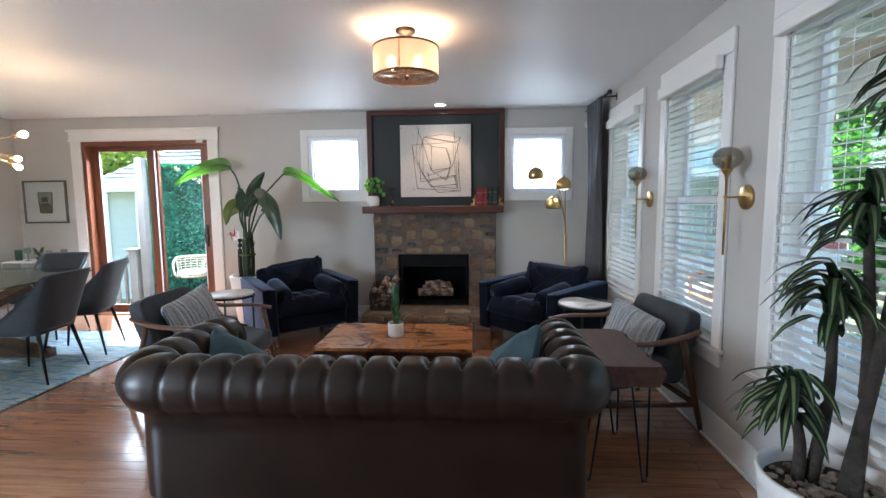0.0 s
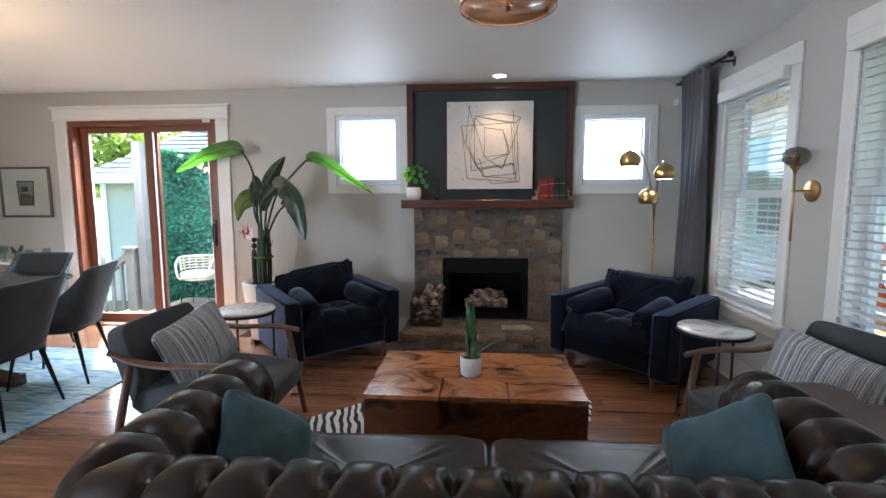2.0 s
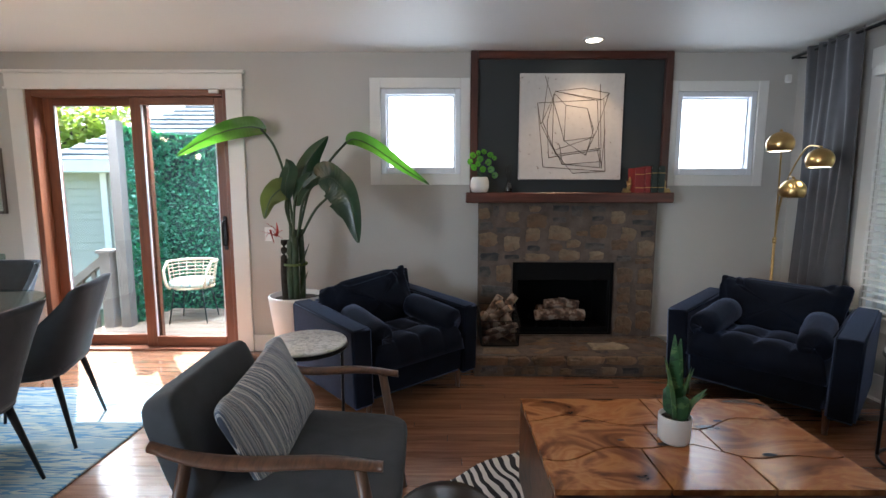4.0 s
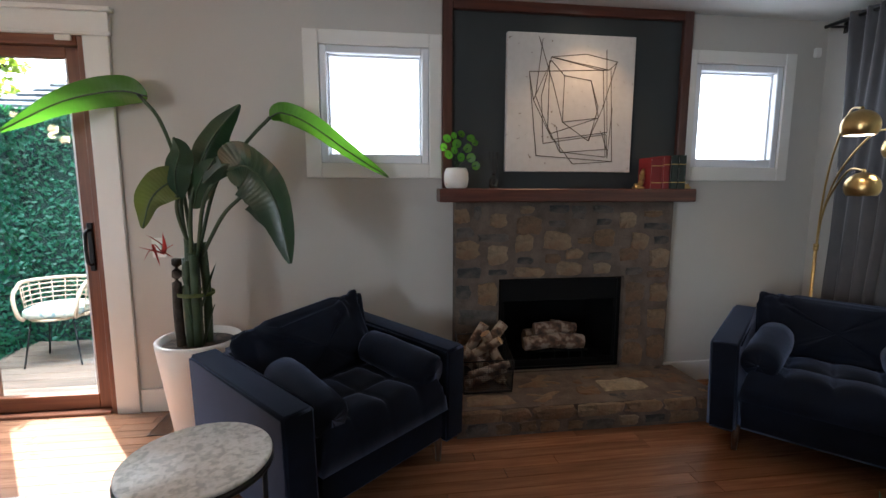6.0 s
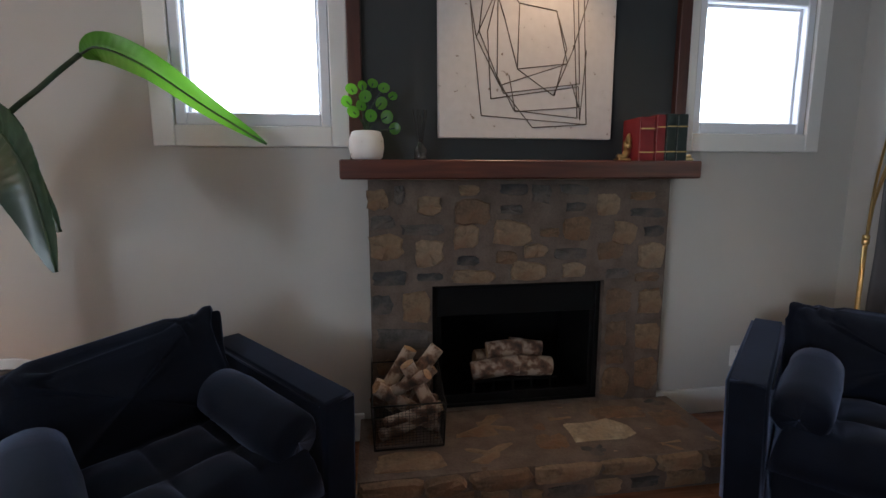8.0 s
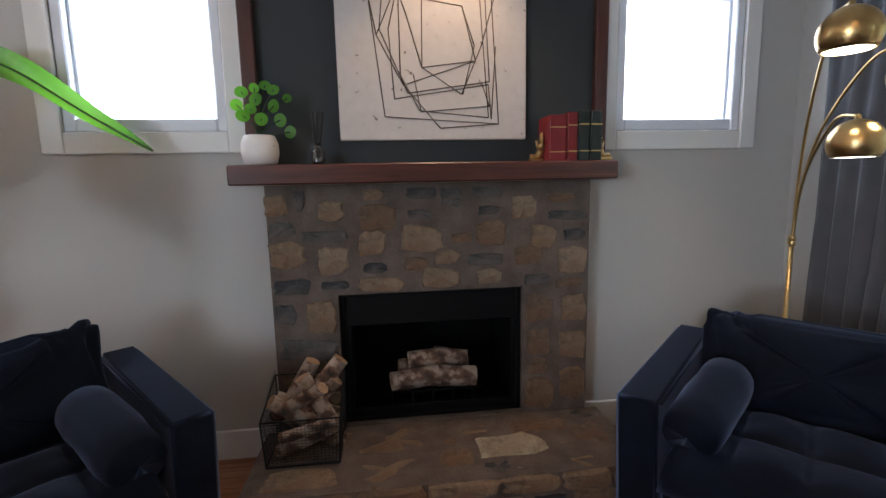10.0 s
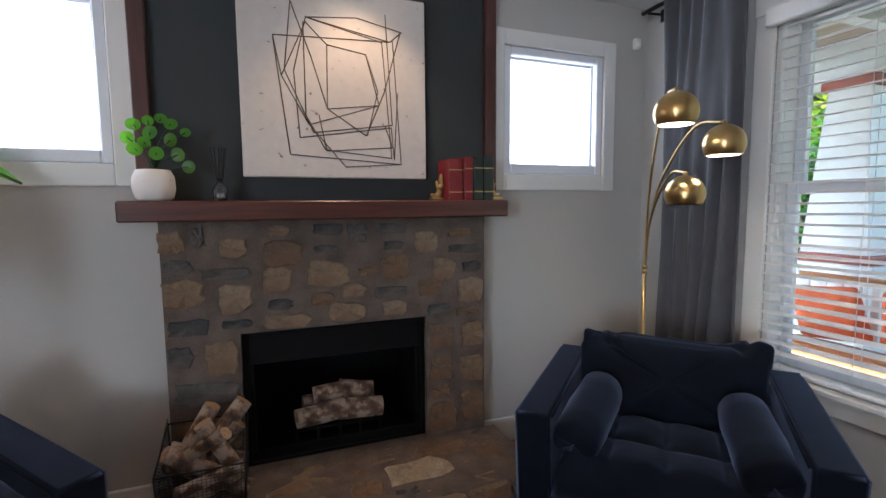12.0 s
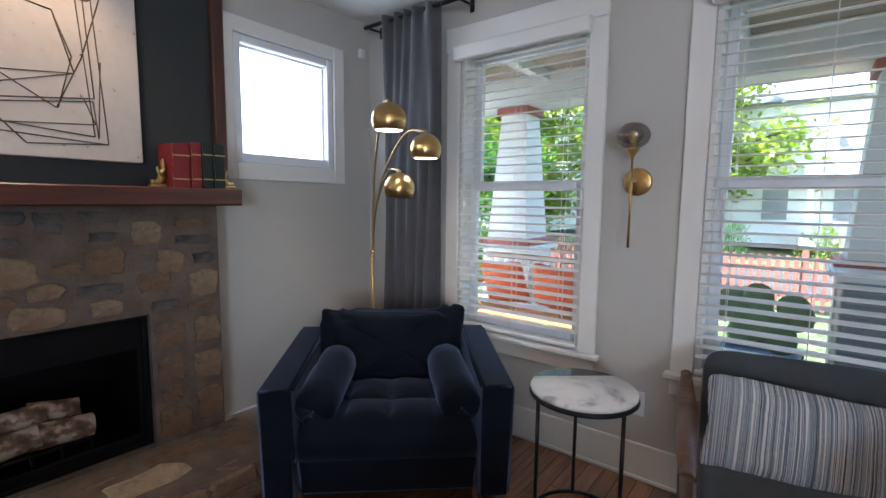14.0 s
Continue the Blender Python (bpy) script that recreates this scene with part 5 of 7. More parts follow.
# ---- lamps ----
def ceiling_lamp():
    t = thing("drum_ceiling_lamp", pose(-0.2, 3.1, 0), "drum ceiling lamp with sheer shade, bronze rings and glowing bulbs", "ceiling lamp")
    lathe("canopy", [(0, 2.439), (0.062, 2.439), (0.062, 2.425), (0.045, 2.412), (0.016, 2.408), (0.012, 2.35), (0, 2.35)], BRONZE, t, 28)
    lathe("shade", [(0.203, 2.155), (0.203, 2.325), (0.200, 2.325), (0.200, 2.155)], SHADE, t, 56)
    for z in (2.150, 2.322):
        lathe("ring", [(0.199, z), (0.206, z), (0.206, z + 0.010), (0.199, z + 0.010), (0.199, z)], BRONZE, t, 56)
    tubes("strut", [[(0, 0, 2.40), (0.2 * math.cos(a), 0.2 * math.sin(a), 2.33)] for a in (4.66, 2.56, 0.46)] + [[(0.2 * math.cos(a), 0.2 * math.sin(a), 2.15), (0.2 * math.cos(a), 0.2 * math.sin(a), 2.33)] for a in (4.66, 2.56, 0.46)] + [[(0, 0, 2.41), (0, 0, 2.16)]], 0.004, BRONZE, t, 6)
    lathe("diffuser", [(0.0, 2.160), (0.198, 2.162), (0.198, 2.164), (0.0, 2.164)], glass_mat("sheer_diffuser", (1, 0.9, 0.78), 0.2, 0.85), t, 48)
    lathe("finial", [(0, 2.135), (0.012, 2.14), (0.014, 2.152), (0.02, 2.158), (0, 2.16)], BRONZE, t, 16)
    for dx in (-0.085, 0.085):
        lathe("bulb", [(0, -0.035), (0.02, -0.028), (0.028, 0), (0.018, 0.03), (0.012, 0.05), (0, 0.05)], BULB, t, 16, pose(dx, -0.04, 2.225))


ceiling_lamp()
rl = thing("recessed_downlight", pose(-0.14, 5.28, 2.44), "round recessed downlight glowing in the ceiling", "downlight")
lathe("trim_ring", [(0.055, -0.001), (0.078, -0.001), (0.076, -0.008), (0.058, -0.010), (0.055, -0.001)], TRIM, rl, 36)
disc("lens", 0.056, -0.006, -0.002, LAMPDISC, rl, None, 36, 0.001)


def arc_lamp():
    t = thing("three_arm_floor_lamp", pose(1.20, 5.15, 0), "brass floor lamp with three lit globe shades on curved arms", "floor lamp")
    disc("base", 0.14, 0, 0.025, BRASS, t, None, 40, 0.006)
    tubes("pole", [[(0, 0, 0.02), (0, 0, 0.98)]], 0.0095, BRASS, t, 12)
    for z in (0.62, 0.98, 1.0):
        lathe("collar", [(0.009, -0.012), (0.014, -0.008), (0.014, 0.008), (0.009, 0.012)], BRASS, t, 14, pose(0, 0, z))
    tops = [Vector((0.812 - 1.2, 4.634 - 5.15, 1.700)), Vector((1.078 - 1.2, 4.655 - 5.15, 1.605)), Vector((0.999 - 1.2, 4.751 - 5.15, 1.42))]
    for p, k in zip(tops, ((0.40, 1.72), (0.5, 1.60), (0.55, 1.42))):
        mid = Vector((p.x * 0.25, p.y * 0.25, 1.0 + (p.z - 1.0) * 0.72))
        tubes("arm", [smooth_line([(0, 0, 0.96), (p.x * 0.06, p.y * 0.06, 1.0 + (p.z - 1.0) * 0.35), mid, (p.x * 0.65, p.y * 0.65, p.z + 0.015), tuple(p + Vector((0, 0, 0.012)))], 8)], 0.0055, BRASS, t, 8)
        r = 0.074
        prof = [(0.0, 0.0), (0.004, 0.022)]
        prof = [(0.001, r + 0.012), (0.008, r + 0.01), (0.009, r)] + [(r * math.sin(a), r * math.cos(a)) for a in [0.15 + i * (2.20 - 0.15) / 14 for i in range(15)]] + [((r - 0.003) * math.sin(2.18), (r - 0.003) * math.cos(2.18))] + [((r - 0.004) * math.sin(a), (r - 0.004) * math.cos(a)) for a in (1.8, 1.2, 0.6, 0.1)]
        lathe("globe_shade", prof, BRASS, t, 36, pose(p.x, p.y, p.z - r + 0.002))
        disc("glow", 0.055, -0.052, -0.047, LAMPDISC, t, pose(p.x, p.y, p.z - r + 0.012), 28, 0.001)


arc_lamp()


def sconce(y):
    t = thing("globe_wall_sconce", pose(XR, y, 1.385), "brass wall sconce with a smoked glass globe on a long rod", "sconce", "wall sconces")
    lathe("backplate", [(0, 0), (0.062, 0), (0.062, 0.012), (0.056, 0.016), (0, 0.016)], BRASS, t, 36, pose(0, 0, 0, 0, -90, 0))
    tubes("arm", [[(-0.01, 0, 0), (-0.115, 0, 0)]], 0.006, BRASS, t, 10)
    tubes("rod", [[(-0.105, 0, -0.29), (-0.105, 0, 0.12)]], 0.006, BRASS, t, 10)
    lathe("cup", [(0.006, 0.09), (0.010, 0.11), (0.028, 0.135), (0.030, 0.14), (0.0, 0.14)], BRASS, t, 20, pose(-0.105, 0, 0))
    r = 0.066
    lathe("globe", [(r * 1.05 * math.sin(a), -r * 0.86 * math.cos(a)) for a in [0.33 + i * (math.pi - 0.33) / 20 for i in range(21)]], SMOKE, t, 36, pose(-0.105, 0, 0.193))
    lathe("bulb", [(0, -0.05), (0.012, -0.045), (0.012, -0.02), (0.02, 0.0), (0.015, 0.02), (0, 0.03)], BRASS, t, 14, pose(-0.105, 0, 0.185))


sconce(3.825)
sconce(2.555)


def chandelier():
    t = thing("branched_chandelier", pose(-3.95, 3.75, 0), "brass branched chandelier with bare glowing bulbs over the dining table", "chandelier")
    lathe("canopy", [(0, 2.439), (0.06, 2.439), (0.06, 2.42), (0, 2.42)], BRASS, t, 24)
    tubes("rod", [[(0, 0, 2.42), (0, 0, 1.86)]], 0.008, BRASS, t, 8)
    lathe("hub", [(0, -0.04), (0.03, -0.03), (0.035, 0), (0.03, 0.03), (0, 0.04)], BRASS, t, 20, pose(0, 0, 1.88))
    for p in ((0.62, -0.13, 1.935), (-0.10, 0.50, 1.82), (-0.05, 0.45, 1.74), (-0.65, -0.35, 1.85), (0.2, -0.6, 1.9), (-0.5, 0.3, 1.95)):
        e = Vector(p)
        c = Vector((0, 0, 1.88))
        d = (e - c).normalized()
        tubes("arm", [[c, e - d * 0.05]], 0.006, BRASS, t, 8)
        tubes("socket", [[e - d * 0.10, e - d * 0.03]], 0.016, BRASS, t, 10)
        q = d.to_track_quat("Z", "Y").to_matrix().to_4x4()
        lathe("bulb", [(0.012, -0.03), (0.018, -0.015), (0.028, 0.012), (0.026, 0.03), (0.014, 0.044), (0, 0.047)], BULB, t, 16, Matrix.Translation(e) @ q)


chandelier()


# ---- curtain and wall fittings ----
def curtain():
    t = thing("grey_curtain", pose(0, 0, 0), "charcoal grey pleated floor-length curtain gathered on a black rod", "curtain")
    v, fc = [], []
    n, nz = 110, 14
    for j in range(nz + 1):
        z = 0.02 + (2.40 - 0.02) * j / nz
        for i in range(n + 1):
            u = i / n
            y = 4.885 + 0.46 * u + 0.012 * math.sin(z * 2 + u * 8)
            a = 0.058 * (0.6 + 0.4 * math.sin(z * 1.1 + u * 5)) * (1 - 0.35 * j / nz)
            v.append((1.475 + a * math.sin(u * 2 * math.pi * 5.2) + 0.018 * math.sin(u * 33 + z * 1.7), y, z))
    for j in range(nz):
        for i in range(n):
            fc.append((j * (n + 1) + i, j * (n + 1) + i + 1, (j + 1) * (n + 1) + i + 1, (j + 1) * (n + 1) + i))
    c = put("cloth", v, fc, CURTAIN, t, True)
    c.modifiers.new("thick", "SOLIDIFY").thickness = 0.004
    r = thing("curtain_rod", pose(0, 0, 0), "black curtain rod on wall brackets", "curtain rod")
    tubes("rod", [[(1.475, 4.62, 2.375), (1.475, 5.50, 2.375)]], 0.012, BLACKMETAL, r, 12)
    for y in (4.75, 5.46):
        tubes("bracket", [[(XR, y, 2.37), (1.475, y, 2.363)]], 0.007, BLACKMETAL, r, 8)
        box("plate", XR - 0.006, XR - 0.0005, y - 0.015, y + 0.015, 2.33, 2.40, BLACKMETAL, r)
    lathe("finial", [(0, 0), (0.02, 0.006), (0.024, 0.02), (0.018, 0.032), (0, 0.036)], BLACKMETAL, r, 16, pose(1.475, 4.62, 2.375, 90, 0, 0))


curtain()


def wall_plate(name, m, label, toggles):
    t = thing(name, m, label, "wall plate")
    box("plate", -0.038, 0.038, -0.006, -0.0005, -0.058, 0.058, PLASTIC, t, 0.003)
    if toggles:
        box("rocker", -0.016, 0.016, -0.010, -0.0062, -0.032, 0.032, PLASTIC, t, 0.002)
    else:
        for z in (-0.025, 0.025):
            disc("socket", 0.017, 0, 0.002, PLASTIC, t, pose(0, -0.0062, z, 90, 0, 0), 20, 0.0005)
            boxes("slot", [(-0.008, -0.006, -0.0092, -0.0083, z - 0.006, z + 0.006), (0.006, 0.008, -0.0092, -0.0083, z - 0.006, z + 0.006)], BLACKMETAL, t, 0)


wall_plate("light_switch", pose(-2.67, YB, 0.995), "white rocker light switch on the wall", True)
wall_plate("power_outlet", pose(1.0, YB, 0.31), "white power outlet on the wall", False)
wall_plate("power_outlet", pose(XR, 3.78, 0.36, 0, 0, 90) @ pose(0, 0, 0, 0, 0, 180), "white power outlet above the baseboard", False)
ms = thing("motion_sensor", pose(1.50, YB, 2.235), "small white motion sensor high on the wall", "sensor")
box("case", -0.022, 0.022, -0.03, -0.0005, -0.03, 0.03, PLASTIC, ms, 0.006, None, 2)
vent = thing("floor_vent", pose(-2.62, 5.40, 0), "bronze slotted floor register beside the plant", "vent")
boxes("grille", [(-0.05, 0.05, -0.13, -0.12, 0, 0.004), (-0.05, 0.05, 0.12, 0.13, 0, 0.004)] + [(-0.05 + 0.0143 * k, -0.046 + 0.0143 * k, -0.12, 0.12, 0, 0.004) for k in range(8)], BRONZE, vent, 0)


def picture():
    t = thing("framed_print", pose(-5.09, YB, 1.425), "framed print of a drinking glass in a wide white mat", "picture")
    w, h = 0.285, 0.265
    boxes("frame", [(-w, -w + 0.022, -0.028, -0.001, -h, h), (w - 0.022, w, -0.028, -0.001, -h, h), (-w + 0.022, w - 0.022, -0.028, -0.001, h - 0.022, h), (-w + 0.022, w - 0.022, -0.028, -0.001, -h, -h + 0.022)], FRAME, t)
    box("mat_board", -w + 0.02, w - 0.02, -0.014, -0.002, -h + 0.02, h - 0.02, PAPER, t, 0)
    put("glass_outline", [(-0.10, -0.0145, 0.12), (0.10, -0.0145, 0.12), (0.085, -0.0145, -0.14), (-0.085, -0.0145, -0.14)], [(0, 1, 2, 3)], BRONZE, t)
    put("glass_light", [(-0.088, -0.015, 0.112), (0.088, -0.015, 0.112), (0.077, -0.015, -0.04), (-0.077, -0.015, -0.04)], [(0, 1, 2, 3)], mat("print_grey", (0.30, 0.29, 0.25), 0.7, 0, 0.3, 12, 0), t)
    boxes("ice", [(-0.05, 0.03, -0.0165, -0.0155, 0.0, 0.06), (-0.06, 0.05, -0.0165, -0.0155, -0.06, -0.015)], INK, t, 0.0)
    put("drink", [(-0.075, -0.0155, -0.045), (0.075, -0.0155, -0.045), (0.07, -0.0155, -0.125), (-0.07, -0.0155, -0.125)], [(0, 1, 2, 3)], mat("print_olive", (0.16, 0.13, 0.05), 0.7, 0, 0.3, 12, 0), t)
    g = box("pane", -w + 0.021, w - 0.021, -0.022, -0.020, -h + 0.021, h - 0.021, CLEAR, t, 0)
    g.visible_shadow = False


picture()


# ---- bird of paradise ----
def big_leaf(name, line, width, material, parent, fold=0.2, droop=0.0, wave=0.03, cross=8, up=(0.25, 1, 0.35)):
    ob = put(name, *leaf_data(smooth_line(line, 26), width, fold, cross, 0.75, droop, wave, up), material, parent, True)
    tubes("midrib", [smooth_line(line, 6)], 0.0045, STEM, ob, 6)
    return ob


def bird_of_paradise():
    o = Vector((-2.33, 5.17, 0))
    t = thing("bird_of_paradise_plant", pose(*o), "tall bird of paradise with arching leaves in white planter", "plant")
    lathe("planter", [(0, 0.04), (0.125, 0.04), (0.135, 0.05), (0.20, 0.55), (0.202, 0.575), (0.195, 0.58), (0.182, 0.575), (0.178, 0.53), (0, 0.53)], CERAMIC, t, 44)
    boxes("foot", [(-0.11, -0.07, -0.11, 0.11, 0, 0.04), (0.07, 0.11, -0.11, 0.11, 0, 0.04)], WALNUT, t)
    disc("soil", 0.178, 0.50, 0.545, SOIL, t, None, 36)
    g = lambda x, y, z: (x - o.x, y - o.y, z)
    lines, rng = [], random.Random(6)
    for k in range(11):
        a = rng.uniform(0, 6.28)
        r = rng.uniform(0.01, 0.055)
        lines.append(smooth_line([(r * math.cos(a), r * math.sin(a), 0.53), (r * math.cos(a) * 1.1, r * math.sin(a) * 1.1, 0.8), (r * math.cos(a) * 0.9, r * math.sin(a) * 0.9, rng.uniform(0.92, 1.10))], 5))
    tubes("stalk", lines, 0.021, STEM, t, 10)
    tubes("husk", [smooth_line([(-0.075, -0.03, 0.53), (-0.08, -0.03, 0.75), (-0.07, -0.03, 0.99)], 8)], 0.022, TRUNK, t, 10)
    for dx, z in ((0.075, 0.66), (-0.02, 0.70), (0.085, 0.86)):
        put("sheath", *leaf_data(smooth_line([(dx * 0.5, -0.05, z - 0.12), (dx, -0.06, z), (dx * 1.5, -0.07, z + 0.11)], 4), 0.016, 0.3, 4), STEM, t, True)
    lathe("tie", [(0.085, 0.80), (0.088, 0.805), (0.088, 0.815), (0.085, 0.82)], LEAF_PALE, t, 24)
    st = [[(0, 0, 1.0), g(-2.40, 5.25, 1.40), g(-2.52, 5.36, 1.68), g(-2.64, 5.42, 1.82)], [(0.02, 0, 1.0), g(-2.22, 5.25, 1.38), g(-2.08, 5.36, 1.60), g(-1.985, 5.42, 1.72)], [(0.03, -0.03, 1.0), g(-2.22, 5.05, 1.28), g(-2.10, 5.0, 1.42)],
        [(0, -0.03, 1.0), g(-2.29, 5.07, 1.25), g(-2.25, 5.06, 1.38)], [(-0.02, 0, 1.0), g(-2.36, 5.14, 1.22), g(-2.33, 5.10, 1.39)], [(0.04, 0, 1.0), g(-2.16, 5.1, 1.2), g(-2.05, 5.05, 1.30)], [(0, 0, 1.0), g(-2.36, 5.1, 1.2), g(-2.34, 5.05, 1.3)]]
    tubes("leaf_stem", [smooth_line(s, 7) for s in st], 0.0095, STEM, t, 8)
    # the two upper leaves carry their light in the brighter green
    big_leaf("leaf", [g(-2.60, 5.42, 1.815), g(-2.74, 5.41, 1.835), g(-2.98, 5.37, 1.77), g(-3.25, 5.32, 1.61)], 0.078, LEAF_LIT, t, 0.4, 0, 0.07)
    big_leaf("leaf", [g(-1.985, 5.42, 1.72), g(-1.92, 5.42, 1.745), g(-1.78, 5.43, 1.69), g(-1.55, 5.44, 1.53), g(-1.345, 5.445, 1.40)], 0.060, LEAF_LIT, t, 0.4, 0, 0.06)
    big_leaf("leaf", [g(-2.10, 5.0, 1.42), g(-1.98, 4.93, 1.43), g(-1.86, 4.88, 1.28), g(-1.80, 4.855, 1.0)], 0.125, LEAF, t, -0.1, 0.25, 0.07)
    big_leaf("leaf", [g(-2.25, 5.06, 1.38), g(-2.215, 5.05, 1.48), g(-2.14, 5.04, 1.60), g(-2.03, 5.03, 1.72)], 0.072, LEAF, t, 0.45, 0, 0.05)
    big_leaf("leaf", [g(-2.30, 5.10, 1.37), g(-2.37, 5.07, 1.365), g(-2.45, 5.05, 1.29), g(-2.50, 5.05, 1.15)], 0.082, LEAF_PALE, t, -0.25, 0.15, 0.10)
    big_leaf("leaf", [g(-2.05, 5.05, 1.30), g(-1.97, 5.03, 1.32), g(-1.90, 5.0, 1.22), g(-1.86, 4.99, 1.10)], 0.09, LEAF, t, -0.3, 0.2, 0.05)
    big_leaf("leaf", [g(-2.34, 5.06, 1.28), g(-2.33, 5.02, 1.40), g(-2.29, 4.99, 1.50), g(-2.30, 4.96, 1.56)], 0.062, LEAF, t, 0.35, 0, 0.05)
    big_leaf("leaf", [g(-2.2, 5.0, 1.36), g(-2.1, 4.98, 1.44), g(-1.98, 4.96, 1.44), g(-1.90, 4.95, 1.40)], 0.05, LEAF, t, 0.3, 0, 0.03)
    big_leaf("leaf", [g(-2.28, 5.08, 1.24), g(-2.24, 5.04, 1.34), g(-2.18, 5.0, 1.42), g(-2.14, 4.98, 1.47)], 0.06, LEAF, t, 0.3, 0, 0.04)
    for a in range(7):
        put("petal", *leaf_data(smooth_line([g(-2.43, 5.08, 1.02), g(-2.45 + 0.03 * math.cos(a), 5.07, 1.05 + 0.02 * math.sin(a * 2)), g(-2.45 + 0.085 * math.cos(a * 0.9 + 1.2), 5.06, 1.05 + 0.08 * math.sin(a * 0.9 + 1.2))], 4), 0.010, 0.3, 2), RED, t)


bird_of_paradise()


def dracaena():
    rng = random.Random(9)
    o = Vector((1.345, 1.61, 0))
    t = thing("dracaena_plant", pose(*o), "variegated dracaena in a large white pot with pebbles", "plant")
    lathe("pot", [(0, 0), (0.13, 0), (0.145, 0.02), (0.19, 0.44), (0.196, 0.485), (0.188, 0.49), (0.178, 0.48), (0.175, 0.44), (0, 0.44)], CERAMIC, t, 48)
    disc("soil", 0.175, 0.42, 0.444, SOIL, t, None, 36)
    bm = bmesh.new()
    bmesh.ops.create_icosphere(bm, subdivisions=1, radius=1)
    me = bpy.data.meshes.new("pebble")
    bm.to_mesh(me)
    bm.free()
    me.materials.append(PEBBLE)
    me.polygons.foreach_set("use_smooth", [True] * len(me.polygons))
    for k in range(130):
        a, r = rng.uniform(0, 6.283), 0.16 * math.sqrt(rng.random())
        p = new("pebble", me)
        p.parent = t
        p.matrix_basis = Matrix.Translation((r * math.cos(a), r * math.sin(a), 0.449)) @ Euler((0, 0, rng.uniform(0, 6))).to_matrix().to_4x4() @ Matrix.Diagonal((rng.uniform(0.012, 0.022), rng.uniform(0.01, 0.016), 0.009, 1))
    canes = [((0.03, -0.02), (0.09, -0.12), 1.66), ((0.04, -0.05), (0.04, -0.02), 1.33), ((-0.02, 0.05), (0.0, 0.03), 1.06), ((-0.06, 0.05), (-0.10, 0.05), 0.73)]
    for (x0, y0), (x1, y1), h in canes:
        ln = smooth_line([(x0, y0, 0.43), ((x0 + x1) / 2 + 0.02, (y0 + y1) / 2, 0.43 + (h - 0.43) * 0.5), (x1, y1, h)], 8)
        tubes("cane", [ln], [0.022 - 0.010 * i / len(ln) for i in range(len(ln))], TRUNK, t, 10)
        blades, pales = [], []
        for k in range(46):
            a = k * 2.4 + rng.uniform(-0.3, 0.3)
            el = rng.uniform(0.1, 1.25)
            ln2 = rng.uniform(0.13, 0.22)
            d = Vector((math.cos(a), math.sin(a), 0))
            b = Vector((x1, y1, h + 0.03 - 0.15 * rng.random()))
            if d.x > 0.2:
                ln2 *= 0.55
            pts = smooth_line([b, b + d * ln2 * 0.3 * math.cos(el) + Vector((0, 0, ln2 * 0.40 * math.sin(el) + 0.03)), b + d * ln2 * 0.7 + Vector((0, 0, ln2 * 0.38 * math.sin(el))), b + d * ln2 * 0.95 + Vector((0, 0, ln2 * (0.34 * math.sin(el) - 0.26)))], 4)
            blades.append(leaf_data(pts, 0.018, 0.3, 4, 0.6))
            pales.append(leaf_data([p + Vector((0, 0, 0.0045)) for p in pts], 0.0055, 0.1, 2, 0.6))
        for q in blades:
            put("leaf", *q, DRAC, t, True)
        put("leaf_stripe", *merge(pales), DRACPALE, t, True)["kind"] = "stuff"


dracaena()


# ---- dining area ----
rug = box("dining_rug", -5.2, -2.945, 1.9, 4.80, 0.0005, 0.012, RUGMAT, None, 0.005)
tagged(rug, "blue and grey distressed stripe rug under the dining table", "rug")


def dining_chair(m):
    c = thing("dining_chair", m, "slate grey upholstered dining chair on tapered dark legs", "chair", "chairs round the dining table")
    v, fc = [], []
    nu, nv = 24, 16
    # one shell: the seat's back edge rises into a curved back with wings
    for side in (0, 1):
        off = 0.0 if side == 0 else 0.035
        for j in range(nv + 1):
            t = j / nv
            z = 0.42 + 0.44 * t
            half = 0.235 - 0.015 * t
            lean = 0.12 * t
            wrap = (0.33 * (1 - t) ** 1.3 + 0.03)
            for i in range(nu + 1):
                u = 2 * i / nu - 1
                x = (half + off) * math.sin(u * math.pi / 2) ** 1 if False else (half + off) * math.copysign(abs(math.sin(u * math.pi / 2)) ** 0.85, u)
                y = 0.20 + lean - wrap * abs(u) ** 3 + off * (1 - abs(u) ** 3)
                zz = z - 0.02 * abs(u) ** 6 * t
                v.append((x, y, zz))
    w = nu + 1
    S = (nv + 1) * w
    for j in range(nv):
        for i in range(nu):
            a = j * w + i
            fc += [(a, a + 1, a + w + 1, a + w), (S + a, S + a + w, S + a + w + 1, S + a + 1)]
    for i in range(nu):
        a = nv * w + i
        fc += [(a, a + 1, S + a + 1, S + a), (i, S + i, S + i + 1, i + 1)]
    for j in range(nv):
        for a in (j * w, j * w + nu):
            fc.append((a, a + w, S + a + w, S + a))
    put("back_shell", v, fc, DINECLOTH, c, True)
    pillow("seat", 0.235, 0.235, 0.055, DINECLOTH, c, pose(0, -0.02, 0.435), 0.35, 0, 0.002, 1, 44)
    for x in (-1, 1):
        for y0, y1 in ((-0.17, -0.235), (0.17, 0.25)):
            tubes("leg", [[(x * 0.17, y0, 0.41), (x * 0.225, y1, 0.013)]], [0.017, 0.008], BLACKMETAL, c, 10)
    return c


dc = dining_chair(pose(-3.30, 3.52, 0, 0, 0, -82))
copy_thing(dc, pose(-3.45, 4.16, 0, 0, 0, -70))
copy_thing(dc, pose(-4.28, 4.66, 0, 0, 0, 8))


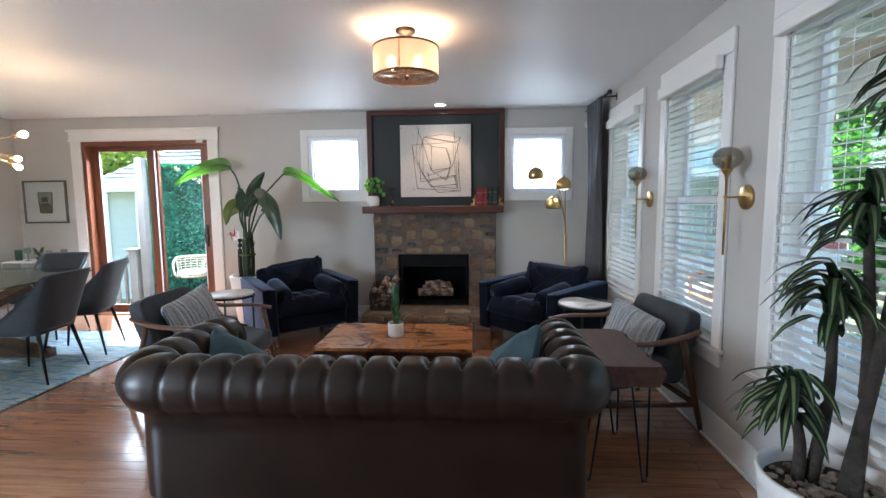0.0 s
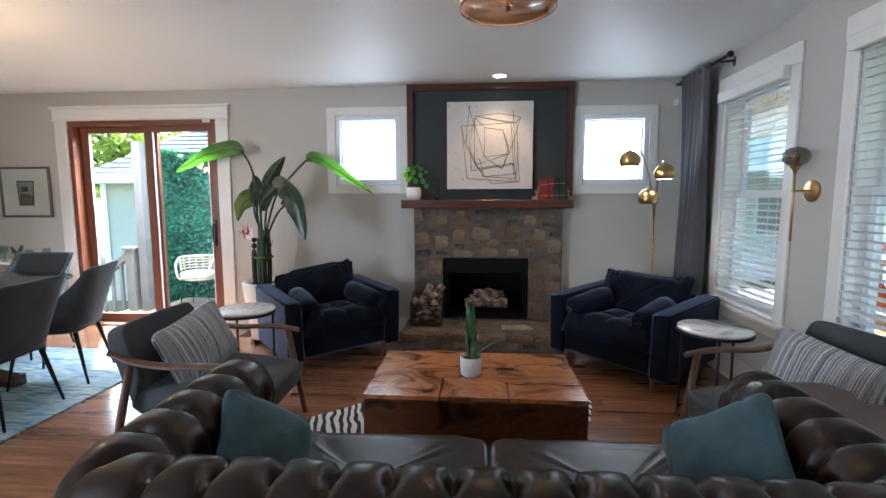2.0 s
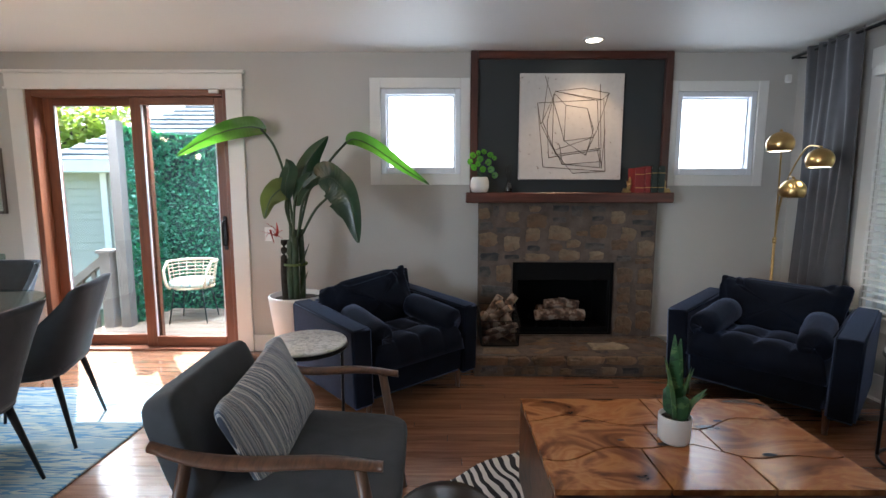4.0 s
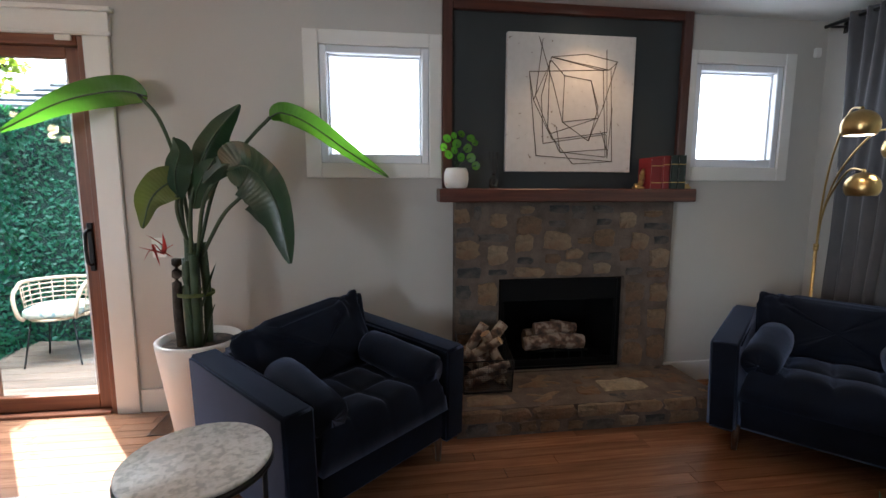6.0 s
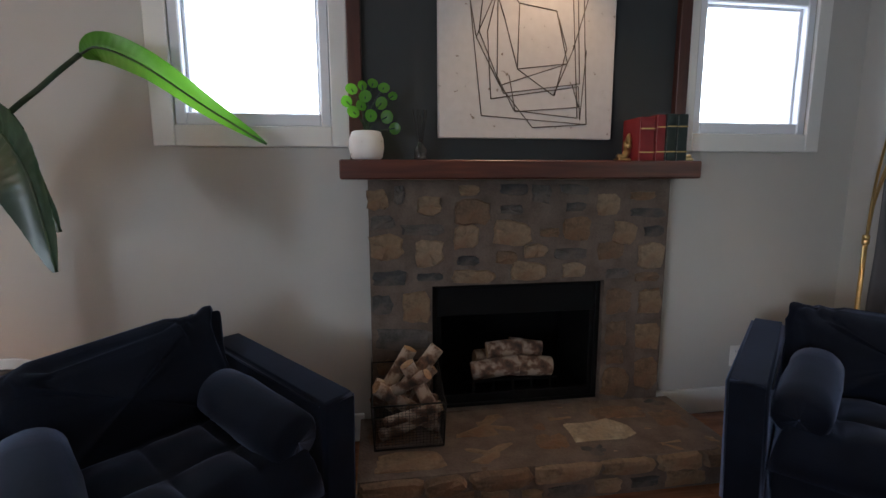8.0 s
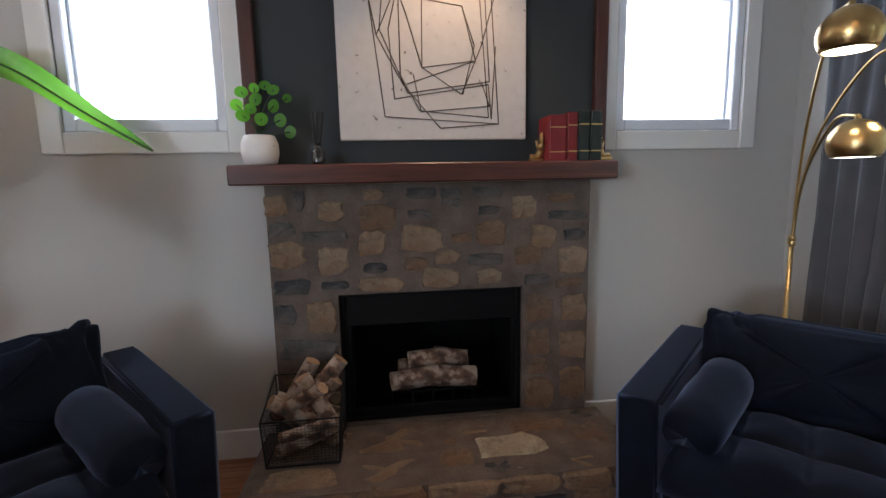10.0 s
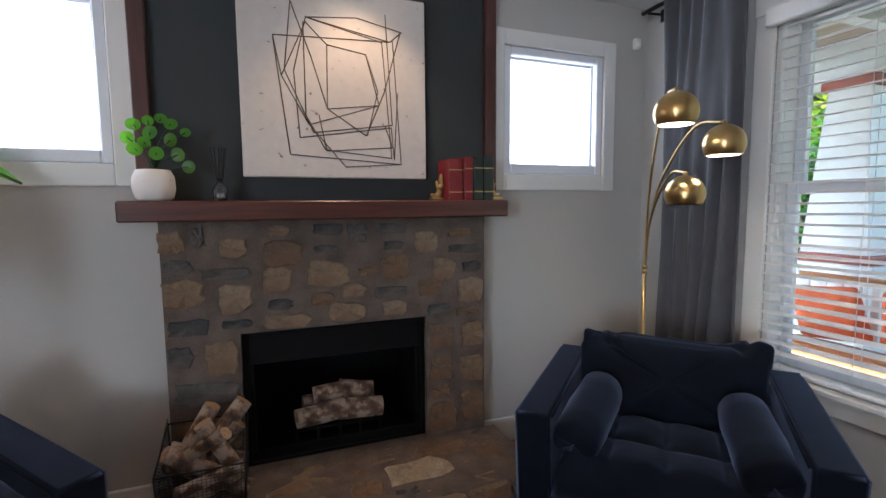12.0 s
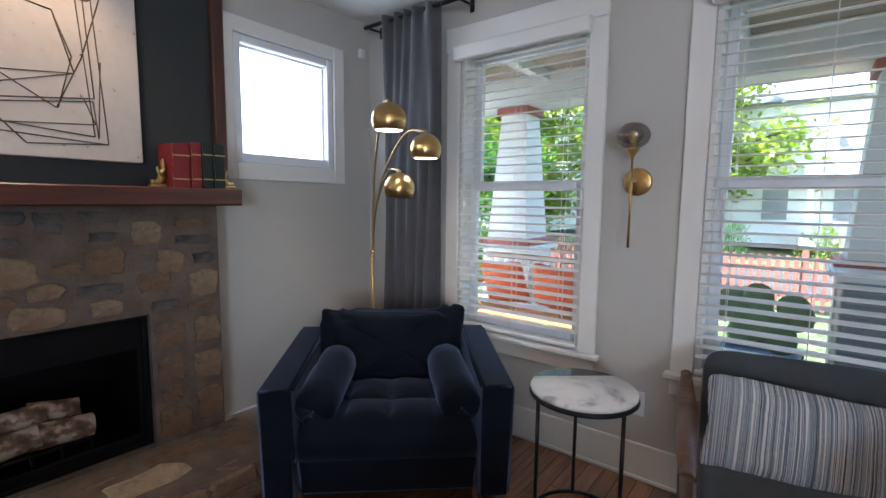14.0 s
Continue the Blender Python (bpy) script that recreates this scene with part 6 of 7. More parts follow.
def dining_table():
    t = thing("glass_dining_table", pose(-4.10, 3.55, 0), "dining table with clear glass top on a crossed walnut base", "table")
    n = 48
    pts = []
    for i in range(n):
        a = 2 * math.pi * i / n
        pts.append((0.70 * math.copysign(abs(math.cos(a)) ** 0.5, math.cos(a)), 0.98 * math.copysign(abs(math.sin(a)) ** 0.5, math.sin(a))))
    put("top", [(x, y, 0.735) for x, y in pts] + [(x, y, 0.748) for x, y in pts], [tuple(reversed(range(n))), tuple(range(n, 2 * n))] + [(i, (i + 1) % n, n + (i + 1) % n, n + i) for i in range(n)], TABLEGLASS, t)
    for s in (-1, 1):
        tubes("beam", [[(s * 0.46, -0.42, 0.045), (-s * 0.42, 0.36, 0.69)], [(s * 0.46, 0.42, 0.045), (-s * 0.42, -0.36, 0.69)]], 0.058, WALNUT, t, 4, None, False)
    boxes("foot_beam", [(-0.50, 0.50, -0.47, -0.38, 0.013, 0.09), (-0.50, 0.50, 0.38, 0.47, 0.013, 0.09)], WALNUT, t, 0.006)


dining_table()


def vase():
    t = thing("flower_vase", pose(-3.86, 3.28, 0.748), "cut glass vase holding white flowers on the dining table", "vase")
    lathe("glass", [(0, 0), (0.04, 0), (0.045, 0.01), (0.06, 0.16), (0.058, 0.16), (0.042, 0.015), (0, 0.015)], TABLEGLASS, t, 14)
    tubes("stem", [[(0, 0, 0.02), (dx, dy, 0.26)] for dx, dy in ((0.05, 0.02), (-0.04, 0.03), (0.0, -0.05))], 0.003, STEM, t, 5)
    for k, (dx, dy) in enumerate(((0.05, 0.02), (-0.04, 0.03), (0.0, -0.05))):
        for a in range(8):
            put("petal", *leaf_data(smooth_line([(dx, dy, 0.255), (dx + 0.025 * math.cos(a * 0.8), dy + 0.025 * math.sin(a * 0.8), 0.275), (dx + 0.04 * math.cos(a * 0.8), dy + 0.04 * math.sin(a * 0.8), 0.29)], 3), 0.014, 0.3, 2), PAPER, t, True)


vase()


def console():
    t = thing("console_table", pose(-5.0, 5.38, 0), "narrow brass and white console with open cubbies against the wall", "console")
    boxes("frame", [(-0.40, 0.36, -0.15, 0.17, 0.70, 0.715), (-0.40, 0.36, -0.15, 0.17, 0.60, 0.612), (-0.40, -0.388, -0.15, 0.17, 0.612, 0.70), (0.348, 0.36, -0.15, 0.17, 0.612, 0.70), (0.12, 0.13, -0.15, 0.17, 0.612, 0.70), (-0.14, -0.13, -0.15, 0.17, 0.612, 0.70)], TRIM, t, 0.002)
    tubes("leg", [[(x, y, 0), (x, y, 0.60)] for x in (-0.385, 0.10) for y in (-0.135, 0.155)], 0.009, BRASS, t, 8)
    for i, (x, h, k) in enumerate(((-0.30, 0.13, 0), (-0.18, 0.16, 0), (-0.03, 0.10, 1), (0.10, 0.12, 0), (0.22, 0.09, 0), (0.29, 0.14, 0))):
        if k:
            d = thing("small_potted_plant", pose(-5.0 + x, 5.36, 0.716), "small green trailing plant on the console", "plant")
            lathe("pot", [(0, 0), (0.03, 0), (0.036, 0.05), (0, 0.05)], BRONZE, d, 18)
            for a in range(14):
                put("leaf", *leaf_data(smooth_line([(0, 0, 0.045), (0.04 * math.cos(a), 0.04 * math.sin(a), 0.10), (0.085 * math.cos(a), 0.085 * math.sin(a), 0.07 + 0.05 * (a % 3))], 3), 0.016, 0.2, 2), LEAF, d, True)
        else:
            d = thing("glass_decanter", pose(-5.0 + x, 5.36, 0.716), "clear barware glass on the console", "glass", "glasses on the console")
            lathe("bowl", [(0, 0), (0.028, 0), (0.03, 0.004), (0.006, 0.012), (0.005, h * 0.45), (0.03, h * 0.6), (0.036, h * 0.8), (0.030, h)] if i % 2 else [(0, 0), (0.033, 0), (0.037, 0.006), (0.039, h), (0.037, h), (0.034, 0.01), (0, 0.01)], TABLEGLASS, d, 20)


console()

# ---- outside: the deck and the neighbour ----
ground = structure(put("ground", [(-400, -400, -0.62), (400, -400, -0.62), (400, 400, -0.62), (-400, 400, -0.62)], [(0, 1, 2, 3)], GRASS), "lawn and ground around the houses", "ground")
deck = structure(box("deck", -4.80, -2.2, 5.76, 7.40, -0.62, -0.082, DECKWOOD, None, 0), "weathered wooden deck outside the patio door", "deck")
for k in range(12):
    o = box("deck_board", -4.80, -2.2, 5.755 + k * 0.137, 5.755 + k * 0.137 + 0.13, -0.08, -0.052, DECKWOOD, deck, 0.004)


def hedge_wall():
    rng = np.random.default_rng(4)
    t = thing("artificial_hedge_screen", pose(0, 0, -0.052), "dense green artificial hedge panels fixed to a privacy screen", "hedge")
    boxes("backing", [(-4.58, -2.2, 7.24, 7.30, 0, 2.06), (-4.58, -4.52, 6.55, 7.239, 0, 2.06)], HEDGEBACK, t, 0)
    n, side = 11000, 3000
    x, z = rng.uniform(-4.53, -2.2, n), rng.uniform(0.0, 2.07, n)
    y = 7.23 - rng.uniform(0, 0.035, n)
    x[:side], y[:side] = -4.51 + rng.uniform(0, 0.035, side), rng.uniform(6.55, 7.23, side)
    a, s, ti = rng.uniform(0, 6.28, n), rng.uniform(0.010, 0.019, n), rng.uniform(-0.9, 0.9, n)
    v = np.zeros((n, 4, 3))
    for k, (p, q) in enumerate(((-1.3, 0), (0, -0.7), (1.3, 0), (0, 0.7))):
        v[:, k, 0] = x + s * (p * np.cos(a) - q * np.sin(a))
        v[:, k, 2] = z + s * (p * np.sin(a) + q * np.cos(a))
        v[:, k, 1] = y + s * ti * (p if k in (0, 2) else q)
    put("leaves", v.reshape(-1, 3).tolist(), [(4 * i, 4 * i + 1, 4 * i + 2, 4 * i + 3) for i in range(n)], HEDGE, t)["kind"] = "stuff"
    boxes("post", [(-4.57, -4.47, 6.44, 6.545, -0.5, 2.10)], RAILPAINT, t)


hedge_wall()


def railing():
    t = thing("stair_railing", pose(0, 0, 0), "grey painted wooden stair railing at the deck's edge", "railing")
    boxes("post", [(-4.74, -4.63, 6.42, 6.53, -0.6, 0.72), (-4.76, -4.61, 6.40, 6.55, 0.72, 0.755)], RAILPAINT, t, 0.006)
    slope = lambda x: 0.68 + (x + 4.70) * 0.78
    v = []
    for z0, z1 in ((0.0, 0.09), (-0.72, -0.66)):
        pts = [(-6.2, slope(-6.2)), (-4.74, slope(-4.74))]
        o = len(v)
        for x, z in pts:
            v += [(x, 6.44, z + z0 - 0.05), (x, 6.51, z + z0 - 0.05), (x, 6.51, z + z1 - 0.05), (x, 6.44, z + z1 - 0.05)]
    put("rail", v, [(0, 4, 5, 1), (1, 5, 6, 2), (2, 6, 7, 3), (3, 7, 4, 0), (8, 12, 13, 9), (9, 13, 14, 10), (10, 14, 15, 11), (11, 15, 12, 8)], RAILPAINT, t)
    for k in range(10):
        x = -4.84 - 0.125 * k
        box("baluster", x - 0.019, x + 0.019, 6.457, 6.493, slope(x) - 0.72, slope(x) - 0.04, RAILPAINT, t)


railing()


def rattan_chair():
    t = thing("rattan_chair", pose(-3.97, 6.74, -0.052, 0, 0, 8) @ Matrix.Diagonal((0.86, 0.86, 0.95, 1)), "pale rattan patio chair with floral cushion and metal legs", "chair")
    ring = lambda z, r, o: [(r * 1.05 * math.cos(a), o + r * 0.85 * math.sin(a), z) for a in [radians(-25 + 230 * i / 22) for i in range(23)]]
    lines = []
    for k in range(8):
        s = k / 7
        lines.append(ring(0.40 + 0.28 * s, 0.235 + 0.04 * s, 0.03 * s))
    tubes("woven_band", lines[1:-1], 0.006, RATTAN, t, 6)
    tubes("rim", [lines[-1], lines[0]], 0.016, RATTAN, t, 8)
    ups = []
    for i in range(0, 23, 2):
        ups.append([lines[0][i], lines[4][i], lines[7][i]])
    tubes("upright", ups, 0.005, RATTAN, t, 6)
    tubes("arm_front", [smooth_line([lines[-1][0], (0.25, -0.20, 0.60), (0.22, -0.22, 0.45), (0.20, -0.18, 0.40)], 6), smooth_line([lines[-1][-1], (-0.25, -0.20, 0.60), (-0.22, -0.22, 0.45), (-0.20, -0.18, 0.40)], 6)], 0.016, RATTAN, t, 8)
    disc("seat", 0.23, 0.385, 0.405, RATTAN, t)
    pillow("cushion", 0.23, 0.22, 0.05, FLORAL, t, pose(0, -0.01, 0.445), 0.5, 0, 0.004)
    tubes("leg", [[(x * 0.16, y * 0.15, 0.39), (x * 0.22, y * 0.21, 0.0)] for x in (-1, 1) for y in (-1, 1)], 0.008, BLACKMETAL, t, 8)


rattan_chair()


def neighbour():
    t = thing("neighbour_house", pose(0, 0, -0.62), "neighbouring house with cream clapboard siding and grey shingle roof", "house")
    x0, x1, y0, y1, e = -7.55, 1.4, 9.4, 15.5, 2.30
    box("wall", x0, x1, y0 + 0.03, y1, 0, e, SIDING, t, 0)
    for k in range(18):
        put("clapboard", [(x0, y0 + 0.03, k * 0.127), (x1, y0 + 0.03, k * 0.127), (x1, y0 + 0.028, k * 0.127 + 0.122), (x0, y0 + 0.028, k * 0.127 + 0.122), (x0, y0, k * 0.127), (x1, y0, k * 0.127)], [(4, 5, 2, 3), (0, 1, 5, 4), (0, 4, 3)], SIDING, t)
    boxes("corner_board", [(x0 - 0.02, x0 + 0.10, y0 - 0.012, y0 - 0.0005, 0, e), (-6.85, -6.74, y0 - 0.012, y0 - 0.0005, 0, e)], WHITEPAINT, t)
    boxes("fascia", [(x0 - 0.35, x1 + 0.3, y0 - 0.42, y0 - 0.38, e - 0.02, e + 0.16), (x0 - 0.35, x1 + 0.3, y0 - 0.38, y0 + 0.03, e - 0.02, e)], WHITEPAINT, t)
    rows = 22
    dy, dz = 3.4 / rows, 2.2 / rows
    rng = random.Random(1)
    for k in range(rows):
        y, z = y0 - 0.42 + dy * k, e + 0.16 + dz * k
        v, fc = [], []
        hip = x0 + 0.1 + 0.8 * dy * k
        x = hip - rng.uniform(0, 0.2)
        while x < x1 + 0.3:
            w = rng.uniform(0.2, 0.34)
            a, b = max(x, hip), min(x + w - 0.008, x1 + 0.3)
            h = rng.uniform(0.012, 0.022)
            if b > a:
                o = len(v)
                v += [(a, y, z), (b, y, z), (b, y, z + h), (a, y, z + h), (b, y + dy + 0.04, z + dz + 0.008), (a, y + dy + 0.04, z + dz + 0.008)]
                fc += [(o, o + 1, o + 2, o + 3), (o + 3, o + 2, o + 4, o + 5), (o, o + 3, o + 5), (o + 1, o + 4, o + 2)]
            x += w
        put("shingle_row", v, fc, SHINGLE, t)
    put("back_roof", [(x0 + 2.82, y0 + 2.98, e + 2.35), (x1 + 0.3, y0 + 2.98, e + 2.35), (x1 + 0.3, y1 + 0.4, e), (x0 + 0.1, y1 + 0.4, e), (x0 + 0.1, y0 - 0.42, e + 0.16)], [(0, 1, 2, 3), (0, 3, 4)], SHINGLE, t)


neighbour()


def tree(m, h, spread, leaves, material, seed, label, leaf=0.06):
    rng = random.Random(seed)
    t = thing("tree", m, label, "tree")
    ends, lines, rad = [], [], []
    trunk = smooth_line([(0, 0, 0), (rng.uniform(-0.1, 0.1), 0, h * 0.25), (rng.uniform(-0.2, 0.2), rng.uniform(-0.2, 0.2), h * 0.55), (0, 0, h * 0.9)], 5)
    tubes("trunk", [trunk], [h * 0.03 * (1 - 0.8 * i / len(trunk)) for i in range(len(trunk))], TRUNK, t, 10)
    for k in range(18):
        a, z = k * 2.4, h * rng.uniform(0.3, 0.85)
        r = spread * rng.uniform(0.5, 1.0) * math.sin(math.pi * min(0.95, z / h * 0.9 + 0.1)) ** 0.5
        e = Vector((r * math.cos(a), r * math.sin(a), z + h * rng.uniform(0.02, 0.2)))
        lines.append(smooth_line([(0, 0, z * 0.8), (e.x * 0.5, e.y * 0.5, (z * 0.8 + e.z) / 2 + 0.1), e], 4))
        for s in (0.45, 0.7, 1.0):
            ends.append((Vector((0, 0, z * 0.8)).lerp(e, s), spread * rng.uniform(0.16, 0.32)))
    tubes("limb", lines, h * 0.007, TRUNK, t, 6)
    v, fc = [], []
    for i in range(leaves):
        c, r = ends[rng.randrange(len(ends))]
        p = c + Vector((rng.gauss(0, 1), rng.gauss(0, 1), rng.gauss(0, 0.7))) * r * 0.6
        a = Vector((rng.uniform(-1, 1), rng.uniform(-1, 1), rng.uniform(-0.6, 0.6))).normalized()
        b = a.cross(Vector((rng.uniform(-1, 1), rng.uniform(-1, 1), 1))).normalized()
        s = leaf * rng.uniform(0.6, 1.4)
        o = len(v)
        v += [p - a * s, p + b * s * 0.5, p + a * s, p - b * s * 0.5]
        fc.append((o, o + 1, o + 2, o + 3))
    put("leaves", v, fc, material, t)["kind"] = "stuff"


tree(pose(-13, 16, -0.62), 6.5, 2.4, 7000, TREELEAF, 1, "leafy green garden tree beyond the neighbouring roof", 0.11)
tree(pose(21, 7.5, -0.62), 7.0, 4.0, 9000, TREELEAF, 2, "broad bright green street tree", 0.16)
tree(pose(19, 15.0, -0.62), 8.0, 4.0, 9000, TREELEAF, 3, "tall bright green street tree", 0.16)
tree(pose(24, 22.0, -0.62), 9.0, 5.0, 8000, DARKLEAF, 4, "tall dark green tree across the street", 0.2)
tree(pose(6.2, 7.4, -0.62), 3.0, 1.2, 7000, DARKLEAF, 5, "dense green conifer-like shrub beside the porch", 0.05)
tree(pose(9.6, 8.4, -0.62), 5.0, 1.7, 8000, TREELEAF, 7, "leafy green garden tree beside the porch", 0.08)
tree(pose(9.0, 11.2, -0.62), 5.5, 2.0, 8000, DARKLEAF, 8, "dark green garden tree beside the porch", 0.09)
tree(pose(22, -3, -0.62), 8.0, 4.5, 7000, TREELEAF, 6, "leafy tree across the street", 0.18)


# ---- outside: the porch ----
porch = structure(box("porch", XR + 0.17, 4.3, 0.0, 8.6, -0.62, -0.08, GREYPAINT, None, 0), "grey painted porch floor", "porch")
pc = structure(thing("porch_ceiling", pose(0, 0, 0), "", ""), "beadboard porch ceiling with beams", "ceiling")
boxes("boards", [(XR + 0.18 + k * 0.0895, XR + 0.18 + k * 0.0895 + 0.086, -0.2, 8.8, 2.62, 2.64) for k in range(30)], PORCHWOOD, pc, 0.003)
boxes("beam", [(3.85, 4.15, -0.2, 8.8, 2.30, 2.619), (XR + 0.17, XR + 0.20, -0.2, 8.8, 2.5, 2.619)], WHITEPAINT, pc, 0.006)
box("roof", XR + 0.17, 4.55, -0.4, 9.0, 2.645, 2.76, SHINGLE, pc, 0)
for y in (1.6, 3.7, 5.4):
    box("joist", XR + 0.21, 3.849, y - 0.05, y + 0.05, 2.52, 2.619, WHITEPAINT, pc, 0.004)


def porch_column(y):
    t = thing("porch_column", pose(4.0, y, 0), "white tapered porch column on a brick-red capped pier", "column", "porch columns")
    v = []
    for z, h in ((0.90, 0.24), (2.22, 0.15)):
        v += [(-h, -h, z), (h, -h, z), (h, h, z), (-h, h, z)]
    put("shaft", v, [(0, 1, 5, 4), (1, 2, 6, 5), (2, 3, 7, 6), (3, 0, 4, 7), (4, 5, 6, 7)], WHITEPAINT, t)
    boxes("capital", [(-0.19, 0.19, -0.19, 0.19, 2.22, 2.30)], REDPAINT, t, 0.01)
    boxes("pier_cap", [(-0.31, 0.31, -0.31, 0.31, 0.83, 0.90)], REDPAINT, t, 0.01)
    boxes("pier", [(-0.28, 0.28, -0.28, 0.28, -0.62, 0.78), (-0.34, 0.34, -0.34, 0.34, 0.7805, 0.829)], WHITEPAINT, t, 0.01)
    return t


porch_column(5.76)
porch_column(2.72)


def porch_swing():
    t = thing("porch_swing", pose(3.05, 5.12, 0.30, 0, 0, 0), "orange-brown slatted porch swing hung on chains", "swing")
    # the seat looks towards the house
    for k in range(5):
        box("seat_slat", -0.28 + k * 0.11, -0.19 + k * 0.11, -0.58, 0.58, -0.02, 0.0, SWINGWOOD, t)
    for k in range(11):
        y = -0.55 + k * 0.11
        box("back_slat", 0.26, 0.28, y - 0.025, y + 0.025, 0.02, 0.44, WHITEPAINT, t)
    boxes("rail", [(0.25, 0.295, -0.6, 0.6, 0.4402, 0.49), (-0.30, -0.26, -0.6, 0.6, -0.07, -0.0205), (0.25, 0.295, -0.6, 0.6, -0.07, -0.0205)], SWINGWOOD, t)
    boxes("armrest", [(-0.30, 0.25, -0.62, -0.56, 0.20, 0.225), (-0.30, 0.25, 0.56, 0.62, 0.20, 0.225), (-0.29, -0.25, -0.61, -0.57, -0.02, 0.2), (-0.29, -0.25, 0.57, 0.61, -0.02, 0.2)], SWINGWOOD, t)
    links = []
    for s in (-1, 1):
        for a, b in (((-0.27, s * 0.60, 0.22), (-0.02, s * 0.60, 0.95)), ((0.27, s * 0.60, 0.47), (-0.02, s * 0.60, 0.95)), ((-0.02, s * 0.60, 0.95), (-0.02, s * 0.60, 2.31))):
            a, b = Vector(a), Vector(b)
            n = int((b - a).length / 0.045)
            for k in range(n):
                c = a.lerp(b, (k + 0.5) / n)
                d = (b - a).normalized()
                u = Vector((0, 1, 0)) if k % 2 else d.cross(Vector((0, 1, 0)))
                links.append([c + d * 0.026 * math.cos(q) + u * 0.011 * math.sin(q) for q in [i * math.pi / 4 for i in range(9)]])
    tubes("chain", links, 0.0036, STEEL, t, 4)["kind"] = "stuff"


porch_swing()
cushion("orange_cushion", pose(3.16, 4.90, 0.53, 20, 8, -90), 0.46, 0.44, 0.18, ORANGE, "orange cushion on the porch swing", 3)
cushion("orange_cushion", pose(3.16, 5.42, 0.53, 20, -6, -90), 0.46, 0.44, 0.18, ORANGE, "orange cushion on the porch swing", 4)


def fence():
    t = thing("picket_fence", pose(9.6, 0, -0.62), "faded red picket fence along the lawn", "fence")
    v = [(0, -0.035, 0), (0, 0.035, 0), (0, 0.04, 0.88), (0, 0.022, 0.95), (0, -0.022, 0.95), (0, -0.04, 0.88)]
    v += [(0.02, y, z) for _, y, z in v]
    fc = [(0, 1, 2, 3, 4, 5), (11, 10, 9, 8, 7, 6)] + [(i, (i + 1) % 6, 6 + (i + 1) % 6, 6 + i) for i in range(6)]
    first = None
    for k in range(90):
        m = pose(0, -2 + k * 0.135, 0.06)
        if first is None:
            first = put("picket", v, fc, REDPAINT, t, False, m)
        else:
            o = new("picket", first.data)
            o.parent, o.matrix_basis = t, m
    boxes("rail", [(0.021, 0.06, -2, 10.2, 0.25, 0.33), (0.021, 0.06, -2, 10.2, 0.72, 0.80)], REDPAINT, t)
    boxes("post", [(0.061, 0.16, y, y + 0.1, 0, 1.1) for y in (-1.5, 0.8, 3.1, 5.4, 7.7)], REDPAINT, t)


fence()


def ac_unit():
    t = thing("grey_louvred_cabinet", pose(3.62, 2.62, -0.08), "grey louvred metal cabinet on the porch with a pale top", "cabinet")
    box("case", -0.33, 0.33, -0.38, 0.38, 0, 0.88, SILVERBOX, t, 0.01)
    for k in range(13):
        box("louvre", -0.345, -0.331, -0.35, 0.35, 0.08 + k * 0.06, 0.11 + k * 0.06, SILVERBOX, t, 0.004)
    box("top", -0.37, 0.37, -0.42, 0.42, 0.881, 0.93, WHITEPAINT, t, 0.008)


ac_unit()


def prickly_pear():
    t = thing("prickly_pear_cactus", pose(3.45, 3.42, -0.08), "potted prickly pear cactus with flat green pads on the porch", "cactus")
    lathe("pot", [(0, 0), (0.18, 0), (0.26, 0.26), (0.27, 0.30), (0.25, 0.30), (0.23, 0.26), (0, 0.26)], BLACKMETAL, t, 28)
    for x, y, z, r in ((0, -0.12, 0.42, -14), (0, 0.10, 0.44, 12), (0, 0.0, 0.50, 3), (0.02, -0.20, 0.60, -22), (-0.02, 0.03, 0.66, 8), (0.02, 0.20, 0.62, 24)):
        pillow("pad", 0.028, 0.105, 0.14, CACTUS, t, pose(x, y, z, r, 0, 0), 0.85, 0, 0.002, x + y, 20)


prickly_pear()


def shrub(m, h, w, n, seed):
    rng = random.Random(seed)
    t = thing("garden_shrub", m, "leafy green garden shrub", "shrub")
    v, fc = [], []
    tubes("twig", [smooth_line([(0, 0, 0), (w * 0.3 * math.cos(k), w * 0.3 * math.sin(k), h * 0.5), (w * 0.7 * math.cos(k), w * 0.7 * math.sin(k), h * rng.uniform(0.7, 1))], 3) for k in range(9)], 0.01, TRUNK, t, 5)
    for i in range(n):
        a, q = rng.uniform(0, 6.28), rng.random()
        r = w * math.sqrt(rng.random()) * (1 - q * q * 0.6) * (0.8 + 0.3 * math.sin(a * 3 + seed))
        p = Vector((r * math.cos(a), r * math.sin(a), 0.05 + q * h))
        d = Vector((rng.uniform(-1, 1), rng.uniform(-1, 1), rng.uniform(-0.3, 1))).normalized()
        b = d.cross(Vector((rng.uniform(-1, 1), 1, rng.uniform(-1, 1)))).normalized()
        s = rng.uniform(0.03, 0.06)
        o = len(v)
        v += [p - d * s, p + b * s * 0.4, p + d * s, p - b * s * 0.4]
        fc.append((o, o + 1, o + 2, o + 3))
    put("leaves", v, fc, TREELEAF if seed % 2 else DARKLEAF, t)["kind"] = "stuff"


shrub(pose(4.9, 4.35, -0.62), 1.25, 0.45, 1500, 1)
shrub(pose(18.5, 5.2, -0.55), 1.2, 0.8, 1200, 2)
shrub(pose(18.5, 2.6, -0.55), 1.1, 0.8, 1200, 3)
structure(box("road", 11.5, 16.5, -60, 60, -0.64, -0.60, ASPHALT, None, 0), "asphalt street", "road")


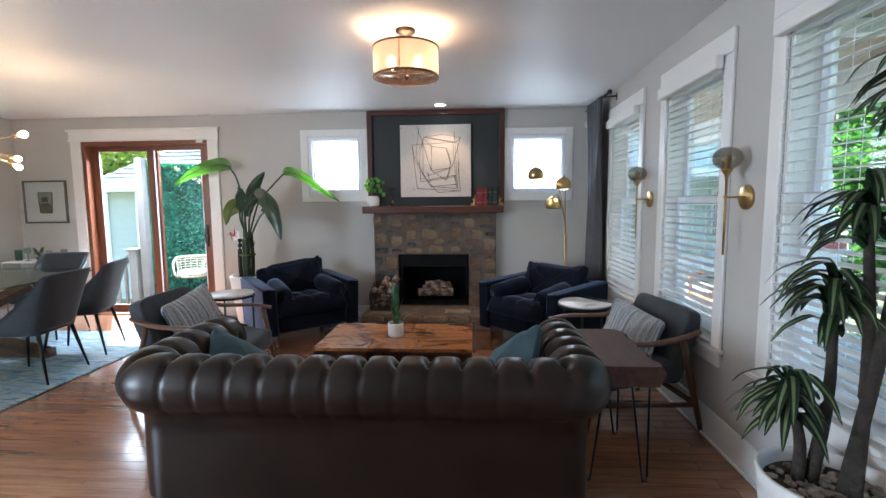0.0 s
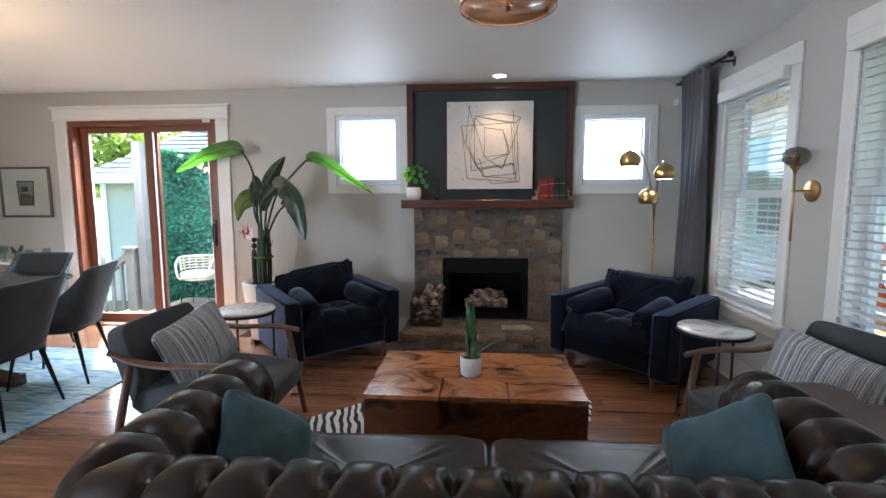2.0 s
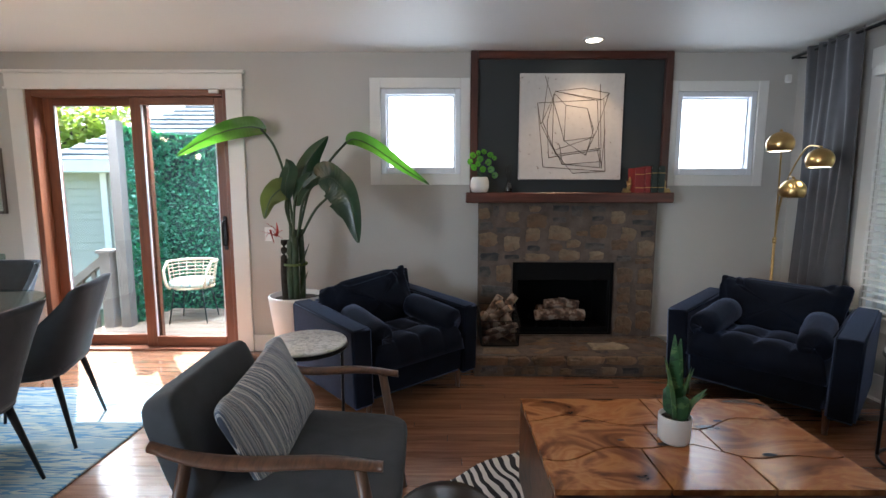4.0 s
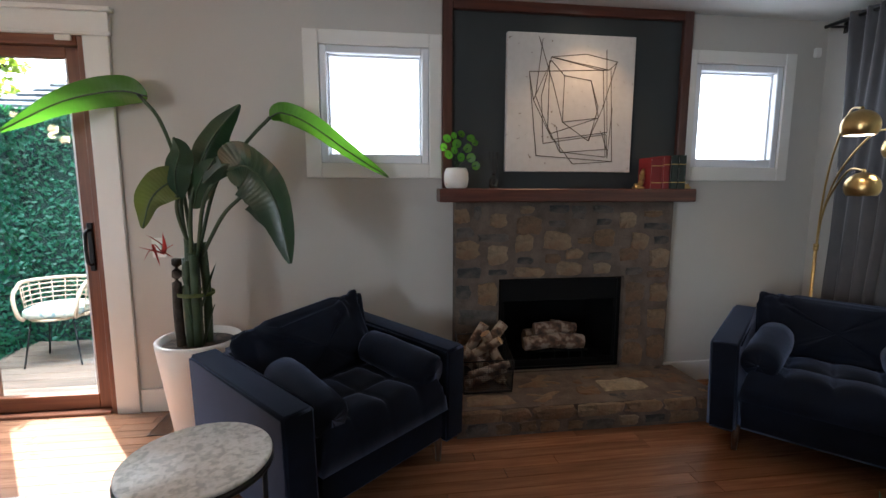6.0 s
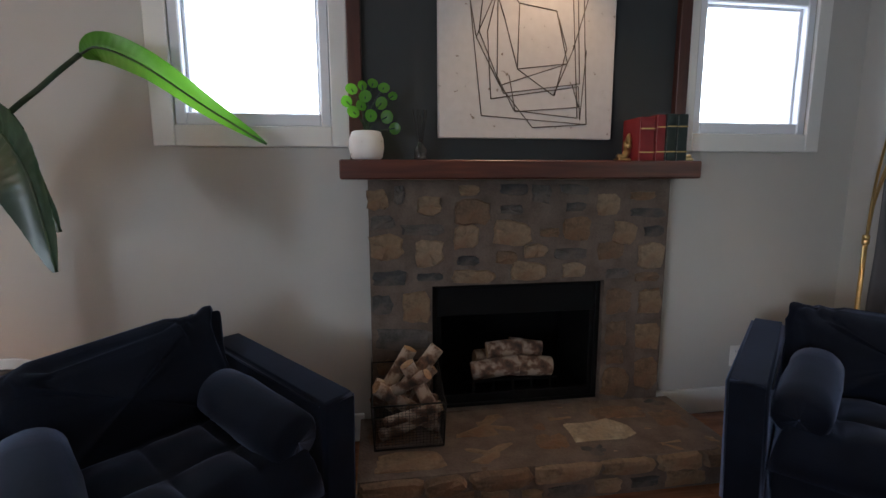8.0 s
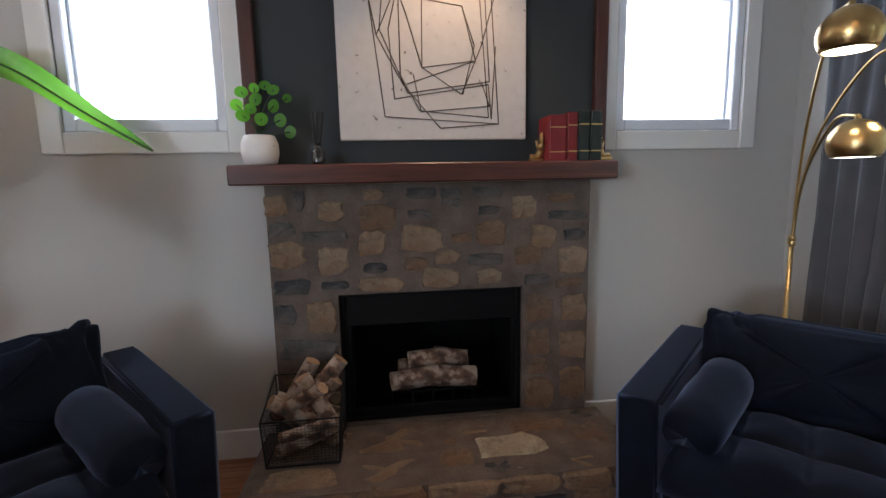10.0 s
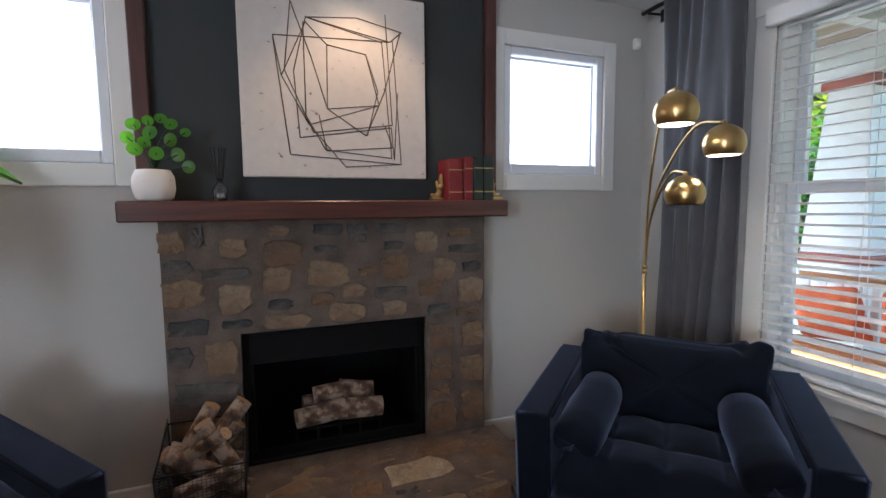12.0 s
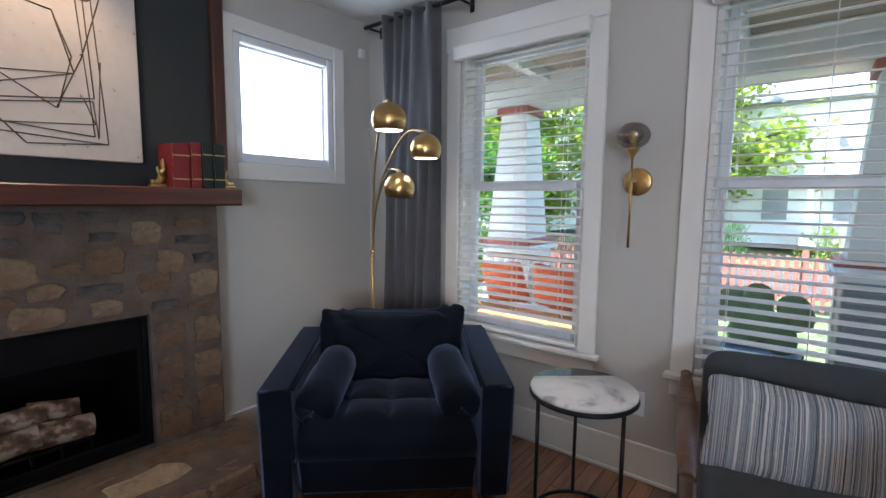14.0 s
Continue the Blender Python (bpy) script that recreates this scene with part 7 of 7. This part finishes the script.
def far_house(m, wallmat, label, w, d, h):
    t = thing("house", m, label, "house")
    box("wall", -d / 2, d / 2, -w / 2, w / 2, 0, h, wallmat, t, 0)
    for k in range(int(h / 0.18)):
        boxes("clapboard", [(-d / 2 - 0.02, -d / 2 - 0.001, -w / 2, w / 2, k * 0.18, k * 0.18 + 0.165), (-d / 2, d / 2, -w / 2 - 0.02, -w / 2 - 0.001, k * 0.18, k * 0.18 + 0.165)], wallmat, t, 0)
    put("roof", [(-d / 2 - 0.5, -w / 2 - 0.5, h), (d / 2 + 0.5, -w / 2 - 0.5, h), (d / 2 + 0.5, w / 2 + 0.5, h), (-d / 2 - 0.5, w / 2 + 0.5, h), (0, -w / 2 - 0.5, h + d * 0.38), (0, w / 2 + 0.5, h + d * 0.38)], [(0, 3, 5, 4), (1, 4, 5, 2), (0, 4, 1), (3, 2, 5), (0, 1, 2, 3)], SHINGLE, t)
    for y in (-w * 0.3, w * 0.05, w * 0.3):
        for z in (0.9, 3.3):
            if z + 1.4 < h:
                wd = boxes("window", [(-d / 2 - 0.06, -d / 2 - 0.022, y - 0.5, y + 0.5, z, z + 1.4)], WHITEPAINT, t, 0.01)
                box("pane", -d / 2 - 0.07, -d / 2 - 0.0605, y - 0.42, y + 0.42, z + 0.08, z + 1.32, SILVERBOX, wd, 0)
    boxes("porch", [(-d / 2 - 2.0, -d / 2 - 0.03, -w * 0.35, w * 0.2, 2.6, 2.8), (-d / 2 - 1.95, -d / 2 - 1.8, -w * 0.33, -w * 0.33 + 0.15, 0, 2.6), (-d / 2 - 1.95, -d / 2 - 1.8, w * 0.17, w * 0.17 + 0.15, 0, 2.6), (-d / 2 - 2.0, -d / 2 - 0.03, -w * 0.35, w * 0.2, 0, 0.5)], WHITEPAINT, t, 0)
    boxes("step", [(-d / 2 - 2.3 - 0.3 * k, -d / 2 - 2.001, -w * 0.1, w * 0.08, 0, 0.42 - 0.14 * k) for k in range(3)], GREYPAINT, t, 0)


far_house(pose(26, 1.5, -0.3), WHITEPAINT, "white two-storey house across the street", 9, 7, 5.6)
far_house(pose(27, 19, -0.3), SIDING_B, "pale green house across the street", 9, 7, 5.0)
# neighbour on the porch side
far_house(pose(4.5, 17.5, -0.6, 0, 0, 90), SIDING_B, "pale green clapboard house next door", 11, 6, 4.2)

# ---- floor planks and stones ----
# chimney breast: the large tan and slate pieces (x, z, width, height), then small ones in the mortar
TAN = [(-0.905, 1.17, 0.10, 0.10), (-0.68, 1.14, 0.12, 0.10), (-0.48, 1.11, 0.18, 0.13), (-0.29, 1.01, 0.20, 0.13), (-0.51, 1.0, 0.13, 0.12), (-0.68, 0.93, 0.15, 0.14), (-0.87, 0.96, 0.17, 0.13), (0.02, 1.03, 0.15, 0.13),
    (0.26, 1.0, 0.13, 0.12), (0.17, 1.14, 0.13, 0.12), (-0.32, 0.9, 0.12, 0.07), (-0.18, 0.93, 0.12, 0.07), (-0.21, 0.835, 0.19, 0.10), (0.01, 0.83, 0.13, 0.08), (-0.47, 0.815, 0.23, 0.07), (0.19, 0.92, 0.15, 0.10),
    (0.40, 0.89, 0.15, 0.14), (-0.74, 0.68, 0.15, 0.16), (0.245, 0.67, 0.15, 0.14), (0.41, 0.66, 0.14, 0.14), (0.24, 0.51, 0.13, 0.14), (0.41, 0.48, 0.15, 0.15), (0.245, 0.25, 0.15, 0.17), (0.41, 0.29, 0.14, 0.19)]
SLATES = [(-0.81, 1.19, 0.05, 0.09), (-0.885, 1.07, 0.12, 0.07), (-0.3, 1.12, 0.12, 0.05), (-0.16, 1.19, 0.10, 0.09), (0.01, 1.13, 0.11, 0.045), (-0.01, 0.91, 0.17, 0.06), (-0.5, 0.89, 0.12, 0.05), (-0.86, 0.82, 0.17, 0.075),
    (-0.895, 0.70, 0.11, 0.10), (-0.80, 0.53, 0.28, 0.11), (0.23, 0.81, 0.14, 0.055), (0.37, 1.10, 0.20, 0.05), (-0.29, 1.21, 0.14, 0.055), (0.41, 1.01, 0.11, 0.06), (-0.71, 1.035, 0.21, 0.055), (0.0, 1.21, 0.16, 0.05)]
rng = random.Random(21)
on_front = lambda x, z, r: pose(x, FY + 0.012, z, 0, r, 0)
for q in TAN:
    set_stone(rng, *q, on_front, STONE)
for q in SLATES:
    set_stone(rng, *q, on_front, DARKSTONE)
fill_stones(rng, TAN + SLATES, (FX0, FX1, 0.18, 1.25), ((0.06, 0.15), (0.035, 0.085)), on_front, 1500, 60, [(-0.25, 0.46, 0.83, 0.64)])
# hearth front and its top of wide flat slabs
rng = random.Random(5)
on_riser = lambda x, z, r: pose(x, 5.02, z, 0, r * 0.5, 0)
x = -1.01
while x < 0.50:
    w = min(rng.uniform(0.16, 0.30), 0.545 - x)
    set_stone(rng, x + w / 2, 0.122, w * 1.05, 0.075, on_riser, STONE, (0.012, 0.034))
    x += w
fill_stones(rng, [], (-1.01, 0.54, 0.004, 0.082), ((0.09, 0.26), (0.05, 0.076)), on_riser, 500, 14, (), (0.004, 0.018))
on_hearth = lambda x, y, r: pose(x, y, 0.152, -90, 0, r)
SLABS = [(-0.20, 5.17, 0.16, 0.12), (0.26, 5.09, 0.18, 0.13), (-0.46, 5.34, 0.30, 0.20), (0.20, 5.36, 0.30, 0.13), (-0.47, 5.12, 0.26, 0.16), (0.42, 5.27, 0.20, 0.22), (-0.80, 5.12, 0.30, 0.16), (-0.14, 5.42, 0.28, 0.07), (-0.86, 5.34, 0.24, 0.22)]
PALE_SLAB = (0.04, 5.225, 0.31, 0.17)
for q in SLABS:
    set_stone(rng, *q, on_hearth, STONE, (0.004, 0.010))
set_stone(rng, *PALE_SLAB, on_hearth, PALESTONE, (0.012, 0.016))
fill_stones(rng, SLABS + [PALE_SLAB], (-1.0, 0.53, 5.03, 5.46), ((0.06, 0.16), (0.05, 0.10)), on_hearth, 600, 20, (), (0.002, 0.008))


def planks():
    rng = random.Random(7)
    w = 0.076
    near, far = [], []
    y = YF
    while y < YB - 0.001:
        y1 = min(y + w, YB)
        x = XL - rng.uniform(0, 1.2)
        while x < XR:
            ln = rng.uniform(0.7, 1.7)
            a, b = max(x, XL), min(x + ln, XR)
            if b - a > 0.02:
                (near if (y > 3.0 and a > -3.2 and len(near) < 300) else far).append((a, b, y, y1))
            x += ln
        y = y1
    g = 0.0007
    for a, b, c, d in near:
        v = [(a + g, c + g, -0.008), (b - g, c + g, -0.008), (b - g, d - g, -0.008), (a + g, d - g, -0.008), (a + 2 * g, c + 2 * g, 0), (b - 2 * g, c + 2 * g, 0), (b - 2 * g, d - 2 * g, 0), (a + 2 * g, d - 2 * g, 0)]
        put("plank", v, [(4, 5, 6, 7), (0, 1, 5, 4), (1, 2, 6, 5), (2, 3, 7, 6), (3, 0, 4, 7)], OAK, floor)
    # the rest in a few joined lots, so that the tone still varies
    for lot in range(8):
        v, fc = [], []
        for a, b, c, d in far[lot::8]:
            o = len(v)
            v += [(a + g, c + g, -0.008), (b - g, c + g, -0.008), (b - g, d - g, -0.008), (a + g, d - g, -0.008), (a + 2 * g, c + 2 * g, 0), (b - 2 * g, c + 2 * g, 0), (b - 2 * g, d - 2 * g, 0), (a + 2 * g, d - 2 * g, 0)]
            fc += [tuple(o + i for i in q) for q in ((4, 5, 6, 7), (0, 1, 5, 4), (1, 2, 6, 5), (2, 3, 7, 6), (3, 0, 4, 7))]
        put("plank_field", v, fc, OAK, floor)["kind"] = "stuff"


planks()
